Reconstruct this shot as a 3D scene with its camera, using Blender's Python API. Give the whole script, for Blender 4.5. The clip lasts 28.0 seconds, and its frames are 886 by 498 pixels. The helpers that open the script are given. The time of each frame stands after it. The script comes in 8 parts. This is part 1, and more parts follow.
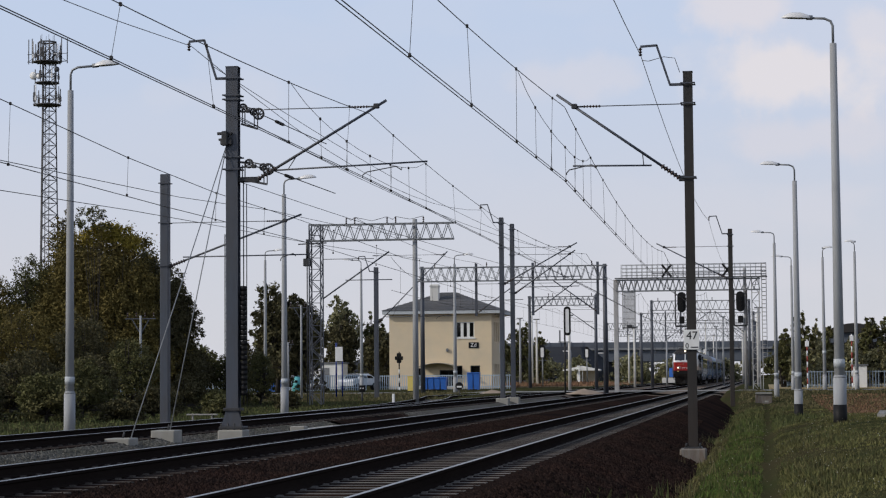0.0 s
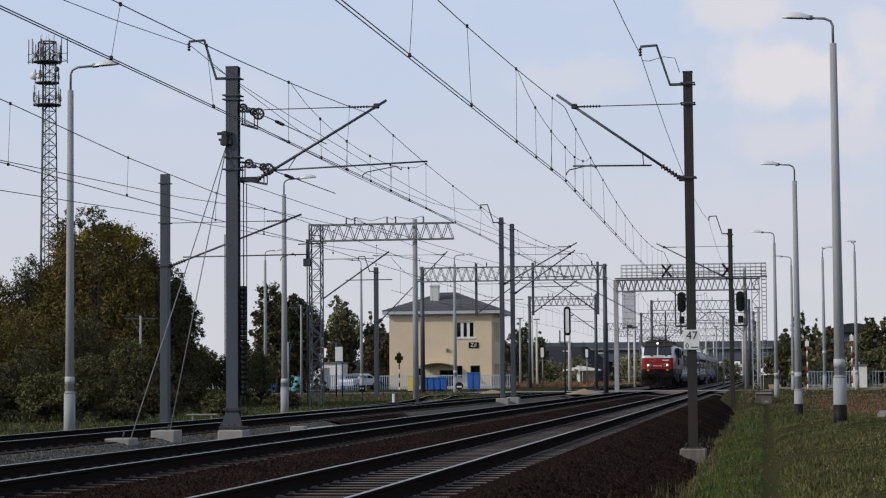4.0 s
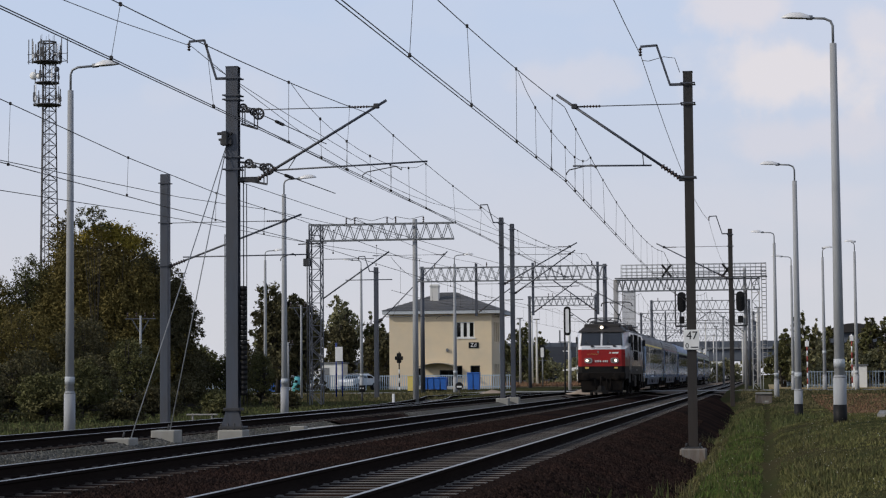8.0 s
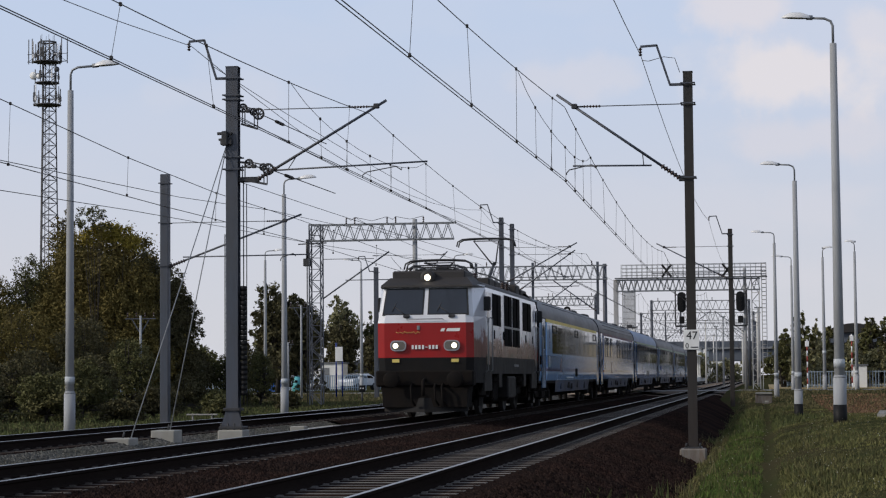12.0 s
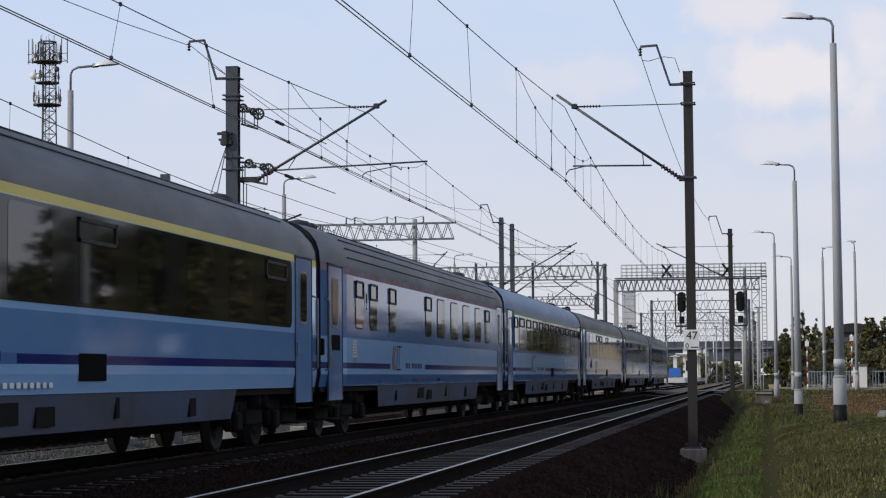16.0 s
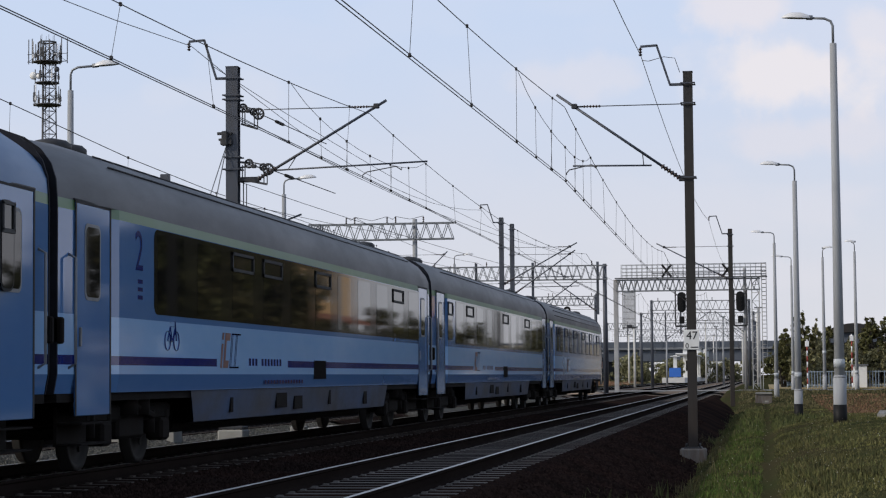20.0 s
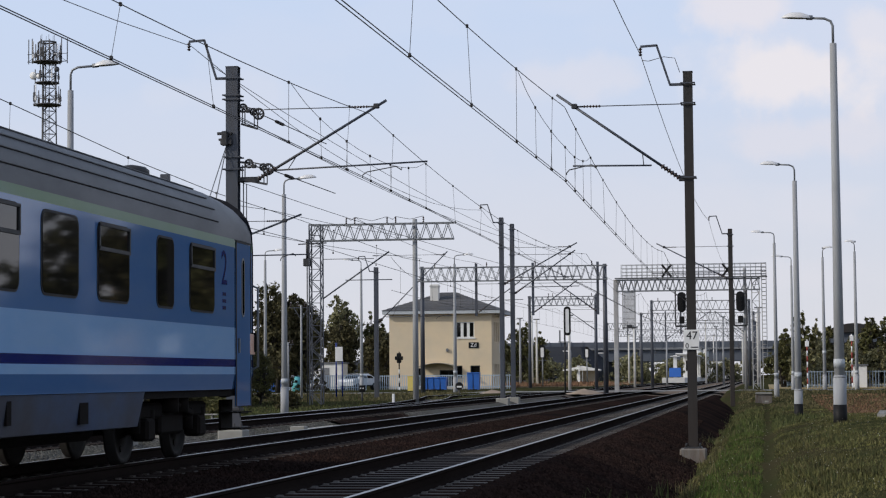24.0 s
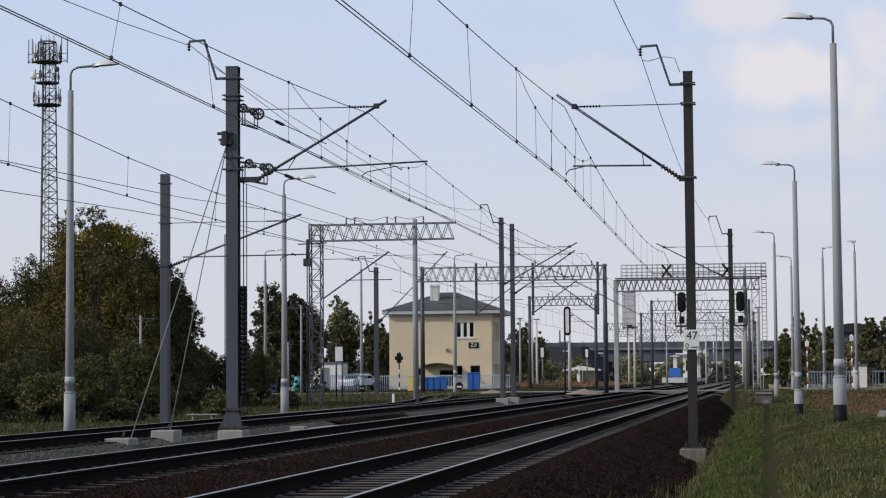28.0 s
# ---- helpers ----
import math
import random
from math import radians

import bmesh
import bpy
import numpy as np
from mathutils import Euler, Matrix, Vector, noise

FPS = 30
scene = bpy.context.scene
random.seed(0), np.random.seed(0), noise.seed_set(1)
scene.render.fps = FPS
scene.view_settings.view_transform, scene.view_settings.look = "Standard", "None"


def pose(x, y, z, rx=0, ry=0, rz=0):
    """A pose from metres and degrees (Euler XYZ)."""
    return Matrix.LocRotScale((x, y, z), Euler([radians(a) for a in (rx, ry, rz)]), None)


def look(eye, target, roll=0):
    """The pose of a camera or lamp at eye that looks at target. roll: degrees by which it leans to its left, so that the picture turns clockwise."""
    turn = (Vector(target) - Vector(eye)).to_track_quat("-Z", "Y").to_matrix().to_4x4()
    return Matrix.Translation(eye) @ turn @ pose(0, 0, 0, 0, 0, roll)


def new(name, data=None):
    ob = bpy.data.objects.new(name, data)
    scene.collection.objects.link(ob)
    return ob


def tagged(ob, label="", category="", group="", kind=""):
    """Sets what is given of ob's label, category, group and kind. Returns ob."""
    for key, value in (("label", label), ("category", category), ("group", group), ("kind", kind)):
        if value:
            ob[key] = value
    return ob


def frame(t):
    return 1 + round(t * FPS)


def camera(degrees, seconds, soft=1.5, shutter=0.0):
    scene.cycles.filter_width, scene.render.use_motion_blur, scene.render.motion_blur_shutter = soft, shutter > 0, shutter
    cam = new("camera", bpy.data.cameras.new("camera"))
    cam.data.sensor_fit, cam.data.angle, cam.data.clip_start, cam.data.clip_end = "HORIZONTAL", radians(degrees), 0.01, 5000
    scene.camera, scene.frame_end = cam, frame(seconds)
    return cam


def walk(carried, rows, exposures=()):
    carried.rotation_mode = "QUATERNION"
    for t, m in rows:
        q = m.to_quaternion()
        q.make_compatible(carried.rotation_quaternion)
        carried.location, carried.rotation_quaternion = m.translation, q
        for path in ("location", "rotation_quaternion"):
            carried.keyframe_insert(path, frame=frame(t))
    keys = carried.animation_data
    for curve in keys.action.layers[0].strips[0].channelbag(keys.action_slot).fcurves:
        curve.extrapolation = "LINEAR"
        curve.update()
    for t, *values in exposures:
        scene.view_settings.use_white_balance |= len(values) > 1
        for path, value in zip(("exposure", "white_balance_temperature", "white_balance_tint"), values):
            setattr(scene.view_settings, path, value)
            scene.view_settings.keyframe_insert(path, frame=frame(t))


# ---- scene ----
# camera on a tripod beside the line; z = 0 is the rail top, y runs along the tracks
cam = camera(24.13, 28.0, soft=1.2)
EYE = (0.0, 0.0, 1.115)
VIEW = look(EYE, (-15.3014, 98.630, 7.2785), -0.458)
walk(cam, [(0, VIEW), (28, VIEW)],
     exposures=[(0, 0.0, 6500, 10), (12.3, 0.0, 6500, 10), (14.7, 0.14, 6500, 10), (21.4, 0.14, 6500, 10), (24.1, 0.13, 6480, 10), (24.9, 0.06, 6450, 10), (28, 0.06, 6450, 10)])

# ---- light ----
SUN_TO = Vector((-0.80, -0.42, 0.50)).normalized()
world = bpy.data.worlds.new("world")
scene.world = world
world.use_nodes = True
wn = world.node_tree.nodes
wl = world.node_tree.links
for n_ in list(wn):
    wn.remove(n_)
sky = wn.new("ShaderNodeTexSky")
sky.sky_type = "NISHITA"
sky.sun_disc = False
sky.sun_elevation = math.asin(SUN_TO.z)
sky.sun_rotation = math.atan2(SUN_TO.x, SUN_TO.y)
sky.air_density, sky.dust_density, sky.ozone_density = 1.0, 2.5, 1.5
direction = wn.new("ShaderNodeTexCoord")
axes = wn.new("ShaderNodeSeparateXYZ")
wl.new(direction.outputs["Generated"], axes.inputs["Vector"])


def ranged(socket, a, b, c=0.0, d=1.0, smooth=True):
    mr = wn.new("ShaderNodeMapRange")
    mr.interpolation_type = "SMOOTHSTEP" if smooth else "LINEAR"
    for key, val in zip(("From Min", "From Max", "To Min", "To Max"), (a, b, c, d)):
        mr.inputs[key].default_value = val
    wl.new(socket, mr.inputs["Value"])
    return mr.outputs["Result"]


def blend(fac, a, b):
    mx = wn.new("ShaderNodeMix")
    mx.data_type = "RGBA"
    wl.new(fac, mx.inputs["Factor"])
    for key, val in (("A", a), ("B", b)):
        if isinstance(val, tuple):
            mx.inputs[key].default_value = (*val, 1)
        else:
            wl.new(val, mx.inputs[key])
    return mx.outputs["Result"]


# thin haze that whitens the sky towards the horizon all round
haze = blend(ranged(axes.outputs["Z"], 0.0, 0.20), (4.55, 4.60, 4.95), (3.75, 4.45, 5.75))
clear = blend(ranged(axes.outputs["Z"], 0.15, 0.9), haze, sky.outputs["Color"])
# broken fair-weather cloud
flat = wn.new("ShaderNodeMapping")
flat.inputs["Scale"].default_value = (1.0, 1.0, 2.2)
flat.inputs["Location"].default_value = (0.35, 0.0, 0.1)
wl.new(direction.outputs["Generated"], flat.inputs["Vector"])
puff = wn.new("ShaderNodeTexNoise")
puff.inputs["Scale"].default_value = 8.0
puff.inputs["Detail"].default_value = 8.0
puff.inputs["Roughness"].default_value = 0.5
wl.new(flat.outputs["Vector"], puff.inputs["Vector"])
bank = wn.new("ShaderNodeMath")
bank.operation = "MULTIPLY"
wl.new(ranged(puff.outputs["Fac"], 0.45, 0.56), bank.inputs[0])
wl.new(ranged(axes.outputs["X"], -0.10, 0.05, 0.08, 0.26), bank.inputs[1])
clouded = blend(bank.outputs["Value"], clear, (5.25, 5.02, 5.30))


def cloud(below, azimuth, elevation, wide, high, cover, colour):
    """A ragged fair-weather cloud, in degrees to the right of the line and above the horizon."""
    az, el = radians(azimuth), radians(elevation)
    off = wn.new("ShaderNodeVectorMath")
    off.operation = "SUBTRACT"
    wl.new(direction.outputs["Generated"], off.inputs[0])
    off.inputs[1].default_value = (math.sin(az) * math.cos(el), math.cos(az) * math.cos(el), math.sin(el))
    fit = wn.new("ShaderNodeVectorMath")
    fit.operation = "MULTIPLY"
    wl.new(off.outputs["Vector"], fit.inputs[0])
    fit.inputs[1].default_value = (1 / radians(wide), 0.3 / radians(wide), 1 / radians(high))
    far_off = wn.new("ShaderNodeVectorMath")
    far_off.operation = "LENGTH"
    wl.new(fit.outputs["Vector"], far_off.inputs[0])
    rag = wn.new("ShaderNodeTexNoise")
    rag.inputs["Scale"].default_value = 34.0
    rag.inputs["Detail"].default_value = 9.0
    rag.inputs["Roughness"].default_value = 0.55
    wl.new(direction.outputs["Generated"], rag.inputs["Vector"])
    edge = wn.new("ShaderNodeMath")
    edge.operation = "MULTIPLY_ADD"
    wl.new(rag.outputs["Fac"], edge.inputs[0])
    edge.inputs[1].default_value = -2.2
    wl.new(far_off.outputs["Value"], edge.inputs[2])
    return blend(ranged(edge.outputs["Value"], 0.05, -0.75, 0.0, cover), below, colour)


for spec_ in ((1.2, 8.1, 3.3, 1.15, 0.95, (5.40, 5.20, 5.45)), (-0.4, 10.0, 1.7, 0.75, 0.75, (5.35, 5.08, 5.35)), (-4.9, 8.2, 1.9, 0.65, 0.40, (5.15, 4.95, 5.25)),
              (1.8, 6.5, 4.0, 0.75, 0.50, (5.15, 4.90, 5.20)), (2.9, 9.2, 1.1, 0.7, 0.6, (5.3, 5.1, 5.4)), (-14.5, 7.8, 2.2, 0.6, 0.2, (5.0, 4.95, 5.35)), (9.0, 9.0, 4.5, 1.4, 0.9, (5.5, 5.2, 5.35)), (17.0, 8.0, 4.0, 1.2, 0.8, (5.5, 5.2, 5.35))):
    clouded = cloud(clouded, *spec_)
bg = wn.new("ShaderNodeBackground")
bg.inputs["Strength"].default_value = 0.14
wl.new(clouded, bg.inputs["Color"])
wout = wn.new("ShaderNodeOutputWorld")
wl.new(bg.outputs["Background"], wout.inputs["Surface"])

sun = new("sun", bpy.data.lights.new("sun", "SUN"))
sun.data.energy = 2.0
sun.data.angle = radians(2.0)
sun.data.color = (1.0, 0.93, 0.82)
sun.matrix_world = look(SUN_TO * 100, (0, 0, 0))
# ---- mesh building ----
class Geo:
    """Collects faces for one mesh; boxes, tubes and swept profiles."""

    def __init__(self):
        self.v, self.f, self.s = [], [], []

    def add(self, verts, faces, smooth=False):
        o = len(self.v)
        self.v += [tuple(p) for p in verts]
        self.f += [tuple(i + o for i in q) for q in faces]
        self.s += [smooth] * len(faces)
        return self

    def box(self, x0, x1, y0, y1, z0, z1, m=None):
        vs = [Vector((x, y, z)) for z in (z0, z1) for y in (y0, y1) for x in (x0, x1)]
        if m is not None:
            vs = [m @ q for q in vs]
        return self.add(vs, [(0, 2, 3, 1), (4, 5, 7, 6), (0, 1, 5, 4), (1, 3, 7, 5), (3, 2, 6, 7), (2, 0, 4, 6)])

    def cbox(self, x0, x1, y0, y1, z0, z1, c=0.02, m=None):
        """A box with chamfered edges."""
        o = len(self.v)
        cx, cy, cz = (x0 + x1) / 2, (y0 + y1) / 2, (z0 + z1) / 2
        hx, hy, hz = (x1 - x0) / 2, (y1 - y0) / 2, (z1 - z0) / 2
        c = min(c, hx * 0.8, hy * 0.8, hz * 0.8)
        vs, at = [], {}
        for sx in (-1, 1):
            for sy in (-1, 1):
                for sz in (-1, 1):
                    for k in range(3):
                        q = [hx - c, hy - c, hz - c]
                        q[k] += c
                        at[sx, sy, sz, k] = len(vs)
                        vs.append(Vector((cx + sx * q[0], cy + sy * q[1], cz + sz * q[2])))
        fs = []
        def quad(*keys):
            ids = [at[k] for k in keys]
            mid = sum((vs[i] for i in ids), Vector()) / len(ids) - Vector((cx, cy, cz))
            n = (vs[ids[1]] - vs[ids[0]]).cross(vs[ids[2]] - vs[ids[0]])
            fs.append(tuple(ids if n.dot(mid) > 0 else ids[::-1]))
        for s in (-1, 1):
            quad((s, -1, -1, 0), (s, 1, -1, 0), (s, 1, 1, 0), (s, -1, 1, 0))
            quad((-1, s, -1, 1), (1, s, -1, 1), (1, s, 1, 1), (-1, s, 1, 1))
            quad((-1, -1, s, 2), (1, -1, s, 2), (1, 1, s, 2), (-1, 1, s, 2))
            for r in (-1, 1):
                quad((s, r, -1, 0), (s, r, 1, 0), (s, r, 1, 1), (s, r, -1, 1))
                quad((s, -1, r, 0), (s, 1, r, 0), (s, 1, r, 2), (s, -1, r, 2))
                quad((-1, s, r, 1), (1, s, r, 1), (1, s, r, 2), (-1, s, r, 2))
                for w in (-1, 1):
                    quad((s, r, w, 0), (s, r, w, 1), (s, r, w, 2))
        if m is not None:
            vs = [m @ q for q in vs]
        return self.add(vs, fs)

    def tube(self, p, q, r, r2=None, n=8, smooth=True, caps=True):
        p, q = Vector(p), Vector(q)
        r2 = r if r2 is None else r2
        w = (q - p).normalized()
        a = w.orthogonal().normalized()
        b = w.cross(a)
        ring = [(math.cos(2 * math.pi * (i + 0.5) / n), math.sin(2 * math.pi * (i + 0.5) / n)) for i in range(n)]
        vs = [p + (a * c + b * s) * r for c, s in ring] + [q + (a * c + b * s) * r2 for c, s in ring]
        self.add(vs, [(i, (i + 1) % n, n + (i + 1) % n, n + i) for i in range(n)], smooth)
        if caps:
            o = len(self.v) - 2 * n
            self.f += [tuple(o + i for i in range(n))[::-1], tuple(o + n + i for i in range(n))]
            self.s += [False, False]
        return self

    def path(self, pts, r, n=6):
        """A bent round bar or wire through points."""
        pts = [Vector(q) for q in pts]
        rings = []
        a = None
        for i, q in enumerate(pts):
            w = (pts[min(i + 1, len(pts) - 1)] - pts[max(i - 1, 0)]).normalized()
            if a is None:
                a = w.orthogonal().normalized()
            a = (a - w * a.dot(w)).normalized()
            b = w.cross(a)
            rr = r[i] if isinstance(r, (list, tuple)) else r
            rings.append([q + (a * math.cos(2 * math.pi * k / n) + b * math.sin(2 * math.pi * k / n)) * rr for k in range(n)])
        vs = [q for ring in rings for q in ring]
        fs = []
        for i in range(len(pts) - 1):
            for k in range(n):
                fs.append((i * n + k, i * n + (k + 1) % n, (i + 1) * n + (k + 1) % n, (i + 1) * n + k))
        fs += [tuple(range(n))[::-1], tuple((len(pts) - 1) * n + k for k in range(n))]
        return self.add(vs, fs, True)

    def bar(self, p, q, w, h, up=(0, 0, 1)):
        """A straight rectangular bar from p to q, w wide and h high."""
        p, q = Vector(p), Vector(q)
        d = (q - p).normalized()
        s = d.cross(Vector(up))
        if s.length < 1e-4:
            s = d.cross(Vector((1, 0, 0)))
        s.normalize()
        u = s.cross(d)
        vs = [c + s * (i * w / 2) + u * (j * h / 2) for c in (p, q) for j in (-1, 1) for i in (-1, 1)]
        return self.add(vs, [(0, 1, 3, 2), (4, 6, 7, 5), (0, 4, 5, 1), (1, 5, 7, 3), (3, 7, 6, 2), (2, 6, 4, 0)])

    def sweep(self, profile, a, b, axis="y", closed=True, smooth=False, caps=True):
        """A profile of (u, v) drawn out from a to b along an axis: y (u = x, v = z), x (u = y, v = z), z (u = x, v = y)."""
        def at(u, v, w):
            return {"y": (u, w, v), "x": (w, u, v), "z": (u, v, w)}[axis]
        n = len(profile)
        vs = [at(u, v, a) for u, v in profile] + [at(u, v, b) for u, v in profile]
        m = n if closed else n - 1
        self.add(vs, [(i, (i + 1) % n, n + (i + 1) % n, n + i) for i in range(m)], smooth)
        if closed and caps:
            o = len(self.v) - 2 * n
            self.f += [tuple(o + i for i in range(n))[::-1], tuple(o + n + i for i in range(n))]
            self.s += [False, False]
        return self

    def lathe(self, prof, centre=(0, 0, 0), axis="z", n=16, smooth=True):
        """A profile of (radius, height) turned round an axis."""
        vs = []
        for r, h in prof:
            for k in range(n):
                c, s = r * math.cos(2 * math.pi * k / n), r * math.sin(2 * math.pi * k / n)
                q = {"z": (c, s, h), "y": (c, h, s), "x": (h, c, s)}[axis]
                vs.append((q[0] + centre[0], q[1] + centre[1], q[2] + centre[2]))
        fs = []
        for i in range(len(prof) - 1):
            for k in range(n):
                fs.append((i * n + k, i * n + (k + 1) % n, (i + 1) * n + (k + 1) % n, (i + 1) * n + k))
        fs += [tuple(range(n))[::-1], tuple((len(prof) - 1) * n + k for k in range(n))]
        return self.add(vs, fs, smooth)

    def mesh(self, name, mats, fix=True):
        me = bpy.data.meshes.new(name)
        me.from_pydata(self.v, [], self.f)
        for mt in (mats if isinstance(mats, (list, tuple)) else [mats]):
            me.materials.append(mt)
        me.polygons.foreach_set("use_smooth", self.s)
        if fix and len(self.f) < 6000:
            bm = bmesh.new()
            bm.from_mesh(me)
            bmesh.ops.recalc_face_normals(bm, faces=bm.faces)
            bm.to_mesh(me)
            bm.free()
        me.update()
        return me


def part(name, geo, mat, parent=None, label="", at=None, bevel=0.0, fix=True):
    """Links one mesh, under a thing or a part."""
    me = geo if isinstance(geo, bpy.types.Mesh) else geo.mesh(name, mat, fix)
    ob = new(name, me)
    if parent is not None:
        ob.parent = parent
    if at is not None:
        ob.matrix_basis = at
    if label:
        ob["label"] = label
    if bevel:
        bv = ob.modifiers.new("bevel", "BEVEL")
        bv.width, bv.segments, bv.limit_method, bv.angle_limit = bevel, 2, "ANGLE", radians(40)
    return ob


def thing(name, m, label, category, group="", kind=""):
    ob = new(name)
    ob.empty_display_size = 0.3
    ob.matrix_basis = m
    return tagged(ob, label, category, group, kind)


def wavy(x, y, s=1.0, k=0.0):
    return noise.noise(Vector((x * s, y * s, k)))
# ---- materials ----
def material(name, base, rough=0.6, metal=0.0, second=None, scale=4.0, amount=0.5, third=None, scale2=0.6, amount2=0.3,
             bump=0.0, bump_scale=40.0, bump_dist=0.01, stretch=(1, 1, 1), spec=0.5, piece=0.0, island=0.0, rough_var=0.15, coat=0.0):
    """Surface with a base colour, patches of a second at small and of a third at large scale, and fine relief."""
    mt = bpy.data.materials.new(name)
    mt.use_nodes = True
    nt = mt.node_tree
    b = nt.nodes["Principled BSDF"]
    b.inputs["Metallic"].default_value = metal
    b.inputs["Roughness"].default_value = rough
    b.inputs["Specular IOR Level"].default_value = spec
    b.inputs["Coat Weight"].default_value = coat
    b.inputs["Coat Roughness"].default_value = 0.07
    b.inputs["Coat IOR"].default_value = 1.58
    tc = nt.nodes.new("ShaderNodeTexCoord")
    mp = nt.nodes.new("ShaderNodeMapping")
    mp.inputs["Scale"].default_value = stretch
    nt.links.new(tc.outputs["Object"], mp.inputs["Vector"])
    col = None
    def patch(prev, colour, sc, am, detail, lo, hi):
        nz = nt.nodes.new("ShaderNodeTexNoise")
        nz.inputs["Scale"].default_value = sc
        nz.inputs["Detail"].default_value = detail
        nz.inputs["Roughness"].default_value = 0.65
        nt.links.new(mp.outputs["Vector"], nz.inputs["Vector"])
        mr = nt.nodes.new("ShaderNodeMapRange")
        mr.inputs["From Min"].default_value, mr.inputs["From Max"].default_value = lo, hi
        mr.inputs["To Min"].default_value, mr.inputs["To Max"].default_value = 0.0, am
        nt.links.new(nz.outputs["Fac"], mr.inputs["Value"])
        mx = nt.nodes.new("ShaderNodeMix")
        mx.data_type = "RGBA"
        nt.links.new(mr.outputs["Result"], mx.inputs["Factor"])
        if prev is None:
            mx.inputs["A"].default_value = (*base, 1)
        else:
            nt.links.new(prev, mx.inputs["A"])
        mx.inputs["B"].default_value = (*colour, 1)
        return mx.outputs["Result"], nz
    second = second or tuple(c * 0.75 for c in base)
    third = third or tuple(c * 0.8 for c in base)
    col, nz1 = patch(col, second, scale, amount, 6, 0.4, 0.7)
    col, nz2 = patch(col, third, scale2, amount2, 3, 0.35, 0.65)
    for amt, node, sock in ((piece, "ShaderNodeObjectInfo", "Random"), (island, "ShaderNodeNewGeometry", "Random Per Island")):
        if amt:
            oi = nt.nodes.new(node)
            mr = nt.nodes.new("ShaderNodeMapRange")
            mr.inputs["To Min"].default_value, mr.inputs["To Max"].default_value = 1 - amt, 1 + amt
            nt.links.new(oi.outputs[sock], mr.inputs["Value"])
            hs = nt.nodes.new("ShaderNodeHueSaturation")
            nt.links.new(mr.outputs["Result"], hs.inputs["Value"])
            nt.links.new(col, hs.inputs["Color"])
            col = hs.outputs["Color"]
    nt.links.new(col, b.inputs["Base Color"])
    mr = nt.nodes.new("ShaderNodeMapRange")
    mr.inputs["To Min"].default_value = max(0.02, rough - rough_var)
    mr.inputs["To Max"].default_value = min(1.0, rough + rough_var)
    nt.links.new(nz1.outputs["Fac"], mr.inputs["Value"])
    nt.links.new(mr.outputs["Result"], b.inputs["Roughness"])
    if bump:
        nb = nt.nodes.new("ShaderNodeTexNoise")
        nb.inputs["Scale"].default_value = bump_scale
        nb.inputs["Detail"].default_value = 5
        nt.links.new(mp.outputs["Vector"], nb.inputs["Vector"])
        bp = nt.nodes.new("ShaderNodeBump")
        bp.inputs["Strength"].default_value = bump
        bp.inputs["Distance"].default_value = bump_dist
        nt.links.new(nb.outputs["Fac"], bp.inputs["Height"])
        nt.links.new(bp.outputs["Normal"], b.inputs["Normal"])
    return mt


def glow(name, colour, strength):
    mt = bpy.data.materials.new(name)
    mt.use_nodes = True
    b = mt.node_tree.nodes["Principled BSDF"]
    b.inputs["Base Color"].default_value = (*colour, 1)
    b.inputs["Emission Color"].default_value = (*colour, 1)
    b.inputs["Emission Strength"].default_value = strength
    return mt


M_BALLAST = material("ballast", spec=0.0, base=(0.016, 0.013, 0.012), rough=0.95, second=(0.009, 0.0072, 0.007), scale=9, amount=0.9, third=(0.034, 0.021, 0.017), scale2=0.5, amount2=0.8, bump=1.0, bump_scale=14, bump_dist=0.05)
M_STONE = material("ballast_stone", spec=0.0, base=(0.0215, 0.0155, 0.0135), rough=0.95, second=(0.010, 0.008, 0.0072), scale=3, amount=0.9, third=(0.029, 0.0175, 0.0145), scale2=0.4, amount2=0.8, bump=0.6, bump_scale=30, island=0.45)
M_GRAVEL = material("gravel", spec=0.0, island=.5, base=(0.135, 0.13, 0.122), rough=0.95, second=(0.06, 0.057, 0.054), scale=8, amount=0.9, third=(0.09, 0.09, 0.07), scale2=0.4, amount2=0.6, bump=0.8, bump_scale=20, bump_dist=0.03)
M_EARTH = material("earth_and_grass", spec=0.0, base=(0.048, 0.044, 0.023), rough=0.95, second=(0.056, 0.043, 0.027), scale=1.6, amount=0.7, third=(0.038, 0.050, 0.018), scale2=0.15, amount2=0.7, bump=0.8, bump_scale=9, bump_dist=0.06)
M_RAIL = material("rail_side", spec=0.0, base=(0.022, 0.017, 0.015), rough=0.85, second=(0.014, 0.011, 0.010), scale=3, amount=0.8, bump=0.3, stretch=(1, 0.2, 1))
M_RAILTOP = material("rail_head", (0.36, 0.345, 0.33), 0.36, 0.9, second=(0.27, 0.25, 0.235), scale=2, amount=0.4, stretch=(4, 0.1, 1))
M_SLEEPER = material("concrete_sleeper", spec=0.0, base=(0.20, 0.19, 0.178), rough=0.9, second=(0.12, 0.11, 0.10), scale=5, amount=0.7, third=(0.13, 0.118, 0.105), scale2=1.5, amount2=0.5, bump=0.4, piece=0.2)
M_SLEEPERD = material("grimy_sleeper", spec=0.0, base=(0.115, 0.108, 0.10), rough=0.9, second=(0.06, 0.054, 0.048), scale=5, amount=0.7, third=(0.08, 0.062, 0.05), scale2=1.5, amount2=0.5, bump=0.4, piece=0.25)
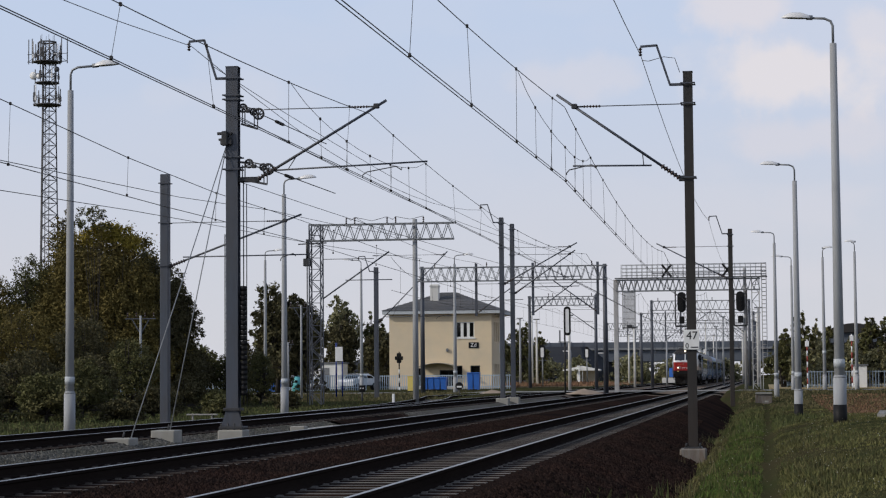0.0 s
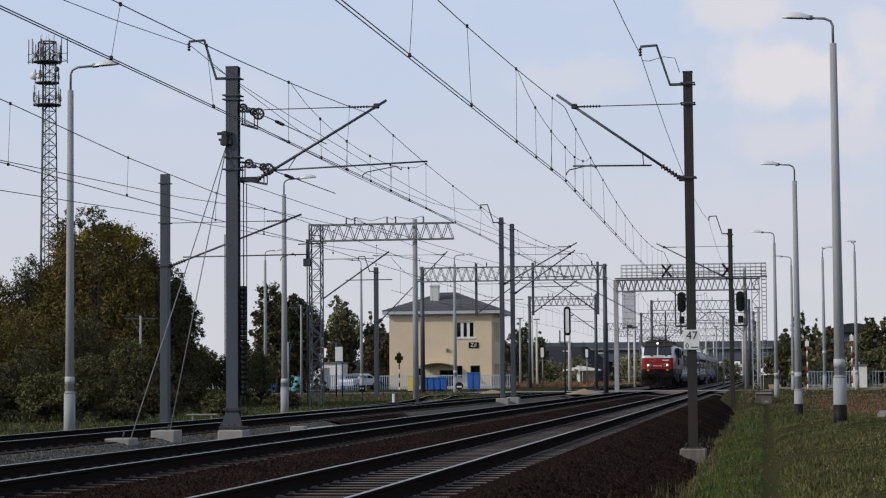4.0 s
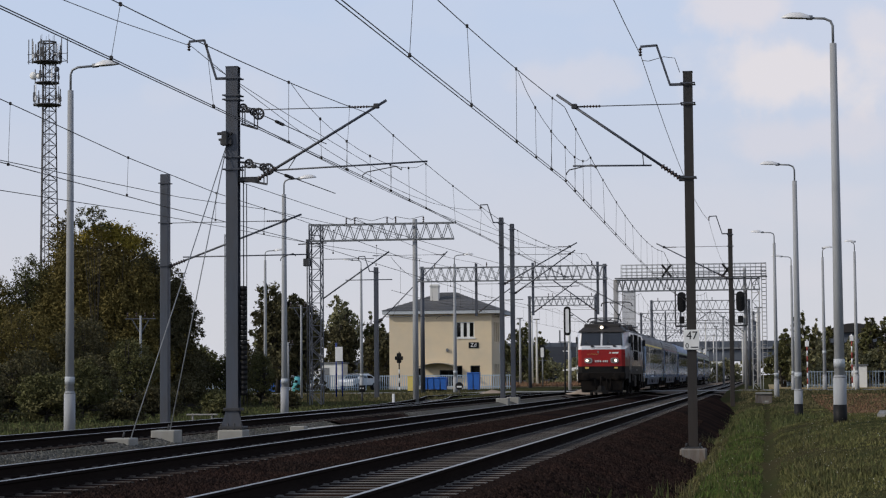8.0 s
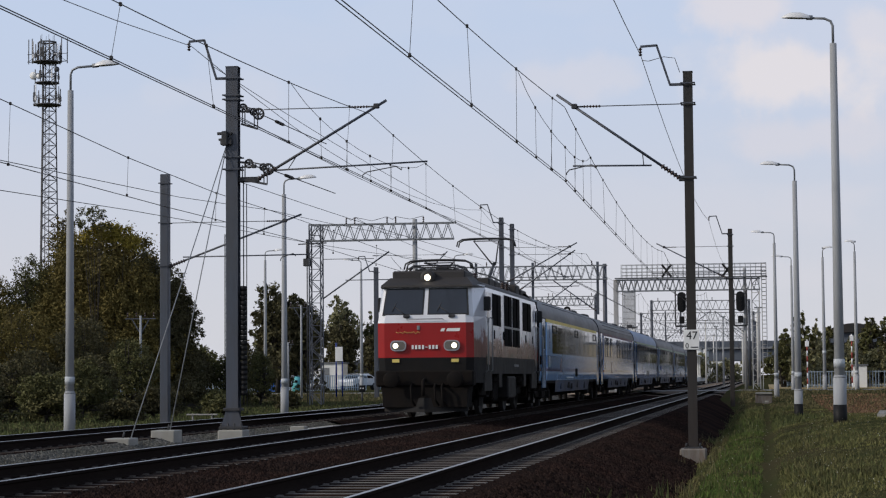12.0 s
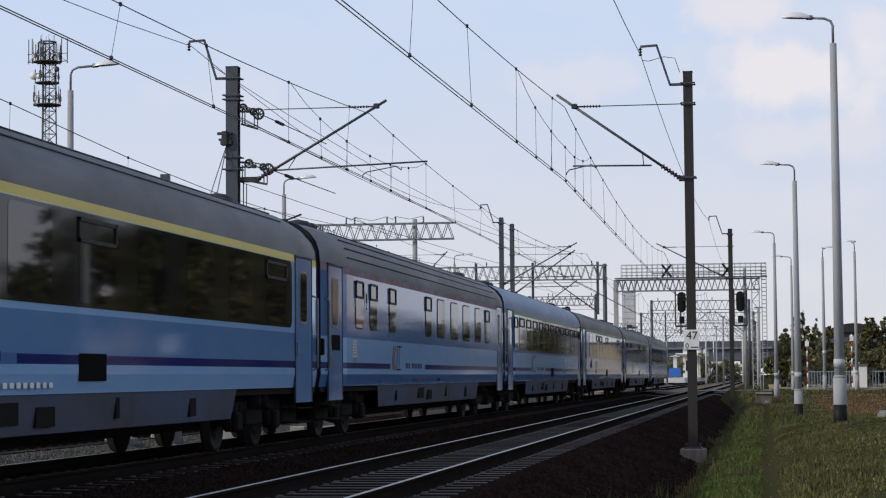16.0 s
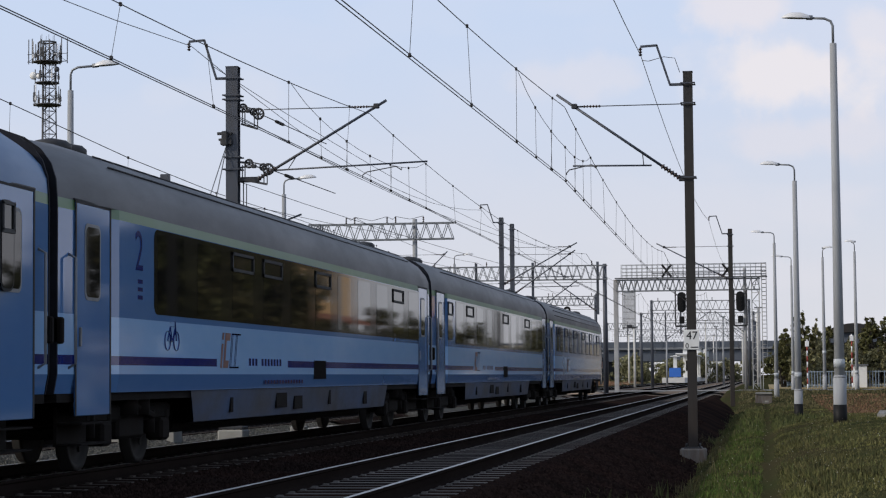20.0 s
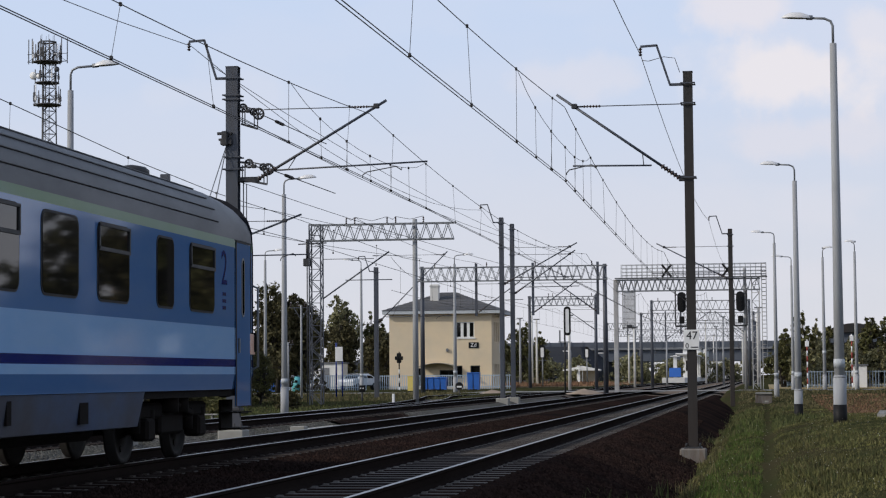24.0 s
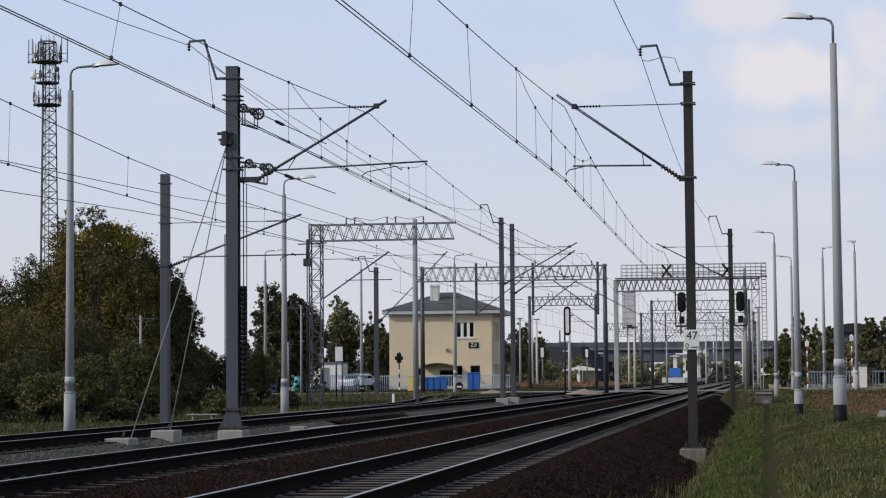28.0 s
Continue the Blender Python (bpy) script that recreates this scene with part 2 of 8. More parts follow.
M_CONC = material("concrete", (0.31, 0.30, 0.275), 0.9, second=(0.22, 0.21, 0.195), scale=4, amount=0.6, third=(0.25, 0.24, 0.2), scale2=1.2, amount2=0.5, bump=0.4, bump_scale=30)
M_POLE = material("spun_concrete", (0.33, 0.345, 0.365), 0.85, second=(0.28, 0.28, 0.28), scale=3, amount=0.6, third=(0.24, 0.24, 0.235), scale2=0.7, amount2=0.5, bump=0.2, stretch=(3, 3, 0.6))
M_MAST = material("mast_paint", (0.058, 0.070, 0.094), 0.5, 0.1, second=(0.045, 0.05, 0.06), scale=3, amount=0.7, third=(0.07, 0.06, 0.055), scale2=0.9, amount2=0.35, bump=0.15, stretch=(2, 2, 0.5))
M_MASTBROWN = material("mast_rusty_paint", (0.022, 0.021, 0.020), 0.7, 0.1, second=(0.015, 0.0145, 0.014), scale=3, amount=0.6, third=(0.034, 0.022, 0.016), scale2=0.5, amount2=0.6, bump=0.15, stretch=(2, 2, 0.4))
M_GALV = material("galvanised_steel", (0.22, 0.23, 0.24), 0.55, 0.35, second=(0.15, 0.155, 0.16), scale=5, amount=0.6, bump=0.1)
M_DARK = material("dark_steel", (0.045, 0.045, 0.048), 0.6, 0.3, second=(0.03, 0.03, 0.03), scale=5, amount=0.6)
M_INSUL = material("brown_insulator", (0.05, 0.03, 0.025), 0.25, second=(0.03, 0.02, 0.02), scale=8)
M_WIRE = material("wire", (0.055, 0.05, 0.048), 0.6, 0.5)
M_LAMP = material("lamp_housing", (0.72, 0.72, 0.72), 0.45, second=(0.6, 0.6, 0.6), scale=5)
M_GLASS_L = material("lamp_glass", (0.25, 0.26, 0.27), 0.2, second=(0.2, 0.2, 0.2))
M_WHITE = material("white_paint", (0.78, 0.78, 0.76), 0.55, second=(0.66, 0.65, 0.62), scale=6, amount=0.5)
M_BLACK = material("black_paint", (0.008, 0.008, 0.0085), 0.6, second=(0.014, 0.013, 0.012), scale=6, spec=.2)
M_RED = material("red_paint", (0.36, 0.055, 0.045), 0.6, second=(0.28, 0.05, 0.04), scale=4, amount=0.4)
M_YELLOW = material("yellow_paint", (0.70, 0.56, 0.16), 0.5, second=(0.6, 0.44, 0.08), scale=4)
M_BLUE = material("blue_plastic", (0.03, 0.14, 0.50), 0.45, second=(0.03, 0.10, 0.38), scale=3, amount=0.5)
M_BAND = material("faded_band", (0.46, 0.49, 0.51), 0.8, second=(0.36, 0.38, 0.40), scale=5, amount=0.7)
M_BALLASTP = material("pale_far_ballast", spec=0.0, base=(0.21, 0.18, 0.15), rough=0.95, second=(0.13, 0.108, 0.09), scale=3, amount=0.9, third=(0.15, 0.105, 0.075), scale2=0.12, amount2=0.8, bump=0.8, bump_scale=10, bump_dist=0.05)
# ---- ground ----
X1, X2, X3 = -4.646, -9.193, -14.6
CROSS = (140.0, 150.0)


def smooth_step(a, b, t):
    t = max(0.0, min(1.0, (t - a) / (b - a)))
    return t * t * (3 - 2 * t)


def ground_z(x, y):
    """Height of the earth: a bed under the tracks, a verge that falls beside it and rises again, level at the crossing."""
    z = -0.62
    if x > -3.0:
        z = -0.62 + 0.62 * smooth_step(-1.4, 2.6, x) * (1 - 0.75 * smooth_step(56, 78, y)) - 0.12 * math.exp(-((x - 0.03) / 0.22) ** 2)
        z += 0.35 * smooth_step(2.5, 9, x) - 0.32 * (1 - smooth_step(-1.7, -0.7, x))
    elif x < -16.2:
        z = -0.30 - 0.10 * smooth_step(-17, -20, x)
    up = smooth_step(105, 138, y)
    if x > -3.0 or x < -16.2:
        z = z * (1 - up) + (0.02 if y < 320 else 0.0) * up
    z += 0.05 * wavy(x, y, 0.35) * smooth_step(-3.2, -1.5, x) + 0.03 * wavy(x, y, 1.3, 5)
    return z if abs(y) < 700 and abs(x) < 400 else min(z, 0.0)


def grid_ground():
    xs = [-4000, -1500, -600, -250, -120, -70, -45, -32, -26, -22] + [-20 + 0.8 * i for i in range(5)] + [-16.2, -15, -8, -3.4, -3.0] \
        + [-2.6 + 0.2 * i for i in range(42)] + [6.2, 7, 8, 10, 13, 18, 26, 40, 70, 120, 250, 600, 1500, 4000]
    ys = [-1500, -400, -150, -60, -20, 0, 10] + [14 + 0.8 * i for i in range(60)] + [62 + 2 * i for i in range(20)] \
        + [105, 110, 116, 122, 130, 138, 146, 155, 170, 190, 220, 260, 320, 420, 600, 900, 1500, 3000, 4800]
    g = Geo()
    g.v = [(x, y, ground_z(x, y)) for y in ys for x in xs]
    n = len(xs)
    g.f = [(j * n + i, j * n + i + 1, (j + 1) * n + i + 1, (j + 1) * n + i) for j in range(len(ys) - 1) for i in range(n - 1)]
    g.s = [True] * len(g.f)
    return g


ground = tagged(part("ground", grid_ground(), M_EARTH, fix=False), "grassy earth beside and beyond the railway", "ground", kind="structure")


# ---- tracks ----
Y_NEAR, Y_FAR = -70.0, 620.0
RAIL_Z = [(-.075, -.172), (.075, -.172), (.075, -.160), (.012, -.135), (.010, -.050), (.037, -.036), (.037, -.008), (.026, 0), (-.026, 0), (-.037, -.008), (-.037, -.036), (-.010, -.050), (-.012, -.135), (-.075, -.160)]


def rail(parent, pts):
    """A rail through points (x, y); the worn head is a part of its own."""
    sec = RAIL_Z
    n = len(sec)
    g, h = Geo(), Geo()
    rows = [[(x + u, y, v if v < -.001 else v - .004) for u, v in sec] for x, y in pts]
    g.v = [q for r in rows for q in r]
    g.f = [(j * n + i, j * n + (i + 1) % n, (j + 1) * n + (i + 1) % n, (j + 1) * n + i) for j in range(len(pts) - 1) for i in range(n)]
    g.s = [False] * len(g.f)
    h.v = [q for x, y in pts for q in ((x - .024, y, -.004), (x - .018, y, .0), (x + .018, y, .0), (x + .024, y, -.004))]
    h.f = [(j * 4 + i, j * 4 + i + 1, j * 4 + i + 5, j * 4 + i + 4) for j in range(len(pts) - 1) for i in range(3)]
    h.s = [False] * len(h.f)
    r = part("rail", g, M_RAIL, parent)
    part("rail_head", h, M_RAILTOP, r, "worn shiny running surface")
    return r


BED = [(-16.9, -1.2), (-0.9, -1.2), (-1.1, -1.1), (-1.5, -0.90), (-1.65, -0.87), (-2.25, -0.56), (-3.05, -0.235), (-3.36, -0.185), (-3.42, -0.177), (-5.86, -0.177), (-5.92, -0.185), (-6.9, -0.27), (-7.92, -0.20), (-7.98, -0.177), (-10.4, -0.177), (-10.46, -0.19), (-11.4, -0.33), (-12.9, -0.36), (-13.2, -0.24), (-13.3, -0.21), (-13.36, -0.178), (-15.9, -0.178), (-16.9, -0.42)]
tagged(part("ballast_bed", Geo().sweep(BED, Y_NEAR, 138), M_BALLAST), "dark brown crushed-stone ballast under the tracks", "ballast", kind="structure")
# the same bed in a paler colour from y = 138 on
tagged(part("ballast_bed", Geo().sweep(BED, 138, Y_FAR), M_BALLASTP), "paler ballast under the station tracks", "ballast", kind="structure")
cess = Geo()
cess.sweep([(-13.29, -.197), (-12.9, -.335), (-11.4, -.312), (-10.75, -.222), (-10.75, -.45), (-13.29, -.45)], Y_NEAR, 135)
tagged(part("cess_path", cess, M_GRAVEL), "grey gravel strip between the tracks", "gravel path", kind="structure")


def sleeper_mesh(mat):
    g = Geo()
    prof = [(-.15, -.40), (.15, -.40), (.098, -.184), (.084, -.1752), (-.084, -.1752), (-.098, -.184)]
    g.sweep(prof, -1.25, 1.25, "x")
    for s in (-1, 1):
        for o in (-.13, .13):
            g.box(s * .7525 + o - .03, s * .7525 + o + .03, -.05, .05, -.1752, -.155)
    return g.mesh("sleeper", mat)


SLEEPER, SLEEPER_GRIMY = sleeper_mesh(M_SLEEPER), sleeper_mesh(M_SLEEPERD)


def straight_track(xc, first, count, label):
    t = thing("track", pose(xc, 0, 0), label, "railway track", "tracks", "structure")
    for s in (-1, 1):
        rail(t, [(s * .7525, Y_NEAR), (s * .7525, 20), (s * .7525, 60), (s * .7525, 140), (s * .7525, 300), (s * .7525, Y_FAR)])
    far = Geo()
    for k in range(520):
        y = first + (count + k) * .6
        if y > 330:
            break
        far.box(-1.25, 1.25, y - .12, y + .12, -.30, -.172)
    tagged(part("sleeper_row", far, M_SLEEPER, t, fix=False), kind="stuff")
    return t


TRACKS = [(straight_track(X1, -9, 290, "straight railway track with pale concrete sleepers"), -9, 290),
          (straight_track(X2, -10, 270, "straight railway track on dark ballast, used by the train"), -10, 270),
          (straight_track(X3, -10, 200, "straight railway track beside a grey gravel strip"), -10, 200)]
# a siding that leaves the third track
side = thing("side_track", pose(0, 0, 0), "siding that curves away from the outer track", "railway track", "tracks", "structure")
def siding_x(y):
    if y < 62:
        return X3
    t_ = y - 62
    return X3 - min(t_ * t_ / 2 / 380.0, 4.6) if t_ < 59 else X3 - 4.6
for s in (-1, 1):
    rail(side, [(siding_x(y) + s * .7525 - (0.08 if y < 66 else 0), y) for y in [62 + 3 * k for k in range(21)] + [150, 220, 330]])
g = Geo()
for k in range(200):
    y = 66 + .6 * k
    x = siding_x(y)
    g.box(x - 1.25, x + 1.25, y - .12, y + .12, -.34, -.185)
tagged(part("sleeper_row", g, M_SLEEPER, side, fix=False), kind="stuff")
g = Geo()
g.v = [(siding_x(y) + u, y, w) for y in (62, 75, 90, 105, 122, 200, 330) for u, w in ((-2.3, -.45), (-1.6, -.2), (1.6, -.2), (2.3, -.45))]
g.f = [(j * 4 + i, j * 4 + i + 1, j * 4 + i + 5, j * 4 + i + 4) for j in range(6) for i in range(3)]
g.s = [False] * len(g.f)
tagged(part("siding_bed", g, M_BALLAST), "ballast under the siding", "ballast", kind="structure")


def stones(n, boxes, size, seed, name, label, mat):
    """Loose crushed stones on the bed, one joined mesh."""
    rng = np.random.default_rng(seed)
    base = np.array([(1, 0, 0), (-1, 0, 0), (0, 1, 0), (0, -1, 0), (0, 0, 1), (0, 0, -1)], float)
    faces = np.array([(0, 2, 4), (2, 1, 4), (1, 3, 4), (3, 0, 4), (2, 0, 5), (1, 2, 5), (3, 1, 5), (0, 3, 5)])
    w = np.array([b[6] for b in boxes], float)
    pick = rng.choice(len(boxes), n, p=w / w.sum())
    bx = np.array([b[:6] for b in boxes])[pick]
    u, v = rng.random(n), rng.random(n) ** 1.5
    x = bx[:, 0] + (bx[:, 1] - bx[:, 0]) * u
    y = bx[:, 2] + (bx[:, 3] - bx[:, 2]) * v
    z = bx[:, 4] + (bx[:, 5] - bx[:, 4]) * u
    first = np.array([b[7] if len(b) > 7 else 0.0 for b in boxes])[pick]
    gap = first > 0
    crib = first + np.floor((y - first) / .6) * .6 + .14 + .32 * rng.random(n)
    y = np.where(gap, crib, y)
    r = size * (0.5 + rng.random((n, 6, 1)) * 0.9)
    a = rng.random(n) * 6.283
    ca, sa = np.cos(a)[:, None], np.sin(a)[:, None]
    p = base[None] * r
    px, py = p[:, :, 0] * ca - p[:, :, 1] * sa, p[:, :, 0] * sa + p[:, :, 1] * ca
    P = np.stack([px + x[:, None], py + y[:, None], p[:, :, 2] * 0.75 + z[:, None]], 2).reshape(-1, 3)
    F = (faces[None] + (np.arange(n) * 6)[:, None, None]).reshape(-1, 3)
    me = bpy.data.meshes.new(name)
    me.from_pydata(P.tolist(), [], F.tolist())
    me.materials.append(mat)
    return tagged(new(name, me), label, "stones", kind="stuff")


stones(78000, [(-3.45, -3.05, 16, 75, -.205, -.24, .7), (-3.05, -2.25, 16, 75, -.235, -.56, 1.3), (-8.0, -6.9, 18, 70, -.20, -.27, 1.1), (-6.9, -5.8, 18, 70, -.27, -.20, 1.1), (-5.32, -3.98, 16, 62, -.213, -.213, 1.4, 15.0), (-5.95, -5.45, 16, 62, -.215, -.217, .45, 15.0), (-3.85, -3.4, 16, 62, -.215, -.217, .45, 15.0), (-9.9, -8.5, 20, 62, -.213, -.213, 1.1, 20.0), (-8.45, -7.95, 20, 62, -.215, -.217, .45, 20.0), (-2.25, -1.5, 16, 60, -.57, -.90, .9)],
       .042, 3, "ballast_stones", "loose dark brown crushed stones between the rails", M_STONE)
stones(34000, [(-13.27, -12.9, 30, 80, -.21, -.335, .5), (-12.9, -11.4, 30, 80, -.335, -.318, 1.5), (-11.4, -10.8, 30, 80, -.318, -.236, .6)], .036, 4, "gravel_stones", "loose grey gravel between the tracks", M_GRAVEL)
# ---- train ----
M_CBLUE = material("carriage_blue", (0.088, 0.192, 0.39), 0.34, rough_var=.03, second=(0.062, 0.166, 0.37), scale=2.5, amount=0.5, third=(0.065, 0.168, 0.39), scale2=0.35, amount2=0.5, stretch=(1, 0.5, 1.5), spec=0.0, coat=1.0)
M_CLIGHT = material("carriage_light_blue", (0.30, 0.485, 0.75), 0.34, rough_var=.03, second=(0.22, 0.43, 0.73), scale=2.5, amount=0.5, third=(0.235, 0.43, 0.70), scale2=0.35, amount2=0.4, stretch=(1, 0.5, 1.5), spec=0.0, coat=1.0)
M_CMID = material("carriage_mid_blue", (0.135, 0.265, 0.475), 0.34, rough_var=.03, second=(0.092, 0.228, 0.475), scale=2.5, amount=0.5, third=(0.09, 0.22, 0.48), scale2=0.35, amount2=0.4, stretch=(1, 0.5, 1.5), spec=0.0, coat=1.0)
M_CDARK = material("carriage_dark_blue", (0.006, 0.018, 0.16), 0.4, second=(0.010, 0.020, 0.13), scale=3, spec=0.0, coat=1.0)
M_CGREEN = material("carriage_green", (0.055, 0.16, 0.045), 0.4, second=(0.13, 0.22, 0.14), scale=1.2, amount=0.8, third=(0.16, 0.24, 0.2), scale2=0.3, amount2=0.5, stretch=(1, 0.6, 2))
M_CYELLOW = material("carriage_yellow", (0.72, 0.55, 0.03), 0.4, second=(0.6, 0.5, 0.15), scale=1.5, amount=0.6)
M_EMBLEM = material("emblem_brown", (0.15, 0.055, 0.035), 0.5, second=(0.12, 0.045, 0.03), scale=3)
M_CRUST = material("carriage_rusted_band", (0.26, 0.12, 0.08), 0.7, second=(0.20, 0.28, 0.48), scale=2.2, amount=1.0, third=(0.16, 0.07, 0.05), scale2=0.8, amount2=0.6)
M_ROOF = material("carriage_roof_grey", (0.052, 0.060, 0.075), 0.5, second=(0.042, 0.045, 0.053), scale=2, amount=0.7, third=(0.075, 0.076, 0.08), scale2=0.3, amount2=0.5, stretch=(1, 0.3, 1))
M_ROOFB = material("carriage_roof_blue", (0.085, 0.185, 0.36), 0.45, second=(0.075, 0.16, 0.31), scale=2, amount=0.6, third=(0.11, 0.18, 0.30), scale2=0.3, amount2=0.5, stretch=(1, 0.3, 1))
M_SKIRT = material("carriage_skirt", (0.045, 0.085, 0.175), 0.5, second=(0.07, 0.082, 0.11), scale=2.5, amount=0.8, third=(0.05, 0.042, 0.037), scale2=0.6, amount2=0.7, stretch=(1, 0.6, 1))
M_UNDER = material("underframe_black", spec=.1, base=(0.009, 0.008, 0.0075), rough=0.85, second=(0.015, 0.011, 0.009), scale=4, amount=0.8, bump=0.3)
M_RUBBER = material("rubber", (0.012, 0.012, 0.013), 0.7)
M_TINT = material("tinted_glass", (0.012, 0.012, 0.010), 0.06, second=(0.025, 0.022, 0.018), scale=0.8, amount=0.8, spec=0.17, rough_var=0.02)
M_PANE = material("dark_pane", (0.010, 0.010, 0.009), 0.03, spec=0.36, rough_var=0.02)
M_SCREEN = material("windscreen_glass", (0.030, 0.035, 0.044), 0.08, second=(0.022, 0.025, 0.03), scale=1.5, spec=0.5, rough_var=0.02)
M_WHEEL = material("wheel_steel", (0.010, 0.0085, 0.0075), 0.75, 0.2, second=(0.016, 0.013, 0.011), scale=6, amount=0.7)
M_LRED = material("loco_red", (0.33, 0.013, 0.013), 0.32, second=(0.28, 0.012, 0.012), scale=2, amount=0.5, third=(0.24, 0.018, 0.016), scale2=0.8, amount2=0.4)
M_LWHITE = material("loco_white", (0.70, 0.71, 0.73), 0.32, second=(0.58, 0.58, 0.60), scale=2.2, amount=0.6, third=(0.5, 0.48, 0.47), scale2=0.7, amount2=0.4, stretch=(1, 1, 0.5), coat=.7)
def ragged_side():
    """White body side that turns dull red, then dark brown, towards the bottom with a ragged edge."""
    mt = material("loco_side_paint", (0.185, 0.044, 0.040), 0.3, second=(0.11, 0.042, 0.038), scale=2.4, amount=.9, third=(0.27, 0.18, 0.17), scale2=1.1, amount2=.5, stretch=(1, 1, .4), coat=.7)
    nt = mt.node_tree
    b = nt.nodes["Principled BSDF"]
    tc = nt.nodes.new("ShaderNodeTexCoord")
    sx = nt.nodes.new("ShaderNodeSeparateXYZ")
    nt.links.new(tc.outputs["Object"], sx.inputs["Vector"])
    nz = nt.nodes.new("ShaderNodeTexNoise")
    nz.inputs["Scale"].default_value = 2.6
    nz.inputs["Detail"].default_value = 7
    nt.links.new(tc.outputs["Object"], nz.inputs["Vector"])
    ml = nt.nodes.new("ShaderNodeMath")
    ml.operation = "MULTIPLY_ADD"
    nt.links.new(nz.outputs["Fac"], ml.inputs[0])
    ml.inputs[1].default_value = 1.5
    nt.links.new(sx.outputs["Z"], ml.inputs[2])
    prev = b.inputs["Base Color"].links[0].from_socket
    for lo, hi, colour, invert in ((2.85, 3.05, (0.57, 0.60, 0.67), False), (2.40, 2.28, (0.035, 0.027, 0.024), True)):
        mr = nt.nodes.new("ShaderNodeMapRange")
        mr.inputs["From Min"].default_value, mr.inputs["From Max"].default_value = lo, hi
        nt.links.new(ml.outputs["Value"], mr.inputs["Value"])
        mx = nt.nodes.new("ShaderNodeMix")
        mx.data_type = "RGBA"
        nt.links.new(mr.outputs["Result"], mx.inputs["Factor"])
        nt.links.new(prev, mx.inputs["A"])
        mx.inputs["B"].default_value = (*colour, 1)
        prev = mx.outputs["Result"]
    nt.links.new(prev, b.inputs["Base Color"])
    return mt


M_LSIDE = ragged_side()
M_LGREY = material("loco_grey", spec=.2, base=(0.009, 0.009, 0.010), rough=0.65, second=(0.009, 0.0085, 0.008), scale=2.5, amount=0.8, third=(0.022, 0.018, 0.015), scale2=0.8, amount2=0.5)
M_LROOF = material("loco_roof", (0.028, 0.025, 0.024), 0.7, second=(0.035, 0.03, 0.028), scale=2, amount=0.8)
M_LOUVRE = material("loco_louvre", (0.0035, 0.003, 0.003), 0.9, second=(0.007, 0.006, 0.006), scale=4, spec=.05)
M_CEND = material("coach_end_grime", (0.014, 0.016, 0.024), 0.8, second=(0.008, 0.008, 0.009), scale=3, amount=.8, spec=.2)
M_HEAD = glow("headlight_lens", (1.0, 0.88, 0.66), 2.8)
M_BOWL = material("lamp_reflector", (0.20, 0.18, 0.15), 0.4, .6, second=(0.1, 0.09, 0.08), scale=12)
M_TAILR = material("tail_reflector", (0.75, 0.40, 0.25), 0.4, second=(0.85, 0.75, 0.7), scale=40, amount=0.9)
M_STEEL = material("bright_steel", (0.5, 0.5, 0.5), 0.35, 0.9)


def letters(text, size, mat, parent, name, m, depth=0.002):
    """Raised characters in the built-in font, as a mesh; read along local x, up along local y."""
    cu = bpy.data.curves.new("letters", "FONT")
    cu.body, cu.size, cu.extrude = text, size, depth
    cu.align_x, cu.align_y = "CENTER", "CENTER"
    tmp = bpy.data.objects.new("letters", cu)
    me = bpy.data.meshes.new_from_object(tmp)
    bpy.data.objects.remove(tmp)
    me.materials.clear()
    me.materials.append(mat)
    ob = new(name, me)
    ob.parent, ob.matrix_basis = parent, m
    return ob


def side_text(y, z, x=1.43):
    """Pose for characters on a flank that faces +x: they read towards +y."""
    return Matrix(((0, 0, 1, x), (1, 0, 0, y), (0, 1, 0, z), (0, 0, 0, 1)))


def rounded(y0, y1, z0, z1, r, n=4):
    pts = []
    for cy, cz, a0 in ((y1 - r, z1 - r, 0), (y0 + r, z1 - r, 90), (y0 + r, z0 + r, 180), (y1 - r, z0 + r, 270)):
        for k in range(n + 1):
            a = radians(a0 + 90 * k / n)
            pts.append((cy + r * math.cos(a), cz + r * math.sin(a)))
    return pts


def pane(parent, name, y0, y1, z0, z1, side, x, r=0.1, frame_w=0.035, vent=0.0, mat=None, tilt=None):
    """A flank window: rubber seal with a rounded pane in it, and where given a tilting vent at its top."""
    seal = part(name, Geo().sweep(rounded(y0, y1, z0, z1, r), side * (x - 0.02), side * (x + 0.008), "x"), M_RUBBER, parent)
    part("pane", Geo().sweep(rounded(y0 + frame_w, y1 - frame_w, z0 + frame_w, z1 - frame_w, max(0.02, r - frame_w)), side * (x + 0.009), side * (x + 0.014), "x"), mat or M_PANE, seal)
    if vent:
        v = Geo()
        zv = z1 - vent
        o = side * (x + 0.014)
        for a, b, c, d in ((y0 + .02, y1 - .02, zv - .025, zv + .02), (y0 + .02, y1 - .02, z1 - .05, z1 - .015), (y0 + .02, y0 + .06, zv, z1 - .03), (y1 - .06, y1 - .02, zv, z1 - .03)):
            v.box(min(o, o + side * .018), max(o, o + side * .018), a, b, c, d)
        part("vent_frame", v, M_DARK if vent < 0.4 else M_GALV, seal)
    return seal


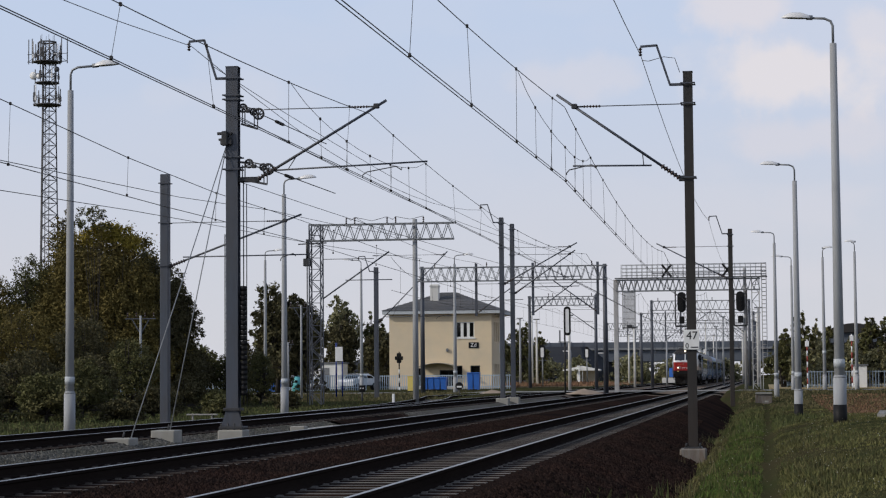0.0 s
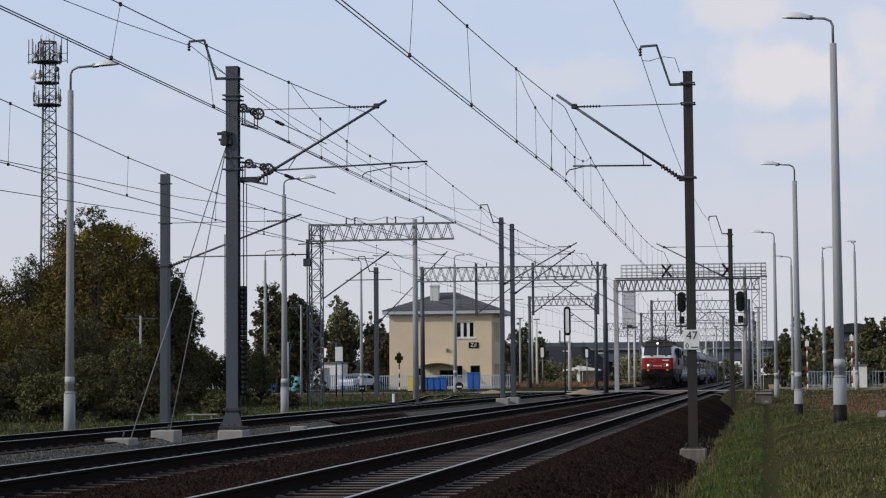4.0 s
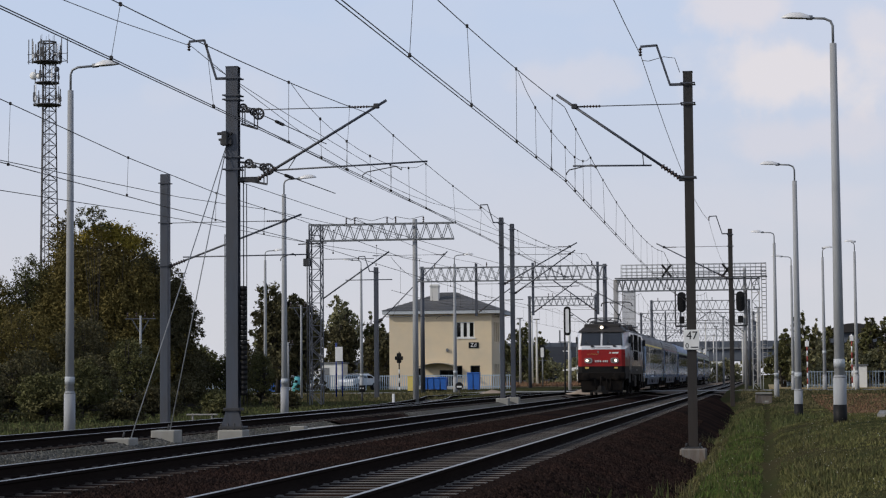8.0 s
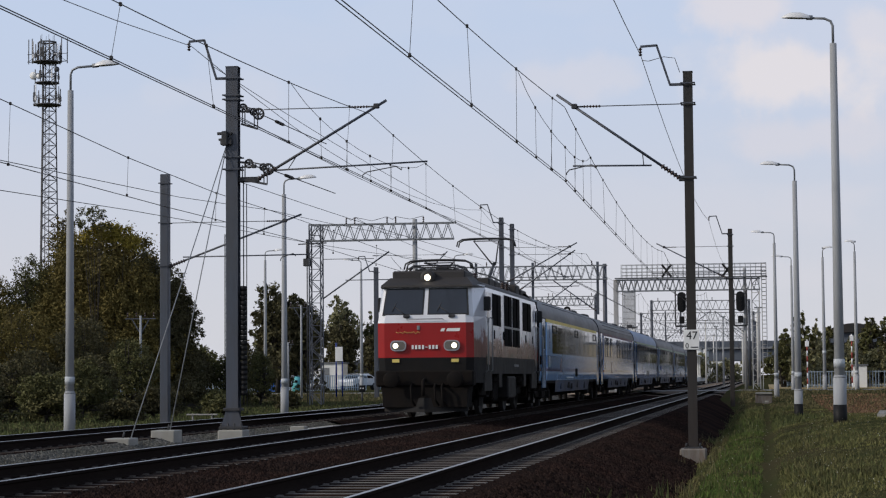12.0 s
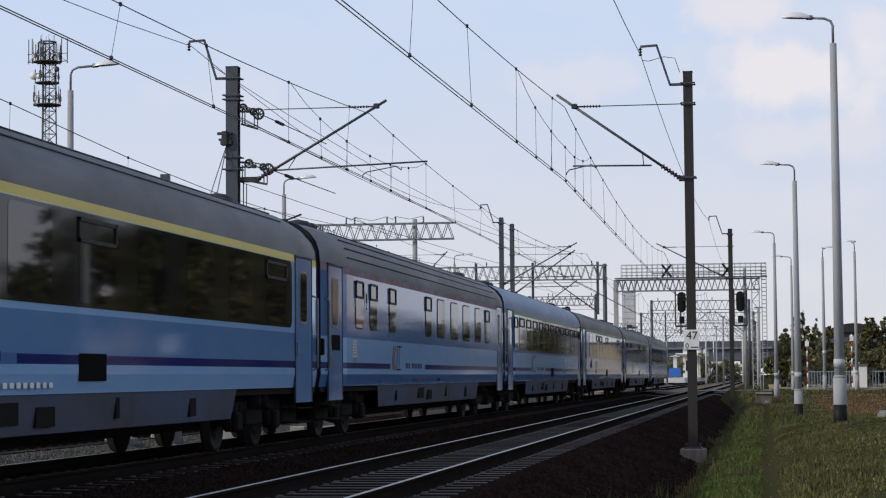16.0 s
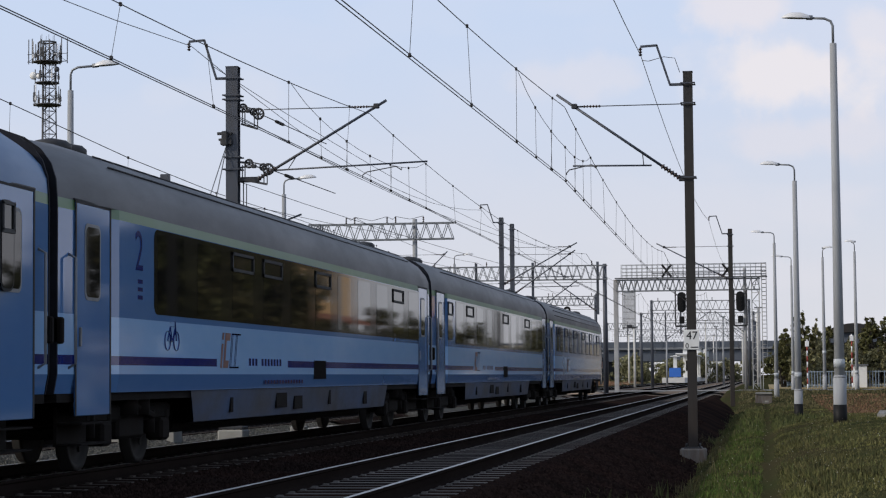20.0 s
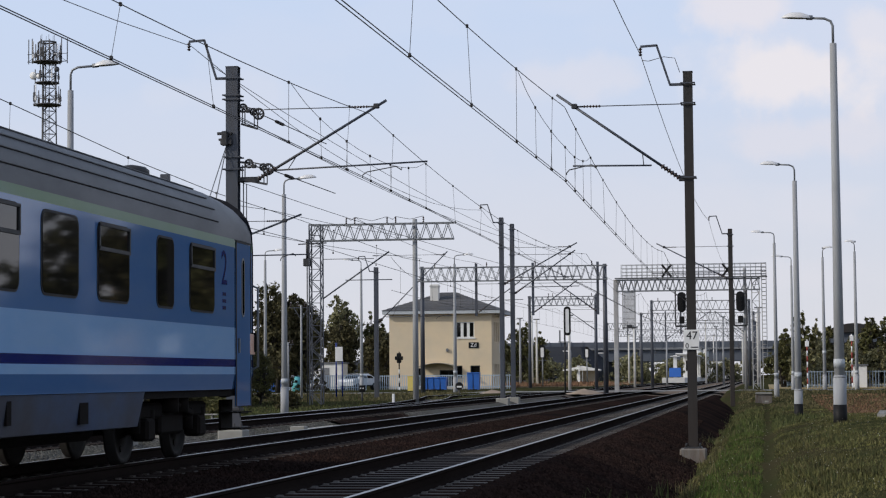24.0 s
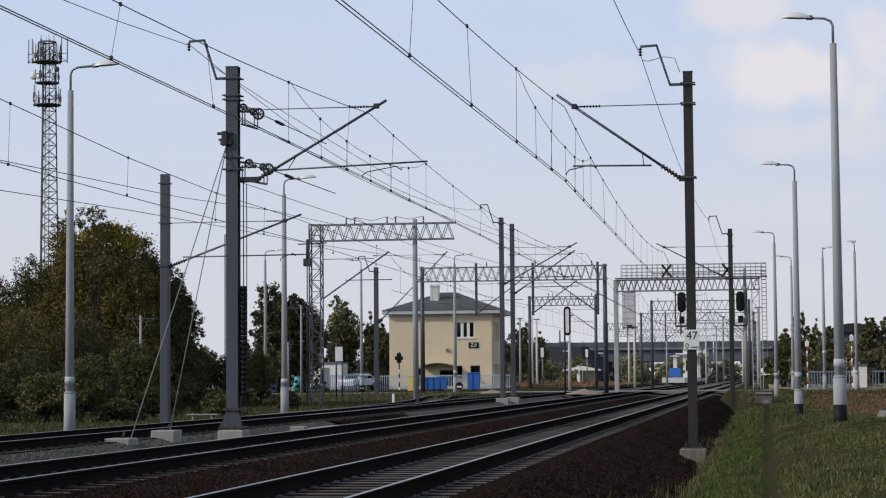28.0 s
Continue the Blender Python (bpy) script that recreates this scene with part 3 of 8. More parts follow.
def bogie(parent, y, wheels, wr=0.46, base=2.5, mat=None, heavy=False):
    b = part("bogie", Geo(), mat or M_UNDER, parent, at=pose(0, y, 0))
    g = Geo()
    for s in (-1, 1):
        x = s * 1.02
        g.cbox(x - .08, x + .08, -base / 2 - .55, base / 2 + .55, wr + .12, wr + .34, .04)
        g.cbox(x - .09, x + .09, -.55, .55, wr - .1, wr + .2, .04)
        for e in (-1, 1):
            g.cbox(x - .12 + s * .06, x + .12 + s * .06, e * base / 2 - .18, e * base / 2 + .18, wr - .16, wr + .14, .04)
            for o in (-.32, .32):
                g.tube((x + s * .03, e * base / 2 + o, wr - .05), (x + s * .03, e * base / 2 + o, wr + .25), .085, n=8)
        g.tube((x + s * .14, -.5, wr + .4), (x + s * .14, .75, wr + .18), .05, n=6)
        g.tube((x + s * .05, -.25, wr + .2), (x + s * .05, -.25, wr + .52), .2, n=10)
        g.tube((x + s * .05, .25, wr + .2), (x + s * .05, .25, wr + .52), .2, n=10)
        if heavy:
            g.cbox(x - .02, x + s * .2 + .02, -base / 2 - .3, base / 2 + .3, wr + .3, wr + .55, .05)
    g.cbox(-1, 1, -.25, .25, wr + .05, wr + .35, .04)
    me = g.mesh("bogie", mat or M_UNDER)
    b.data = me
    for e in (-1, 1):
        w = Geo()
        w.tube((-1, 0, 0), (1, 0, 0), .08, n=8)
        for s in (-1, 1):
            prof = [(.1, s * .68), (wr * .55, s * .70), (wr * .86, s * .69), (wr + .028, s * .682), (wr + .028, s * .712), (wr, s * .722), (wr, s * .815), (wr * .86, s * .815), (wr * .8, s * .77), (wr * .3, s * .76), (.1, s * .83)]
            w.lathe(prof, axis="x", n=24)
            for k in range(3):
                a = k * 2.094
                w.tube((s * .775, wr * .55 * math.cos(a), wr * .55 * math.sin(a)), (s * .785, wr * .55 * math.cos(a), wr * .55 * math.sin(a)), .05, n=6)
        ws = part("wheelset", w, M_WHEEL, b, at=pose(0, e * base / 2, wr))
        wheels.append((ws, e * base / 2, wr))
    return b


def buffers(parent, y, s, mat):
    for x in (-.875, .875):
        g = Geo()
        g.tube((x, y + s * .62, 1.05), (x, y + s * .2, 1.05), .1, n=12)
        g.lathe([(.02, y), (.2, y + s * .015), (.23, y + s * .035), (.23, y + s * .06), (.06, y + s * .12)], (x, 0, 1.05), "y", 16)
        part("buffer", g, mat, parent)


SHELL = [(1.38, 0.96), (1.42, 1.18), (1.42, 1.29), (1.42, 1.40), (1.42, 1.87), (1.42, 3.06), (1.415, 3.18)]
ARCH = [(1.415, 3.18), (1.40, 3.38), (1.34, 3.56), (1.22, 3.72), (1.02, 3.86), (0.74, 3.96), (0.38, 4.03), (0.0, 4.05)]


def banded(profile, spans, taper=0.0):
    """Flanks in colour bands along y; spans are (y, inset) sections."""
    g = Geo()
    mat_of = []
    for s in (-1, 1):
        rows = []
        for y, inset in spans:
            rows.append([(s * (x - inset), y, z) for x, z in profile])
        n = len(profile)
        o = len(g.v)
        g.v += [q for row in rows for q in row]
        for j in range(len(spans) - 1):
            for i in range(n - 1):
                q = (o + j * n + i, o + j * n + i + 1, o + (j + 1) * n + i + 1, o + (j + 1) * n + i)
                g.f.append(q if s < 0 else q[::-1])
                g.s.append(False)
                mat_of.append(i)
    return g, mat_of


def carriage(length, first, windows, bands, stripe, roof_mat, roof_ribs, reverse, wheels, tail=False, sleeper=False, skirt=(5.6, 20.6), second_class="2"):
    """One coach: y runs back from its front buffers."""
    e = new("carriage")
    y0, y1 = 0.15, length - 0.15
    upper, lower = (M_CLIGHT, M_CMID) if reverse else (M_CBLUE, M_CLIGHT)
    late = .70 if tail else 0.0
    sections = [(y0, .07), (y0 + .5, .05), (y0 + 1.84, .045), (y0 + 2.05, 0), (y1 - 2.05 + late, 0), (y1 - 1.84 + late, .045), (y1 - .5, .05), (y1, .07)]
    g, mat_of = banded(SHELL, sections)
    me = g.mesh("body", [M_CBLUE if not reverse else M_CLIGHT, M_CLIGHT, M_CDARK, lower, upper, stripe], fix=False)
    idx = [0, 1, 2, 3, 4, 5]
    me.polygons.foreach_set("material_index", [idx[i] for i in mat_of])
    body = part("body", me, None, e)
    for yy, s in ((y0, -1), (y1, 1)):
        prof = [(x - .06, z) for x, z in SHELL + ARCH[1:]]
        prof = prof + [(-x, z) for x, z in prof[::-1]]
        part("end_wall", Geo().sweep(prof, yy, yy + s * .03), M_CEND, e)
        gw = Geo()
        gw.cbox(-.86, -.46, yy, yy + s * .165, .95, 3.2, .05).cbox(.46, .86, yy, yy + s * .165, .95, 3.2, .05).cbox(-.86, .86, yy, yy + s * .165, 2.9, 3.3, .05)
        part("gangway", gw, M_RUBBER, e, "black rubber gangway bellows")
        part("end_door", Geo().box(-.42, .42, yy + s * .032, yy + s * .06, .98, 2.9), M_CEND, e)
    # roof, drawn in at both ends
    arch = ARCH + [(-x, z) for x, z in ARCH[-2::-1]]
    g = Geo()
    rows = []
    for y, inset, drop in ((y0 - .02, .07, .16), (y0 + .5, .05, .05), (y0 + 1.6, .015, 0.0), (y0 + 2.4, 0, 0), (y1 - 2.4, 0, 0), (y1 - 1.6, .015, 0), (y1 - .5, .05, .05), (y1 + .02, .07, .16)):
        rows.append([(math.copysign(max(0, abs(x) - inset), x), y, z - drop * ((z - 3.18) / .87)) for x, z in arch])
    n = len(arch)
    g.v = [q for r in rows for q in r]
    g.f = [(j * n + i, j * n + i + 1, (j + 1) * n + i + 1, (j + 1) * n + i) for j in range(len(rows) - 1) for i in range(n - 1)]
    g.s = [True] * len(g.f)
    roof = part("roof", g, roof_mat, e)
    rb = Geo()
    for i in roof_ribs:
        for s in (-1, 1):
            x, z = ARCH[i]
            rb.tube((s * (x + .004), y0 + 2.2, z + .003), (s * (x + .004), y1 - 2.2, z + .003), .013, n=4)
    if roof_ribs:
        part("roof_rib", rb, M_DARK, roof)
    gut = Geo()
    for s in (-1, 1):
        gut.tube((s * 1.375, y0 + .5, 3.19), (s * 1.375, y0 + 1.95, 3.19), .014, n=6)
        gut.tube((s * 1.375, y1 - .5, 3.19), (s * 1.375, y1 - 1.95, 3.19), .014, n=6)
    part("gutter", gut, M_DARK, roof)
    for yv in (y0 + 2.6, y0 + 3.2, y1 - 3.0):
        part("roof_vent", Geo().lathe([(.26, 3.98), (.26, 4.07), (.2, 4.12), (.05, 4.15)], (0.35, yv, 0), "z", 12), M_DARK, roof)
    # doors
    for s in (-1, 1):
        for ya in (y0 + .55, y1 - 1.80 + late):
            yb = ya + 1.25 - (late * .55 if ya > 5 else 0)
            inset = 0.028
            d = part("door", Geo().cbox(s * (1.37) - .014, s * (1.37) + .014, ya, yb, .70, 3.16, .008), M_CBLUE if not reverse else M_CMID, e)
            xf = 1.384
            ed = Geo()
            for a, b, c, dd in ((ya - .03, ya + .015, .7, 3.18), (yb - .015, yb + .03, .7, 3.18), (ya, yb, 3.155, 3.185)):
                ed.box(min(s * xf, s * (xf + .006)), max(s * xf, s * (xf + .006)), a, b, c, dd)
            part("door_seal", ed, M_RUBBER, d)
            wy = (ya + .30, yb - .38)
            seal = part("door_window", Geo().sweep(rounded(wy[0], wy[1], 2.04, 2.94, .1), s * xf, s * (xf + .008), "x"), M_GALV, d)
            part("pane", Geo().sweep(rounded(wy[0] + .04, wy[1] - .04, 2.08, 2.90, .08), s * (xf + .009), s * (xf + .012), "x"), M_PANE, seal)
            part("door_handle", Geo().cbox(min(s * xf, s * (xf + .03)), max(s * xf, s * (xf + .03)), ya + .1, ya + .14, 1.5, 1.72, .008), M_GALV, d)
            if sleeper and ya < 5:
                part("door_vent", Geo().box(min(s * xf, s * (xf + .008)), max(s * xf, s * (xf + .008)), ya + .28, yb - .25, 1.62, 1.9), M_LOUVRE, d)
            hr = Geo()
            yh = ya - .2 if ya < 5 else yb + .2
            hr.path([(s * 1.36, yh, 1.25), (s * 1.45, yh, 1.3), (s * 1.45, yh, 2.5), (s * 1.36, yh, 2.55)], .018)
            part("handrail", hr, M_GALV, e)
            st = Geo()
            for k, zz in enumerate((.62, .38)):
                st.box(s * 1.1, s * 1.42, ya + .1, yb - .1, zz - .02, zz)
            st.box(s * 1.08, s * 1.12, ya + .1, yb - .1, .34, .8)
            part("step", st, M_UNDER, e)
    # glazing
    for s in (-1, 1):
        for (a, b) in bands:
            bd = part("window_band", Geo().sweep(rounded(a, b, 1.95, 3.05, .14), s * 1.40, s * 1.426, "x"), M_TINT, e, "dark tinted band of glued glass")
            for (c, d, vent) in windows:
                if a - .1 < c < b:
                    if vent:
                        v = Geo()
                        z1v, z0v = 2.985, 2.70
                        for p_, q_, r_, t_ in ((c, d, z0v, z0v + .045), (c, d, z1v - .045, z1v), (c, c + .05, z0v, z1v), (d - .05, d, z0v, z1v)):
                            v.box(min(s * 1.426, s * 1.446), max(s * 1.426, s * 1.446), p_, q_, r_, t_)
                        part("vent_frame", v, M_RUBBER, bd)
                    part("pane", Geo().sweep(rounded(c + .03, d - .03, 2.0, 2.69 if vent else 3.0, .07), s * 1.4265, s * 1.429, "x"), M_PANE, bd)
        for (c, d, vent) in windows:
            if not any(a - .1 < c < b for a, b in bands):
                pane(e, "window", c, d, 2.04 if not sleeper else 2.05, 2.99, s, 1.42, .13, .03, .32 if vent else 0)
    # skirt and what hangs under the floor
    a, b = skirt
    sk = Geo()
    for s in (-1, 1):
        sk.add([(s * 1.36, a, .955), (s * 1.36, b, .955), (s * 1.30, b - .12, .52), (s * 1.30, a + .35, .52), (s * 1.15, a + .35, .50), (s * 1.15, b - .12, .50)], [(0, 1, 2, 3), (3, 2, 5, 4)])
    sk.box(-1.3, 1.3, a, b, .88, .95)
    part("skirt", sk, M_SKIRT, e)
    for s in (-1, 1):
        for yy, w, z0, z1 in ((a + 2.2, .14, .62, .84), (a + 5.1, .75, .64, .88), (a + 6.4, .6, .60, .82), (a + 9.2, .14, .64, .9), (b - 2.5, .3, .6, .85)):
            part("hatch", Geo().box(min(s * 1.325, s * 1.352), max(s * 1.325, s * 1.352), yy, yy + w, z0, z1), M_UNDER, e)
    uf = Geo()
    uf.box(-1.33, 1.33, y0 + .05, y1 - .05, .86, .955)
    uf.cbox(-.9, .9, a + .6, b - .6, .36, .86, .08)
    part("underframe", uf, M_UNDER, e)
    for yb_ in (3.7, length - 3.7):
        bogie(e, yb_, wheels)
    buffers(e, 0, 1, M_UNDER)
    buffers(e, length, -1, M_UNDER)
    for x, yy in ((1.40, y0 + .02), (1.40, y1 - .02)):
        part("end_lamp", Geo().cbox(x - .12, x + .02, yy - .05, yy + .05, 1.52, 1.82, .02), M_UNDER, e)
    # class figure, emblem and small markings on the flank in sight
    for s in (1,):
        def fl(y, z):
            return side_text(y, z, 1.424)
        letters(second_class, .72, M_CDARK, e, "class_figure", fl((3.2 if bands and bands[0][0] < 3.6 else 3.0) if not tail else length - 1.75 - .35, 2.70))
        if bands and not tail and not first:
            letters(second_class, .72, M_CDARK, e, "class_figure", fl(length - 2.45, 2.70))
        ins = Geo()
        for k in range(3):
            ins.box(1.421, 1.4245, (2.95 if not tail else length - 2.2), (3.15 if not tail else length - 2.0), 2.12 + k * .1, 2.17 + k * .1)
        part("marking", ins, M_CDARK, e)
        if first or sleeper:
            part("notice", Geo().box(1.421, 1.4235, 2.75, 3.15, 1.46, 1.84), M_LWHITE, e, "pale paper notice")
            for k in range(5):
                part("notice_line", Geo().box(1.4238, 1.4245, 2.80, 3.10 - .05 * (k % 2), 1.55 + k * .055, 1.57 + k * .055), M_GALV, e)
            part("notice_stripe", Geo().box(1.4245, 1.4265, 2.75, 3.15, 1.44, 1.50), M_CGREEN, e)
        def slanted(y, z):
            return (1.4255, y + (z - 1.27) * .30, z)
        def bracket(geo, ya, w, t_):
            for p_, q_, r_, o_ in ((ya, ya + w, 1.27, 1.27 + t_), (ya, ya + w, 1.78 - t_, 1.78), (ya, ya + t_, 1.27 + t_, 1.78 - t_)):
                geo.add([slanted(p_, r_), slanted(q_, r_), slanted(q_, o_), slanted(p_, o_)], [(0, 1, 2, 3)])
            return geo
        part("emblem", Geo().add([slanted(6.90, 1.27), slanted(7.0, 1.27), slanted(7.0, 1.62), slanted(6.90, 1.62)], [(0, 1, 2, 3)]).add([slanted(6.90, 1.68), slanted(7.0, 1.68), slanted(7.0, 1.78), slanted(6.90, 1.78)], [(0, 1, 2, 3)]), M_EMBLEM, e, "brown slanted emblem")
        part("emblem", bracket(Geo(), 7.06, .30, .11), M_EMBLEM, e, "brown slanted emblem")
        for dy in (.30, .56):
            part("emblem_outline", bracket(bracket(Geo(), 7.12 + dy, .28, .022), 7.19 + dy, .21, .022), M_CDARK, e)
        part("emblem_ground", Geo().box(1.4205, 1.4225, 6.75, 11.2, 1.285, 1.405), M_CLIGHT if not reverse else M_CBLUE, e)
        for k in range(11):
            if k != 3:
                part("lettering_bar", Geo().box(1.4228, 1.4245, 8.6 + k * .2, 8.73 + k * .2, 1.31, 1.42), M_CDARK, e)
        for k in range(14):
            part("lettering_bar", Geo().box(1.421, 1.4225, 9.6 + k * .2, 9.72 + k * .2, 1.03, 1.09), M_WHITE if reverse else M_CDARK, e)
        part("side_hatch", Geo().box(1.421, 1.426, 13.2, 14.2, 1.10, 1.42) if not tail and not sleeper else Geo().box(1.421, 1.424, 13.2, 13.4, 1.03, 1.09), M_LOUVRE, e)
    return e


def louvre(parent, y0, y1, z0, z1, s, x, slats, name="louvre_panel"):
    fr = part(name, Geo().cbox(min(s * (x - .01), s * (x + .012)), max(s * (x - .01), s * (x + .012)), y0, y1, z0, z1, .008), M_LOUVRE, parent)
    g = Geo()
    n = slats
    for k in range(n):
        z = z0 + .05 + (z1 - z0 - .1) * (k + .5) / n
        h = (z1 - z0 - .1) / n * .55
        g.add([(s * (x + .013), y0 + .05, z + h), (s * (x + .013), y1 - .05, z + h), (s * (x + .022), y1 - .05, z - h), (s * (x + .022), y0 + .05, z - h)], [(0, 1, 2, 3)])
    g.box(min(s * (x + .012), s * (x + .04)), max(s * (x + .012), s * (x + .04)), (y0 + y1) / 2 - .02, (y0 + y1) / 2 + .02, z0 + .03, z1 - .03)
    part("slats", g, M_LOUVRE, fr)
    return fr


def pantograph(parent, y, raised):
    p = part("pantograph", Geo(), M_DARK, parent, at=pose(0, y, 4.02))
    g = Geo()
    for s in (-1, 1):
        g.bar((s * .55, -.75, .12), (s * .55, .75, .12), .07, .07)
        for yy in (-.7, .7):
            g.tube((s * .55, yy, -.12), (s * .55, yy, .12), .06, n=8)
            for k in range(3):
                g.tube((s * .55, yy, -.08 + k * .07), (s * .55, yy, -.055 + k * .07), .1, n=10)
    for yy in (-.7, 0, .7):
        g.bar((-.55, yy, .12), (.55, yy, .12), .06, .06)
    p.data = g.mesh("pantograph", M_DARK)
    hz = 1.68 if raised else .40
    knee = Vector((0, 1.5, .95)) if raised else Vector((0, 1.25, .30))
    head = Vector((0, -.45, hz) if raised else (0, -.15, hz))
    a = Geo()
    a.tube((0, -.35, .16), knee, .055, .045, n=8)
    a.tube((0.12, -.55, .16), knee + Vector((0.08, .05, -.06)), .018, n=6)
    part("lower_arm", a, M_DARK, p)
    b = Geo()
    for s in (-1, 1):
        b.tube(knee + Vector((s * .06, 0, 0)), head + Vector((s * .42, 0, -.05)), .028, .02, n=6)
    b.tube(knee, knee + Vector((0, .05, .02)), .07, n=8)
    b.tube(head + Vector((-.42, 0, -.05)), head + Vector((.42, 0, -.05)), .018, n=6)
    part("upper_arm", b, M_DARK, p)
    h = Geo()
    for dy in (-.2, .2):
        y_ = head.y + dy
        h.path([(-.97, y_, hz - .24), (-.93, y_, hz - .08), (-.78, y_, hz), (-.5, y_, hz + .02), (0, y_, hz + .03), (.5, y_, hz + .02), (.78, y_, hz), (.93, y_, hz - .08), (.97, y_, hz - .24)], .026, 6)
    for s in (-.42, .42):
        h.bar((s, head.y - .2, hz), (s, head.y + .2, hz), .03, .03)
    part("collector_head", h, M_DARK, p)


def locomotive(wheels):
    e = new("locomotive")
    L = 16.74
    # outline of the cab front along the centre line: (distance back, height)
    nose = [(.55, .95), (.46, 1.65), (.42, 2.60), (.50, 2.78), (.85, 3.60), (.90, 3.67)]
    half = [1.30, 1.33, 1.33, 1.31, 1.22, 1.21]
    def both(fn):
        for s, flip in ((1, False), (-1, True)):
            fn((lambda y: y) if not flip else (lambda y: L + .3 - y), flip)
    def cab(Y, rear):
        def strip(name, i, j, mat):
            g = Geo()
            for k in range(i, j):
                (ya, za), (yb, zb) = nose[k], nose[k + 1]
                xa, xb = half[k], half[k + 1]
                ca, cb = .10, .10
                g.add([(-xa, Y(ya + .12), za), (-xa + .2, Y(ya), za), (xa - .2, Y(ya), za), (xa, Y(ya + .12), za),
                       (-xb, Y(yb + .12), zb), (-xb + .2, Y(yb), zb), (xb - .2, Y(yb), zb), (xb, Y(yb + .12), zb)],
                      [(0, 1, 5, 4), (1, 2, 6, 5), (2, 3, 7, 6)])
                for s in (-1, 1) if i == 0 else ():
                    g.add([(s * xa, Y(ya + .12), za), (s * 1.47, Y(1.9), za), (s * 1.47, Y(1.9), zb), (s * xb, Y(yb + .12), zb)], [(0, 1, 2, 3)])
            return part(name, g, mat, e)
        strip("nose_skirt", 0, 1, M_LGREY)
        front = strip("nose", 1, 2, M_LRED)
        strip("cab_front", 2, 4, M_LWHITE)
        for s in (-1, 1):
            sd = Geo()
            for k in range(1, 5):
                (ya, za), (yb, zb) = nose[k], nose[k + 1]
                sd.add([(s * half[k], Y(ya + .12), za), (s * 1.47, Y(1.9), za), (s * 1.47, Y(1.9), zb), (s * half[k + 1], Y(yb + .12), zb)], [(0, 1, 2, 3)])
            part("cab_side", sd, M_LSIDE, e)
        # windscreens lean with the front
        (yA, zA), (yB, zB) = (.525, 2.81), (.828, 3.56)
        for x0, x1, xt0, xt1 in ((-1.20, -.055, -1.13, -.055), (.055, 1.20, .055, 1.13)):
            def quad(gap, off):
                d = -off
                return [(x0 + gap, Y(yA + d + gap * .45), zA + gap), (x1 - gap, Y(yA + d + gap * .45), zA + gap), (xt1 - gap, Y(yB + d - gap * .45), zB - gap), (xt0 + gap, Y(yB + d - gap * .45), zB - gap)]
            fr = part("windscreen", Geo().add(quad(0, .012) + quad(0, -.05), [(0, 1, 2, 3), (0, 1, 5, 4), (1, 2, 6, 5), (2, 3, 7, 6), (3, 0, 4, 7)]), M_RUBBER, e)
            part("pane", Geo().add(quad(.04, .022), [(0, 1, 2, 3)]), M_SCREEN, fr)
            xm = (x0 + x1) / 2
            wp = Geo()
            wp.tube((xm + .1, Y(.50), 2.80), (xm - .25, Y(.60), 3.05), .014, n=5)
            wp.tube((xm - .3, Y(.52), 2.92), (xm - .15, Y(.72), 3.28), .012, n=5)
            wp.cbox(xm + .02, xm + .2, min(Y(.42), Y(.52)), max(Y(.42), Y(.52)), 2.74, 2.82, .02)
            part("wiper", wp, M_DARK, e)
        hb = Geo().path([(-.5, Y(.44), 2.68), (-.5, Y(.37), 2.70), (.5, Y(.37), 2.70), (.5, Y(.44), 2.68)], .014)
        part("front_handrail", hb, M_GALV, e)
        # roof visor over the cab
        vz = Geo()
        vz.add([(-1.27, Y(.74), 3.645), (1.27, Y(.74), 3.645), (1.08, Y(1.10), 3.86), (-1.08, Y(1.10), 3.86), (-1.475, Y(1.95), 3.60), (1.475, Y(1.95), 3.60), (1.1, Y(2.2), 3.93), (-1.1, Y(2.2), 3.93), (-1.28, Y(.73), 3.59), (1.28, Y(.73), 3.59)],
               [(0, 1, 2, 3), (1, 5, 6, 2), (0, 3, 7, 4), (3, 2, 6, 7), (8, 9, 1, 0), (9, 5, 1), (8, 0, 4)])
        part("cab_roof", vz, M_LROOF, e)
        part("cab_roof_box", Geo().cbox(-1.02, 1.02, min(Y(1.12), Y(2.6)), max(Y(1.12), Y(2.6)), 3.82, 4.06, .04), M_LROOF, e)
        tl = part("top_headlight", Geo().lathe([(.21, Y(1.5)), (.21, Y(.98)), (.18, Y(.90)), (.12, Y(.90))], (0.0, 0, 3.86), "y", 16), M_LROOF, e)
        part("lens", Geo().lathe([(.02, Y(.885)), (.085, Y(.89)), (.09, Y(.905))], (0.0, 0, 3.86), "y", 14), M_HEAD if not rear else M_GLASS_L, tl)
        for s in (-1, 1):
            hl = part("headlight", Geo().sweep(rounded(s * .74 - .22, s * .74 + .22, 1.83, 2.12, .12), min(Y(.38), Y(.45)), max(Y(.38), Y(.45)), "y"), M_STEEL, e)
            part("lamp_bowl", Geo().sweep(rounded(s * .74 - .19, s * .74 + .19, 1.86, 2.09, .10), min(Y(.372), Y(.40)), max(Y(.372), Y(.40)), "y"), M_BOWL, hl)
            part("lens", Geo().lathe([(.015, Y(.362)), (.072, Y(.366)), (.076, Y(.38))], (s * .74 + .07 * s, 0, 1.975), "y", 14), M_HEAD if not rear else M_GLASS_L, hl)
            part("marker_plate", Geo().box(s * .82 - .1, s * .82 + .1, min(Y(.44), Y(.455)), max(Y(.44), Y(.455)), 1.52, 1.61), M_YELLOW, e, "small yellow plate")
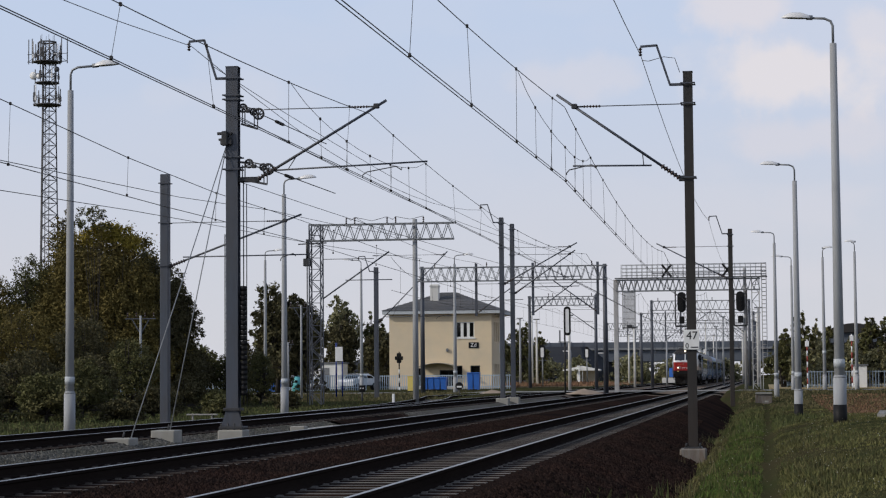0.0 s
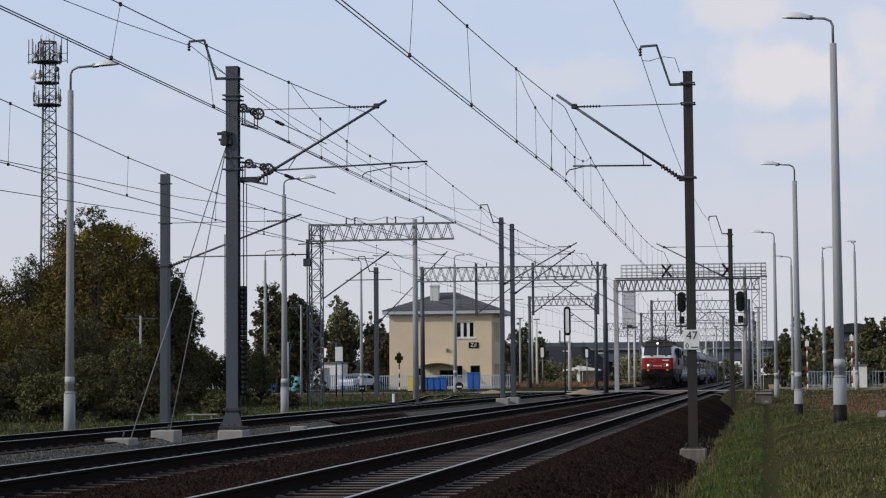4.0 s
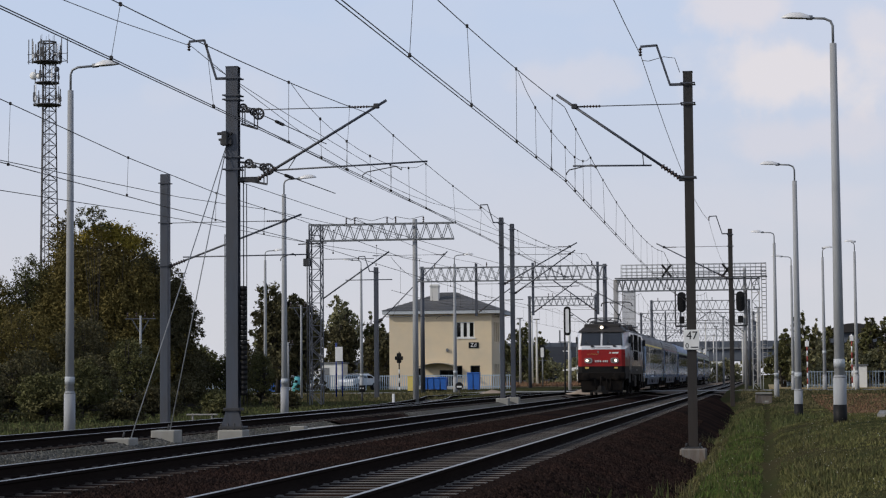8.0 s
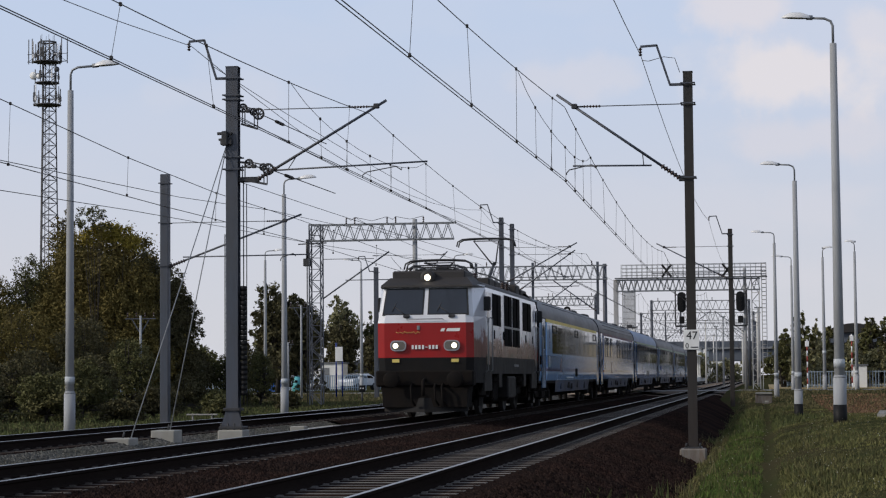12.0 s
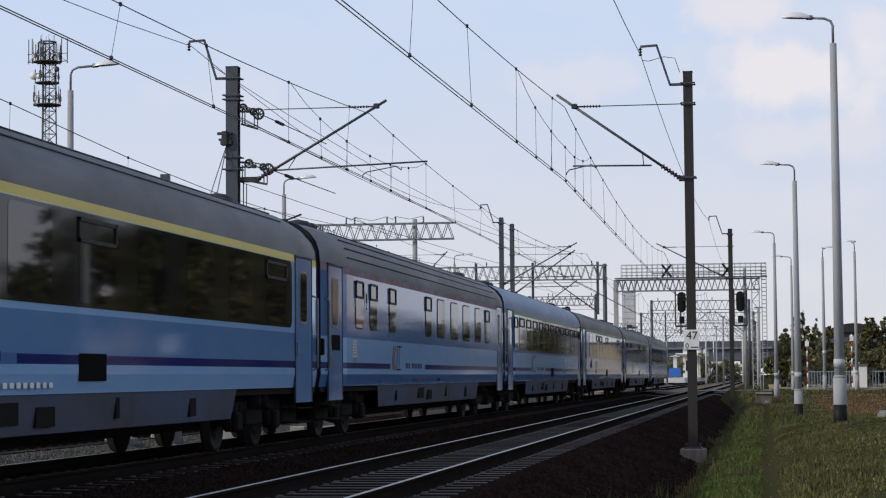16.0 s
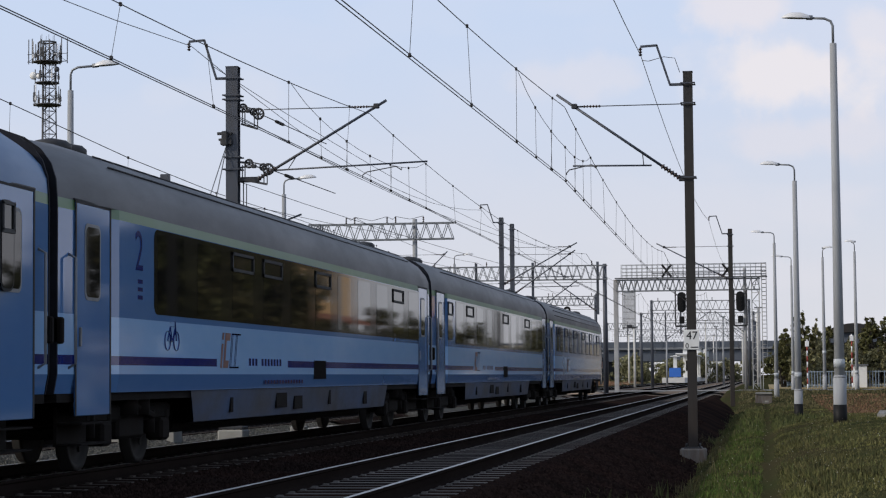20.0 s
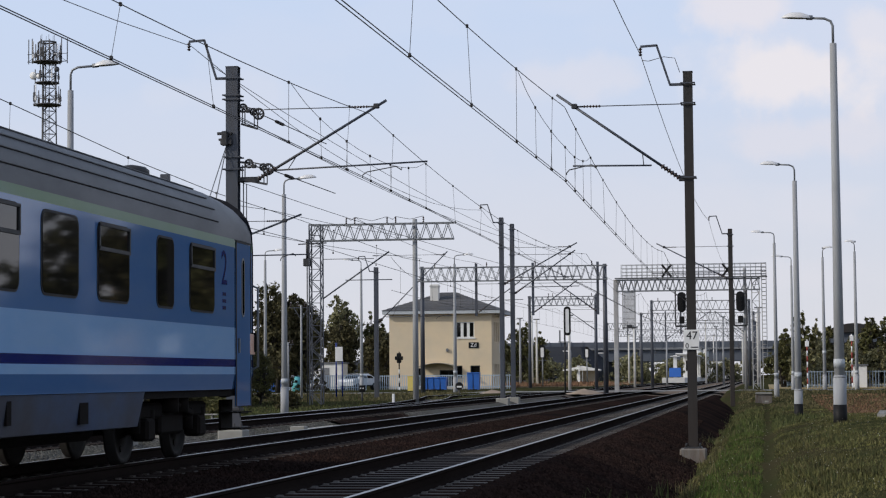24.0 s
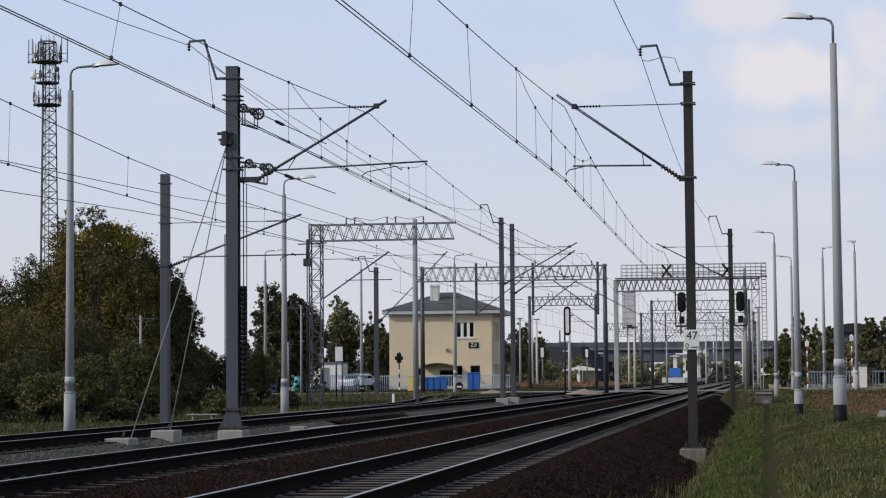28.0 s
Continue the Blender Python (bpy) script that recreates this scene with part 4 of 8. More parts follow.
            part("mirror", Geo().cbox(s * 1.50 - .06, s * 1.50 + .14, min(Y(1.72), Y(1.84)), max(Y(1.72), Y(1.84)), 2.95, 3.35, .03), M_RUBBER, e)
            # cab door with a window and rails
            d = part("cab_door", Geo().cbox(s * 1.47 - .012, s * 1.47 + .012, min(Y(2.05), Y(2.75)), max(Y(2.05), Y(2.75)), 1.45, 3.42, .01), M_LSIDE, e)
            part("door_window", Geo().sweep(rounded(min(Y(2.2), Y(2.6)), max(Y(2.2), Y(2.6)), 2.62, 3.28, .06), s * 1.483, s * 1.487, "x"), M_PANE, d)
            for yy in (1.95, 2.85):
                part("handrail", Geo().path([(s * 1.46, Y(yy), 1.25), (s * 1.54, Y(yy), 1.3), (s * 1.54, Y(yy), 2.75), (s * 1.46, Y(yy), 2.8)], .016), M_GALV, e)
            part("cab_step", Geo().box(s * 1.2, s * 1.45, min(Y(2.1), Y(2.7)), max(Y(2.1), Y(2.7)), .55, .6).box(s * 1.2, s * 1.24, min(Y(2.1), Y(2.7)), max(Y(2.1), Y(2.7)), .3, 1.0), M_UNDER, e)
        pl = Geo()
        pl.add([(-1.2, Y(.35), .95), (1.2, Y(.35), .95), (1.15, Y(.30), .30), (-1.15, Y(.30), .30), (-1.25, Y(.9), .95), (1.25, Y(.9), .95), (1.2, Y(.9), .30), (-1.2, Y(.9), .30)],
               [(0, 1, 2, 3), (0, 4, 7, 3), (1, 5, 6, 2), (3, 2, 6, 7), (0, 1, 5, 4)])
        pl.cbox(-1.35, 1.35, min(Y(.28), Y(.75)), max(Y(.28), Y(.75)), .86, 1.30, .04)
        part("buffer_beam", pl, M_UNDER, e)
        plow = Geo()
        for s in (-1, 1):
            plow.add([(0, Y(.22), .16), (s * 1.15, Y(.5), .18), (s * 1.15, Y(.55), .55), (0, Y(.28), .55)], [(0, 1, 2, 3)])
        part("snow_plough", plow, M_LGREY, e)
        ck = Geo()
        for x in (-.35, .3, .5):
            ck.path([(x, Y(.34), .95), (x, Y(.1), .85), (x + .03, Y(.06), .5), (x + .1, Y(.2), .35)], .03, 6)
        ck.path([(0, Y(.3), 1.05), (0, Y(.02), 1.0), (0, Y(.0), .6)], .05, 6)
        part("coupling", ck, M_UNDER, e)
        buffers(e, Y(0.0), 1 if not rear else -1, M_UNDER)
        for k in range(8):
            if not rear:
                part("number_bar", Geo().box(-.37 + k * .095, -.315 + k * .095, .408, .428, 1.88 if k != 4 else 1.925, 1.99 if k != 4 else 1.945), M_WHITE, e)
        if not rear:
            part("emblem", Geo().add([(.42, .425, 2.36), (.52, .425, 2.36), (.60, .428, 2.52), (.50, .428, 2.52)], [(0, 1, 2, 3)]).add([(.58, .425, 2.36), (.95, .425, 2.36), (1.0, .428, 2.52), (.66, .428, 2.52)], [(0, 1, 2, 3)]), M_WHITE, e)
            part("name_bar", Geo().path([(-.80 + .06 * k, .409, 2.335 + .02 * (-1) ** k + .01 * math.sin(k * 1.9)) for k in range(12)], .007, 4), M_YELLOW, e)
            part("crest", Geo().cbox(-.22, -.14, .40, .43, 2.40, 2.52, .01), M_GALV, e)
    both(cab)
    # flanks between the cabs
    prof = [(1.46, 1.20), (1.47, 1.68), (1.47, 2.28), (1.47, 3.50), (1.44, 3.62)]
    g, mat_of = banded(prof, [(1.9, 0), (L - 1.9, 0)])
    me = g.mesh("body", [M_LGREY, M_LSIDE, M_LSIDE, M_LWHITE], fix=False)
    me.polygons.foreach_set("material_index", mat_of)
    part("body", me, None, e)
    rf = Geo()
    arch = [(1.44, 3.62), (1.36, 3.72), (1.1, 3.84), (.6, 3.9), (0, 3.92)]
    arch = arch + [(-x, z) for x, z in arch[-2::-1]]
    rf.sweep(arch, 1.95, L - 1.95, closed=False)
    part("roof", rf, M_LROOF, e)
    for s in (-1, 1):
        for a, b in ((3.35, 5.25), (10.9, 13.2)):
            louvre(e, a, b, 2.58, 3.50, s, 1.472, 14)
        for a, b in ((6.12, 7.92), (8.18, 9.98)):
            louvre(e, a, b, 2.62, 3.55, s, 1.472, 16)
            louvre(e, a, b, 2.02, 2.56, s, 1.472, 9)
        part("louvre_trim", Geo().cbox(min(s * 1.47, s * 1.49), max(s * 1.47, s * 1.49), 6.05, 10.05, 2.57, 2.61, .005), M_GALV, e)
        for yy in (3.7, 5.8, 11.6, 13.6):
            part("small_hatch", Geo().cbox(min(s * 1.47, s * 1.485), max(s * 1.47, s * 1.485), yy, yy + .2, 2.2, 2.45, .01), M_LOUVRE, e)
        for a, b, z in ((1.7, 3.3, .72), (4.9, 5.6, .8), (11.1, 11.8, .8), (13.4, 15.0, .72)):
            part("side_skirt", Geo().box(min(s * 1.40, s * 1.46), max(s * 1.40, s * 1.46), a, b, z, 1.21), M_LGREY, e)
        nb = Geo()
        for k in range(9):
            nb.box(min(s * 1.462, s * 1.466), max(s * 1.462, s * 1.466), 8.6 + k * .13, 8.7 + k * .13, 1.42, 1.5)
        part("number_bar", nb, M_GALV, e)
    part("underframe", Geo().cbox(-1.2, 1.2, .8, L - .8, .95, 1.25, .05).cbox(-1.1, 1.1, 6.3, 10.4, .35, 1.0, .08), M_UNDER, e)
    part("battery_box", Geo().cbox(.9, 1.42, 7.4, 9.3, .45, 1.12, .04), M_LGREY, e)
    # roof gear
    for k, (a, b, w, z1) in enumerate(((2.9, 3.6, .9, 4.12), (6.4, 7.6, 1.0, 4.10), (7.75, 8.9, 1.0, 4.08), (13.6, 14.6, .95, 4.2))):
        part("roof_box", Geo().cbox(-w, w, a, b, 3.82, z1, .05), M_LROOF, e)
    for x, yy in ((.75, 11.6), (.75, 12.6), (.3, 12.9), (-.6, 11.8), (.7, 5.3), (-.7, 5.4)):
        g = Geo()
        for k in range(5):
            g.lathe([(.05, 3.84 + k * .07), (.11, 3.86 + k * .07), (.05, 3.90 + k * .07)], (x, yy, 0), "z", 10)
        part("roof_insulator", g, M_INSUL, e)
    bus = Geo().path([(.75, 5.3, 4.2), (.75, 8, 4.24), (.75, 11.6, 4.2), (.75, 12.6, 4.2), (.3, 12.9, 4.2)], .022)
    part("roof_conductor", bus, M_DARK, e)
    for a, b, w, z1 in ((2.3, 2.75, .55, 4.13), (4.2, 4.9, .62, 4.10)):
        part("roof_box", Geo().cbox(-w, w, a, b, 3.85, z1, .04), M_LROOF, e)
    for yy, up in ((1.75, .0), (2.2, .08), (2.6, .10), (4.0, .04), (4.6, .02)):
        part("roof_hoop", Geo().path([(-.8, yy, 3.9), (-.78, yy, 4.08 + up), (-.6, yy, 4.18 + up), (.6, yy, 4.18 + up), (.78, yy, 4.08 + up), (.8, yy, 3.9)], .02), M_DARK, e)
    for x in (-.6, .1, .6):
        part("roof_pipe", Geo().path([(x, 1.7, 4.10), (x, 2.3, 4.25), (x + .05, 3.6, 4.28), (x, 4.7, 4.2), (x, 5.4, 3.98)], .022), M_DARK, e)
    pantograph(e, 3.1, False)
    pantograph(e, 13.65, True)
    for yb in (4.05, L - 4.05):
        bogie(e, yb, wheels, .625, 3.0, heavy=True)
    return e


PATH = [(0, 239.9), (3, 193.8), (6, 147.7), (9, 101.6), (12, 55.5), (13.5, 32.4), (15, 9.0), (16, -7.1), (18.5, -48.8), (20, -73.8), (21, -90.5), (22.2, -110.9), (23.5, -133.9), (24, -142.8), (26, -178.0), (28, -213.5)]
WHEELS = []
UNITS = []


def train():
    band_w = lambda a, n, step, w, vents: [(a + i * step, a + i * step + w, i in vents) for i in range(n)]
    loco = tagged(locomotive(WHEELS), "red and white electric locomotive with grey skirt, headlights lit", "locomotive")
    coaches = [
        (26.4, "1", band_w(4.1, 9, 2.26, 1.42, (0, 4, 8)), [(3.95, 24.0)], M_CYELLOW, M_ROOF, (3, 4), True, False, False, "light-blue coach with a yellow stripe above its dark window band"),
        (26.4, "2", [(3.0, 3.8, True), (4.45, 5.25, True), (6.6, 7.4, True), (11.3, 12.15, True), (13.05, 14.2, False), (15.2, 16.4, False), (17.3, 18.5, False), (19.6, 20.7, False), (21.6, 22.5, True)], [], M_CRUST, M_ROOF, (1, 2, 3, 4), False, False, True, "blue sleeping coach with a rusty strip under its ribbed roof"),
        (26.4, "2", [(2.1, 2.95, True), (24.6, 25.0, True)] + band_w(3.55, 11, 1.92, 1.25, tuple(range(11))), [(3.45, 24.5)], M_CGREEN, M_ROOFB, (5,), False, False, False, "blue coach with a blue roof and small tilting windows"),
        (26.4, "2", band_w(3.75, 11, 1.91, 1.3, (2, 3, 5, 9)), [(3.65, 24.3)], M_CGREEN, M_ROOF, (3, 4), False, False, False, "blue coach with a bicycle sign, green stripe and dark window band"),
        (26.4, "2", [(2.2, 3.0, True)] + band_w(3.6, 11, 1.91, 1.3, (1, 5, 8)), [(3.5, 24.3)], M_CGREEN, M_ROOF, (3, 4), False, False, False, "blue coach with a faded green stripe and a dark window band"),
        (25.45, "2", [(2.9, 3.7, True)] + [(4.1 + 1.92 * i, 5.35 + 1.92 * i, i % 2 == 1) for i in range(8)] + [(19.95, 20.75, False), (21.5, 22.8, True)], [], M_CGREEN, M_ROOF, (1, 2, 3, 4), False, True, False, "blue compartment coach with single windows, last of the train"),
    ]
    y = 16.74
    UNITS.append((loco, 0.0))
    for ln, cls, win, bands, stripe, roof_m, ribs, rev, tail, slp, lab in coaches:
        w = []
        c = carriage(ln, cls == "1", win, bands, stripe, roof_m, ribs, rev, w, tail, slp, (5.6, ln - 5.8), cls)
        WHEELS.extend(w)
        tagged(c, lab, "coach", "coaches of the train")
        UNITS.append((c, y))
        if "bicycle" in lab:
            b = Geo()
            for yy in (4.15, 4.75):
                for k in range(12):
                    a0, a1 = k * math.pi / 6, (k + 1) * math.pi / 6
                    b.bar((1.426, yy + .19 * math.cos(a0), 1.62 + .19 * math.sin(a0)), (1.426, yy + .19 * math.cos(a1), 1.62 + .19 * math.sin(a1)), .004, .02, (1, 0, 0))
            for p_, q_ in (((4.15, 1.62), (4.33, 1.9)), ((4.33, 1.9), (4.68, 1.9)), ((4.75, 1.62), (4.66, 2.0)), ((4.33, 1.9), (4.45, 1.6)), ((4.45, 1.6), (4.68, 1.88)), ((4.15, 1.62), (4.45, 1.6)), ((4.28, 1.97), (4.4, 1.97)), ((4.6, 2.0), (4.72, 2.02))):
                b.bar((1.426, *p_), (1.426, *q_), .004, .02, (1, 0, 0))
            b.v = [(x_, 4.45 + (y_ - 4.45) * .68, 1.62 + (z_ - 1.62) * .68) for x_, y_, z_ in b.v]
            part("bicycle_sign", b, M_CDARK, c)
        if slp:
            gl = Geo().box(1.421, 1.4235, 3.95, 4.32, 2.42, 2.80)
            part("sign_panel", gl, M_WHITE, c)
            gp = Geo().box(1.4238, 1.4255, 4.06, 4.21, 2.58, 2.76).box(1.4238, 1.4255, 4.12, 4.15, 2.47, 2.6).box(1.4238, 1.4255, 4.06, 4.21, 2.45, 2.48)
            part("glass_sign", gp, M_BLACK, c)
        if tail:
            for s in (-1, 1):
                part("tail_reflector", Geo().cbox(s * 1.36 - .035, s * 1.36 + .035, ln - .42, ln - .14, 1.48, 1.80, .01), M_TAILR, c, "orange and white tail reflector")
        y += ln


train()
# ---- overhead line ----
def foundation(parent, w, z0, z1, d=None):
    part("foundation", Geo().cbox(-w, w, -(d or w), (d or w), z0, z1, .03), M_CONC, parent, "weathered concrete footing")


def insulator(parent, p, q, r=.05, n=6):
    p, q = Vector(p), Vector(q)
    pts, rs = [], []
    for k in range(n * 4 + 1):
        pts.append(p + (q - p) * (k / (n * 4)))
        rs.append((.42 * r, .42 * r, r, .7 * r)[k % 4])
    g = Geo().path(pts, rs, 8)
    return part("insulator", g, M_INSUL, parent)


def cantilever(m, root, tip, reg0, reg1, tie_z, steady, tie_x=.15):
    """Hinged bracket in the mast's own space (x, z pairs): strut, top tie with insulators, registration arm and steady arm."""
    s = 1 if tip[0] > root[0] else -1
    R, T = Vector((root[0], 0, root[1])), Vector((tip[0], 0, tip[1]))
    c = part("strut", Geo().tube(R, T, .033, n=8), M_MAST, m)
    insulator(c, (R - (T - R).normalized() * .02), R + (T - R).normalized() * .5, .07)
    part("hinge", Geo().cbox(min(0, root[0]) - .02, max(0, root[0]) + .02, -.04, .04, root[1] - .08, root[1] + .05, .015), M_DARK, c)
    f = (tie_z - root[1]) / (tip[1] - root[1])
    e = R + (T - R) * min(.97, f)
    tie = part("tie", Geo().tube((s * tie_x, 0, tie_z), (e.x, 0, e.z), .012, n=6), M_DARK, m)
    insulator(tie, (e.x - s * .62, 0, tie_z), (e.x - s * .2, 0, e.z), .036)
    part("tie_clamp", Geo().tube((e.x - s * .2, 0, e.z), (e.x, 0, e.z), .022, n=6).cbox(e.x - .07, e.x + .07, -.05, .05, e.z - .05, e.z + .07, .02), M_DARK, tie)
    arm = part("registration_arm", Geo().tube((reg0[0], 0, reg0[1]), (reg1[0], 0, reg1[1]), .022, n=6), M_MAST, m)
    st = Geo()
    x0, z0 = steady[0]
    x1, z1 = steady[1]
    st.path([(x0, 0, reg0[1] + .0), (x0, 0, z0 - .05), (x0 + (x1 - x0) * .15, 0, z0 + .04), (x0 + (x1 - x0) * .9, 0, z1 + .12), (x1, 0, z1 + .05), (x1, 0, z1)], .014)
    part("steady_arm", st, M_DARK, arm)
    part("strut_stay", Geo().tube((reg0[0] + (reg1[0] - reg0[0]) * .1, 0, reg0[1]), (R.x + (T.x - R.x) * .3, 0, R.z + (T.z - R.z) * .3), .012, n=5), M_DARK, c)


def h_mast(m, z0, z1, w=.14, d=.13, mat=None):
    """A rolled wide-flange column, flat faces along the track."""
    f = .022
    prof = [(-w, -d), (w, -d), (w, -d + f), (.02, -d + f), (.02, d - f), (w, d - f), (w, d), (-w, d), (-w, d - f), (-.02, d - f), (-.02, -d + f), (-w, -d + f)]
    part("column", Geo().sweep(prof, z0, z1, "z"), mat or M_MAST, m)
    part("cap_plate", Geo().cbox(-w - .01, w + .01, -d - .01, d + .01, z1, z1 + .02, .004), M_DARK, m)


def bands(m, zs, w=.17):
    for z in zs:
        g = Geo()
        for y in (-.17, .17):
            g.bar((-w - .05, y, z), (w + .05, y, z), .02, .035)
        for s in (-1, 1):
            g.tube((s * (w + .03), -.2, z), (s * (w + .03), .2, z), .012, n=6)
        part("clamp_band", g, M_MAST, m)


def feeder_bracket(m, z, s, reach=.75, up=.93):
    g = Geo()
    g.bar((s * .1, 0, z), (s * .40, 0, z), .05, .06).bar((s * .40, 0, z - .02), (s * (.40 + reach * .4), 0, z + up), .05, .05).bar((s * (.40 + reach * .38), 0, z + up), (s * (.40 + reach * .9), 0, z + up - .02), .05, .05)
    b = part("feeder_bracket", g, M_MAST, m)
    insulator(b, (s * (.40 + reach * .9), 0, z + up - .04), (s * (.40 + reach * .9), 0, z + up - .24), .05, 3)


# the near mast between tracks two and three, with guys and a tensioning weight
mast = thing("catenary_mast", pose(-12.38, 47.5, 0), "grey steel overhead-line mast with brackets and guys on a concrete footing", "mast", "overhead line masts")
foundation(mast, .31, -.75, -.08, .3)
part("base_plate", Geo().cbox(-.29, .29, -.26, .26, -.06, .0, .01).cbox(-.20, .20, -.19, .19, .36, .43, .01), M_DARK, mast)
part("base_gusset", Geo().add([(-.26, -.145, .0), (-.10, -.145, .0), (-.14, -.145, .40)], [(0, 1, 2)]).add([(.26, -.145, .0), (.10, -.145, .0), (.14, -.145, .40)], [(0, 1, 2)]), M_MAST, mast)
for bx in (-.18, -.06, .06, .18):
    part("bolt", Geo().tube((bx * 1.3, -.22, -.08), (bx * 1.3, -.22, .07), .022, n=6), M_DARK, mast)
h_mast(mast, -.02, 8.48, .142, .14)
bands(mast, (8.22, 7.81, 7.71, 6.34, 6.05))
cantilever(mast, (.62, 5.82), (3.70, 7.60), (.95, 6.01), (4.66, 6.14), 7.46, ((4.05, 6.0), (3.12, 5.80)), .75)
feeder_bracket(mast, 8.23, -1)
def pulley(g, x, y, z, r):
    """A spoked grooved wheel between two cheek plates."""
    for a, b in ((r, .018), (r * .86, .018)):
        g.path([(x + a * math.cos(k * math.pi / 8), y, z + a * math.sin(k * math.pi / 8)) for k in range(17)], b, 5)
    for k in range(4):
        c, d = r * math.cos(k * math.pi / 4), r * math.sin(k * math.pi / 4)
        g.bar((x - c, y, z - d), (x + c, y, z + d), .015, .02)
    g.tube((x, y - .05, z), (x, y + .05, z), .025, n=8)


for z0, x0, x1, x2 in ((7.42, .26, .63, .24), (6.10, .40, .86, .24)):
    g = Geo()
    g.bar((.15, -.05, z0 + .12), (x0, -.05, z0 + .10), .03, .05).bar((.15, -.05, z0 - .02), (x0 - .04, -.05, z0 + .02), .03, .04)
    g.bar((x0, -.10, z0 + .12), (x1, -.07, z0 + .02), .012, .03).bar((x0, -.02, z0 + .06), (x1, .0, z0 - .08), .012, .03)
    g.bar((x2, -.05, z0 + .05), (x2, -.05, z0 - .30), .022, .022).bar((x2 + .05, .0, z0 + .05), (x2 + .05, .0, z0 - .30), .022, .022)
    g.bar((x2 - .03, -.05, z0 - .29), (x1 - .02, -.05, z0 - .42), .03, .05).bar((x1 - .02, -.05, z0 - .42), (x1 - .02, -.05, z0 - .1), .022, .022).bar((x1 - .10, -.05, z0 - .40), (x1 - .10, -.05, z0 - .1), .022, .022)
    g.cbox(x0 + .06, x0 + .18, -.1, .0, z0 - .03, z0 + .06, .02)
    tn = part("tensioner", g, M_DARK, mast)
    for x_, y_, z_, r_ in ((x0, -.06, z0 + .08, .10), (x1, -.03, z0 - .06, .13), (x1 - .14, .04, z0, .08)):
        w = Geo()
        pulley(w, x_, y_, z_, r_)
        part("pulley", w, M_DARK, tn)
    part("tension_cable", Geo().tube((x1, -.03, z0 - .05), (x1 + .35, 6, z0 - .12), .012, n=5).tube((x1 + .08, 1.4, z0 - .07), (x1 + .12, 2.0, z0 - .08), .04, n=6), M_WIRE, mast)
for k in range(22):
    part("weight", Geo().lathe([(.03, .72 + k * .117), (.085, .721 + k * .117), (.085, .832 + k * .117), (.03, .8345 + k * .117)], (.255, -.02, 0), "z", 14), M_BLACK, mast)
part("weight_rod", Geo().tube((.255, -.02, .5), (.255, -.02, 5.75), .014, n=5).tube((.30, .1, .3), (.30, .1, 5.7), .012, n=5), M_DARK, mast)
for gx, gy, gz in ((-.78, -5.5, -.13), (-.80, -2.55, -.06)):
    part("guy", Geo().tube((-.12, -.1, 6.66), (gx, gy, gz), .013, n=5), M_GALV, mast)
part("guy_clamp", Geo().cbox(-.34, .02, -.2, -.15, 6.86, 6.93, .01).cbox(-.26, .02, -.22, -.15, 6.62, 6.76, .02).cbox(-.22, -.08, -.26, -.15, 6.60, 6.95, .02).tube((-.3, -.18, 6.75), (.0, -.18, 6.78), .03, n=8), M_DARK, mast)
for x, y, w, h in ((-13.36, -5.5 + 47.5, .27, .25), (-13.24, -2.6 + 47.5, .27, .34)):
    b = thing("anchor_block", pose(x, y, -.36), "weathered concrete anchor block for a guy wire", "concrete block", "anchor blocks")
    part("block", Geo().cbox(-w, w, -.32, .32, -.3, h, .015), M_CONC, b, bevel=.006)
    part("eye", Geo().tube((.03, 0, h), (.06, 0, h + .12), .02, n=6), M_DARK, b)

M_FOOT = material("rust_streaked_concrete", (0.20, 0.185, 0.165), 0.9, second=(0.13, 0.07, 0.04), scale=3.5, amount=.8, third=(0.10, 0.09, 0.08), scale2=1.4, amount2=.6, bump=.3, stretch=(2, 2, .5))
# the near mast beside track one, with the distance plate
mast = thing("catenary_mast", pose(-1.66, 47.5, 0), "dark rust-stained overhead-line mast with a white distance plate", "mast", "overhead line masts")
part("foundation", Geo().cbox(-.30, .30, -.28, .28, -1.25, -.545, .03), M_FOOT, mast, "rust-streaked concrete footing")
part("base_plate", Geo().cbox(-.2, .2, -.2, .2, -.55, -.51, .01), M_DARK, mast)
for bx, by in ((-.15, -.15), (.15, -.15), (-.15, .15), (.15, .15)):
    part("bolt", Geo().tube((bx, by, -.51), (bx, by, -.43), .022, n=6), M_DARK, mast)
h_mast(mast, -.51, 8.04, .105, .11, M_MASTBROWN)
bands(mast, (7.78, 7.32, 5.62), .12)
cantilever(mast, (-.22, 5.62), (-3.02, 7.61), (-.85, 5.92), (-2.66, 5.95), 7.32, ((-2.12, 5.93), (-2.81, 5.74)))
feeder_bracket(mast, 7.77, -1, .75, .92)
plate = part("distance_plate", Geo().cbox(-.175, .175, -.155, -.135, 1.69, 2.14, .006), M_WHITE, mast, "white plate with black figures")
letters("47", .26, M_BLACK, plate, "figures", pose(0.01, -.158, 2.0, 90))
letters("0", .17, M_BLACK, plate, "figures", pose(-.10, -.158, 1.77, 90))
part("fine_print", Geo().box(-.02, .15, -.1585, -.156, 1.73, 1.755), M_DARK, plate)


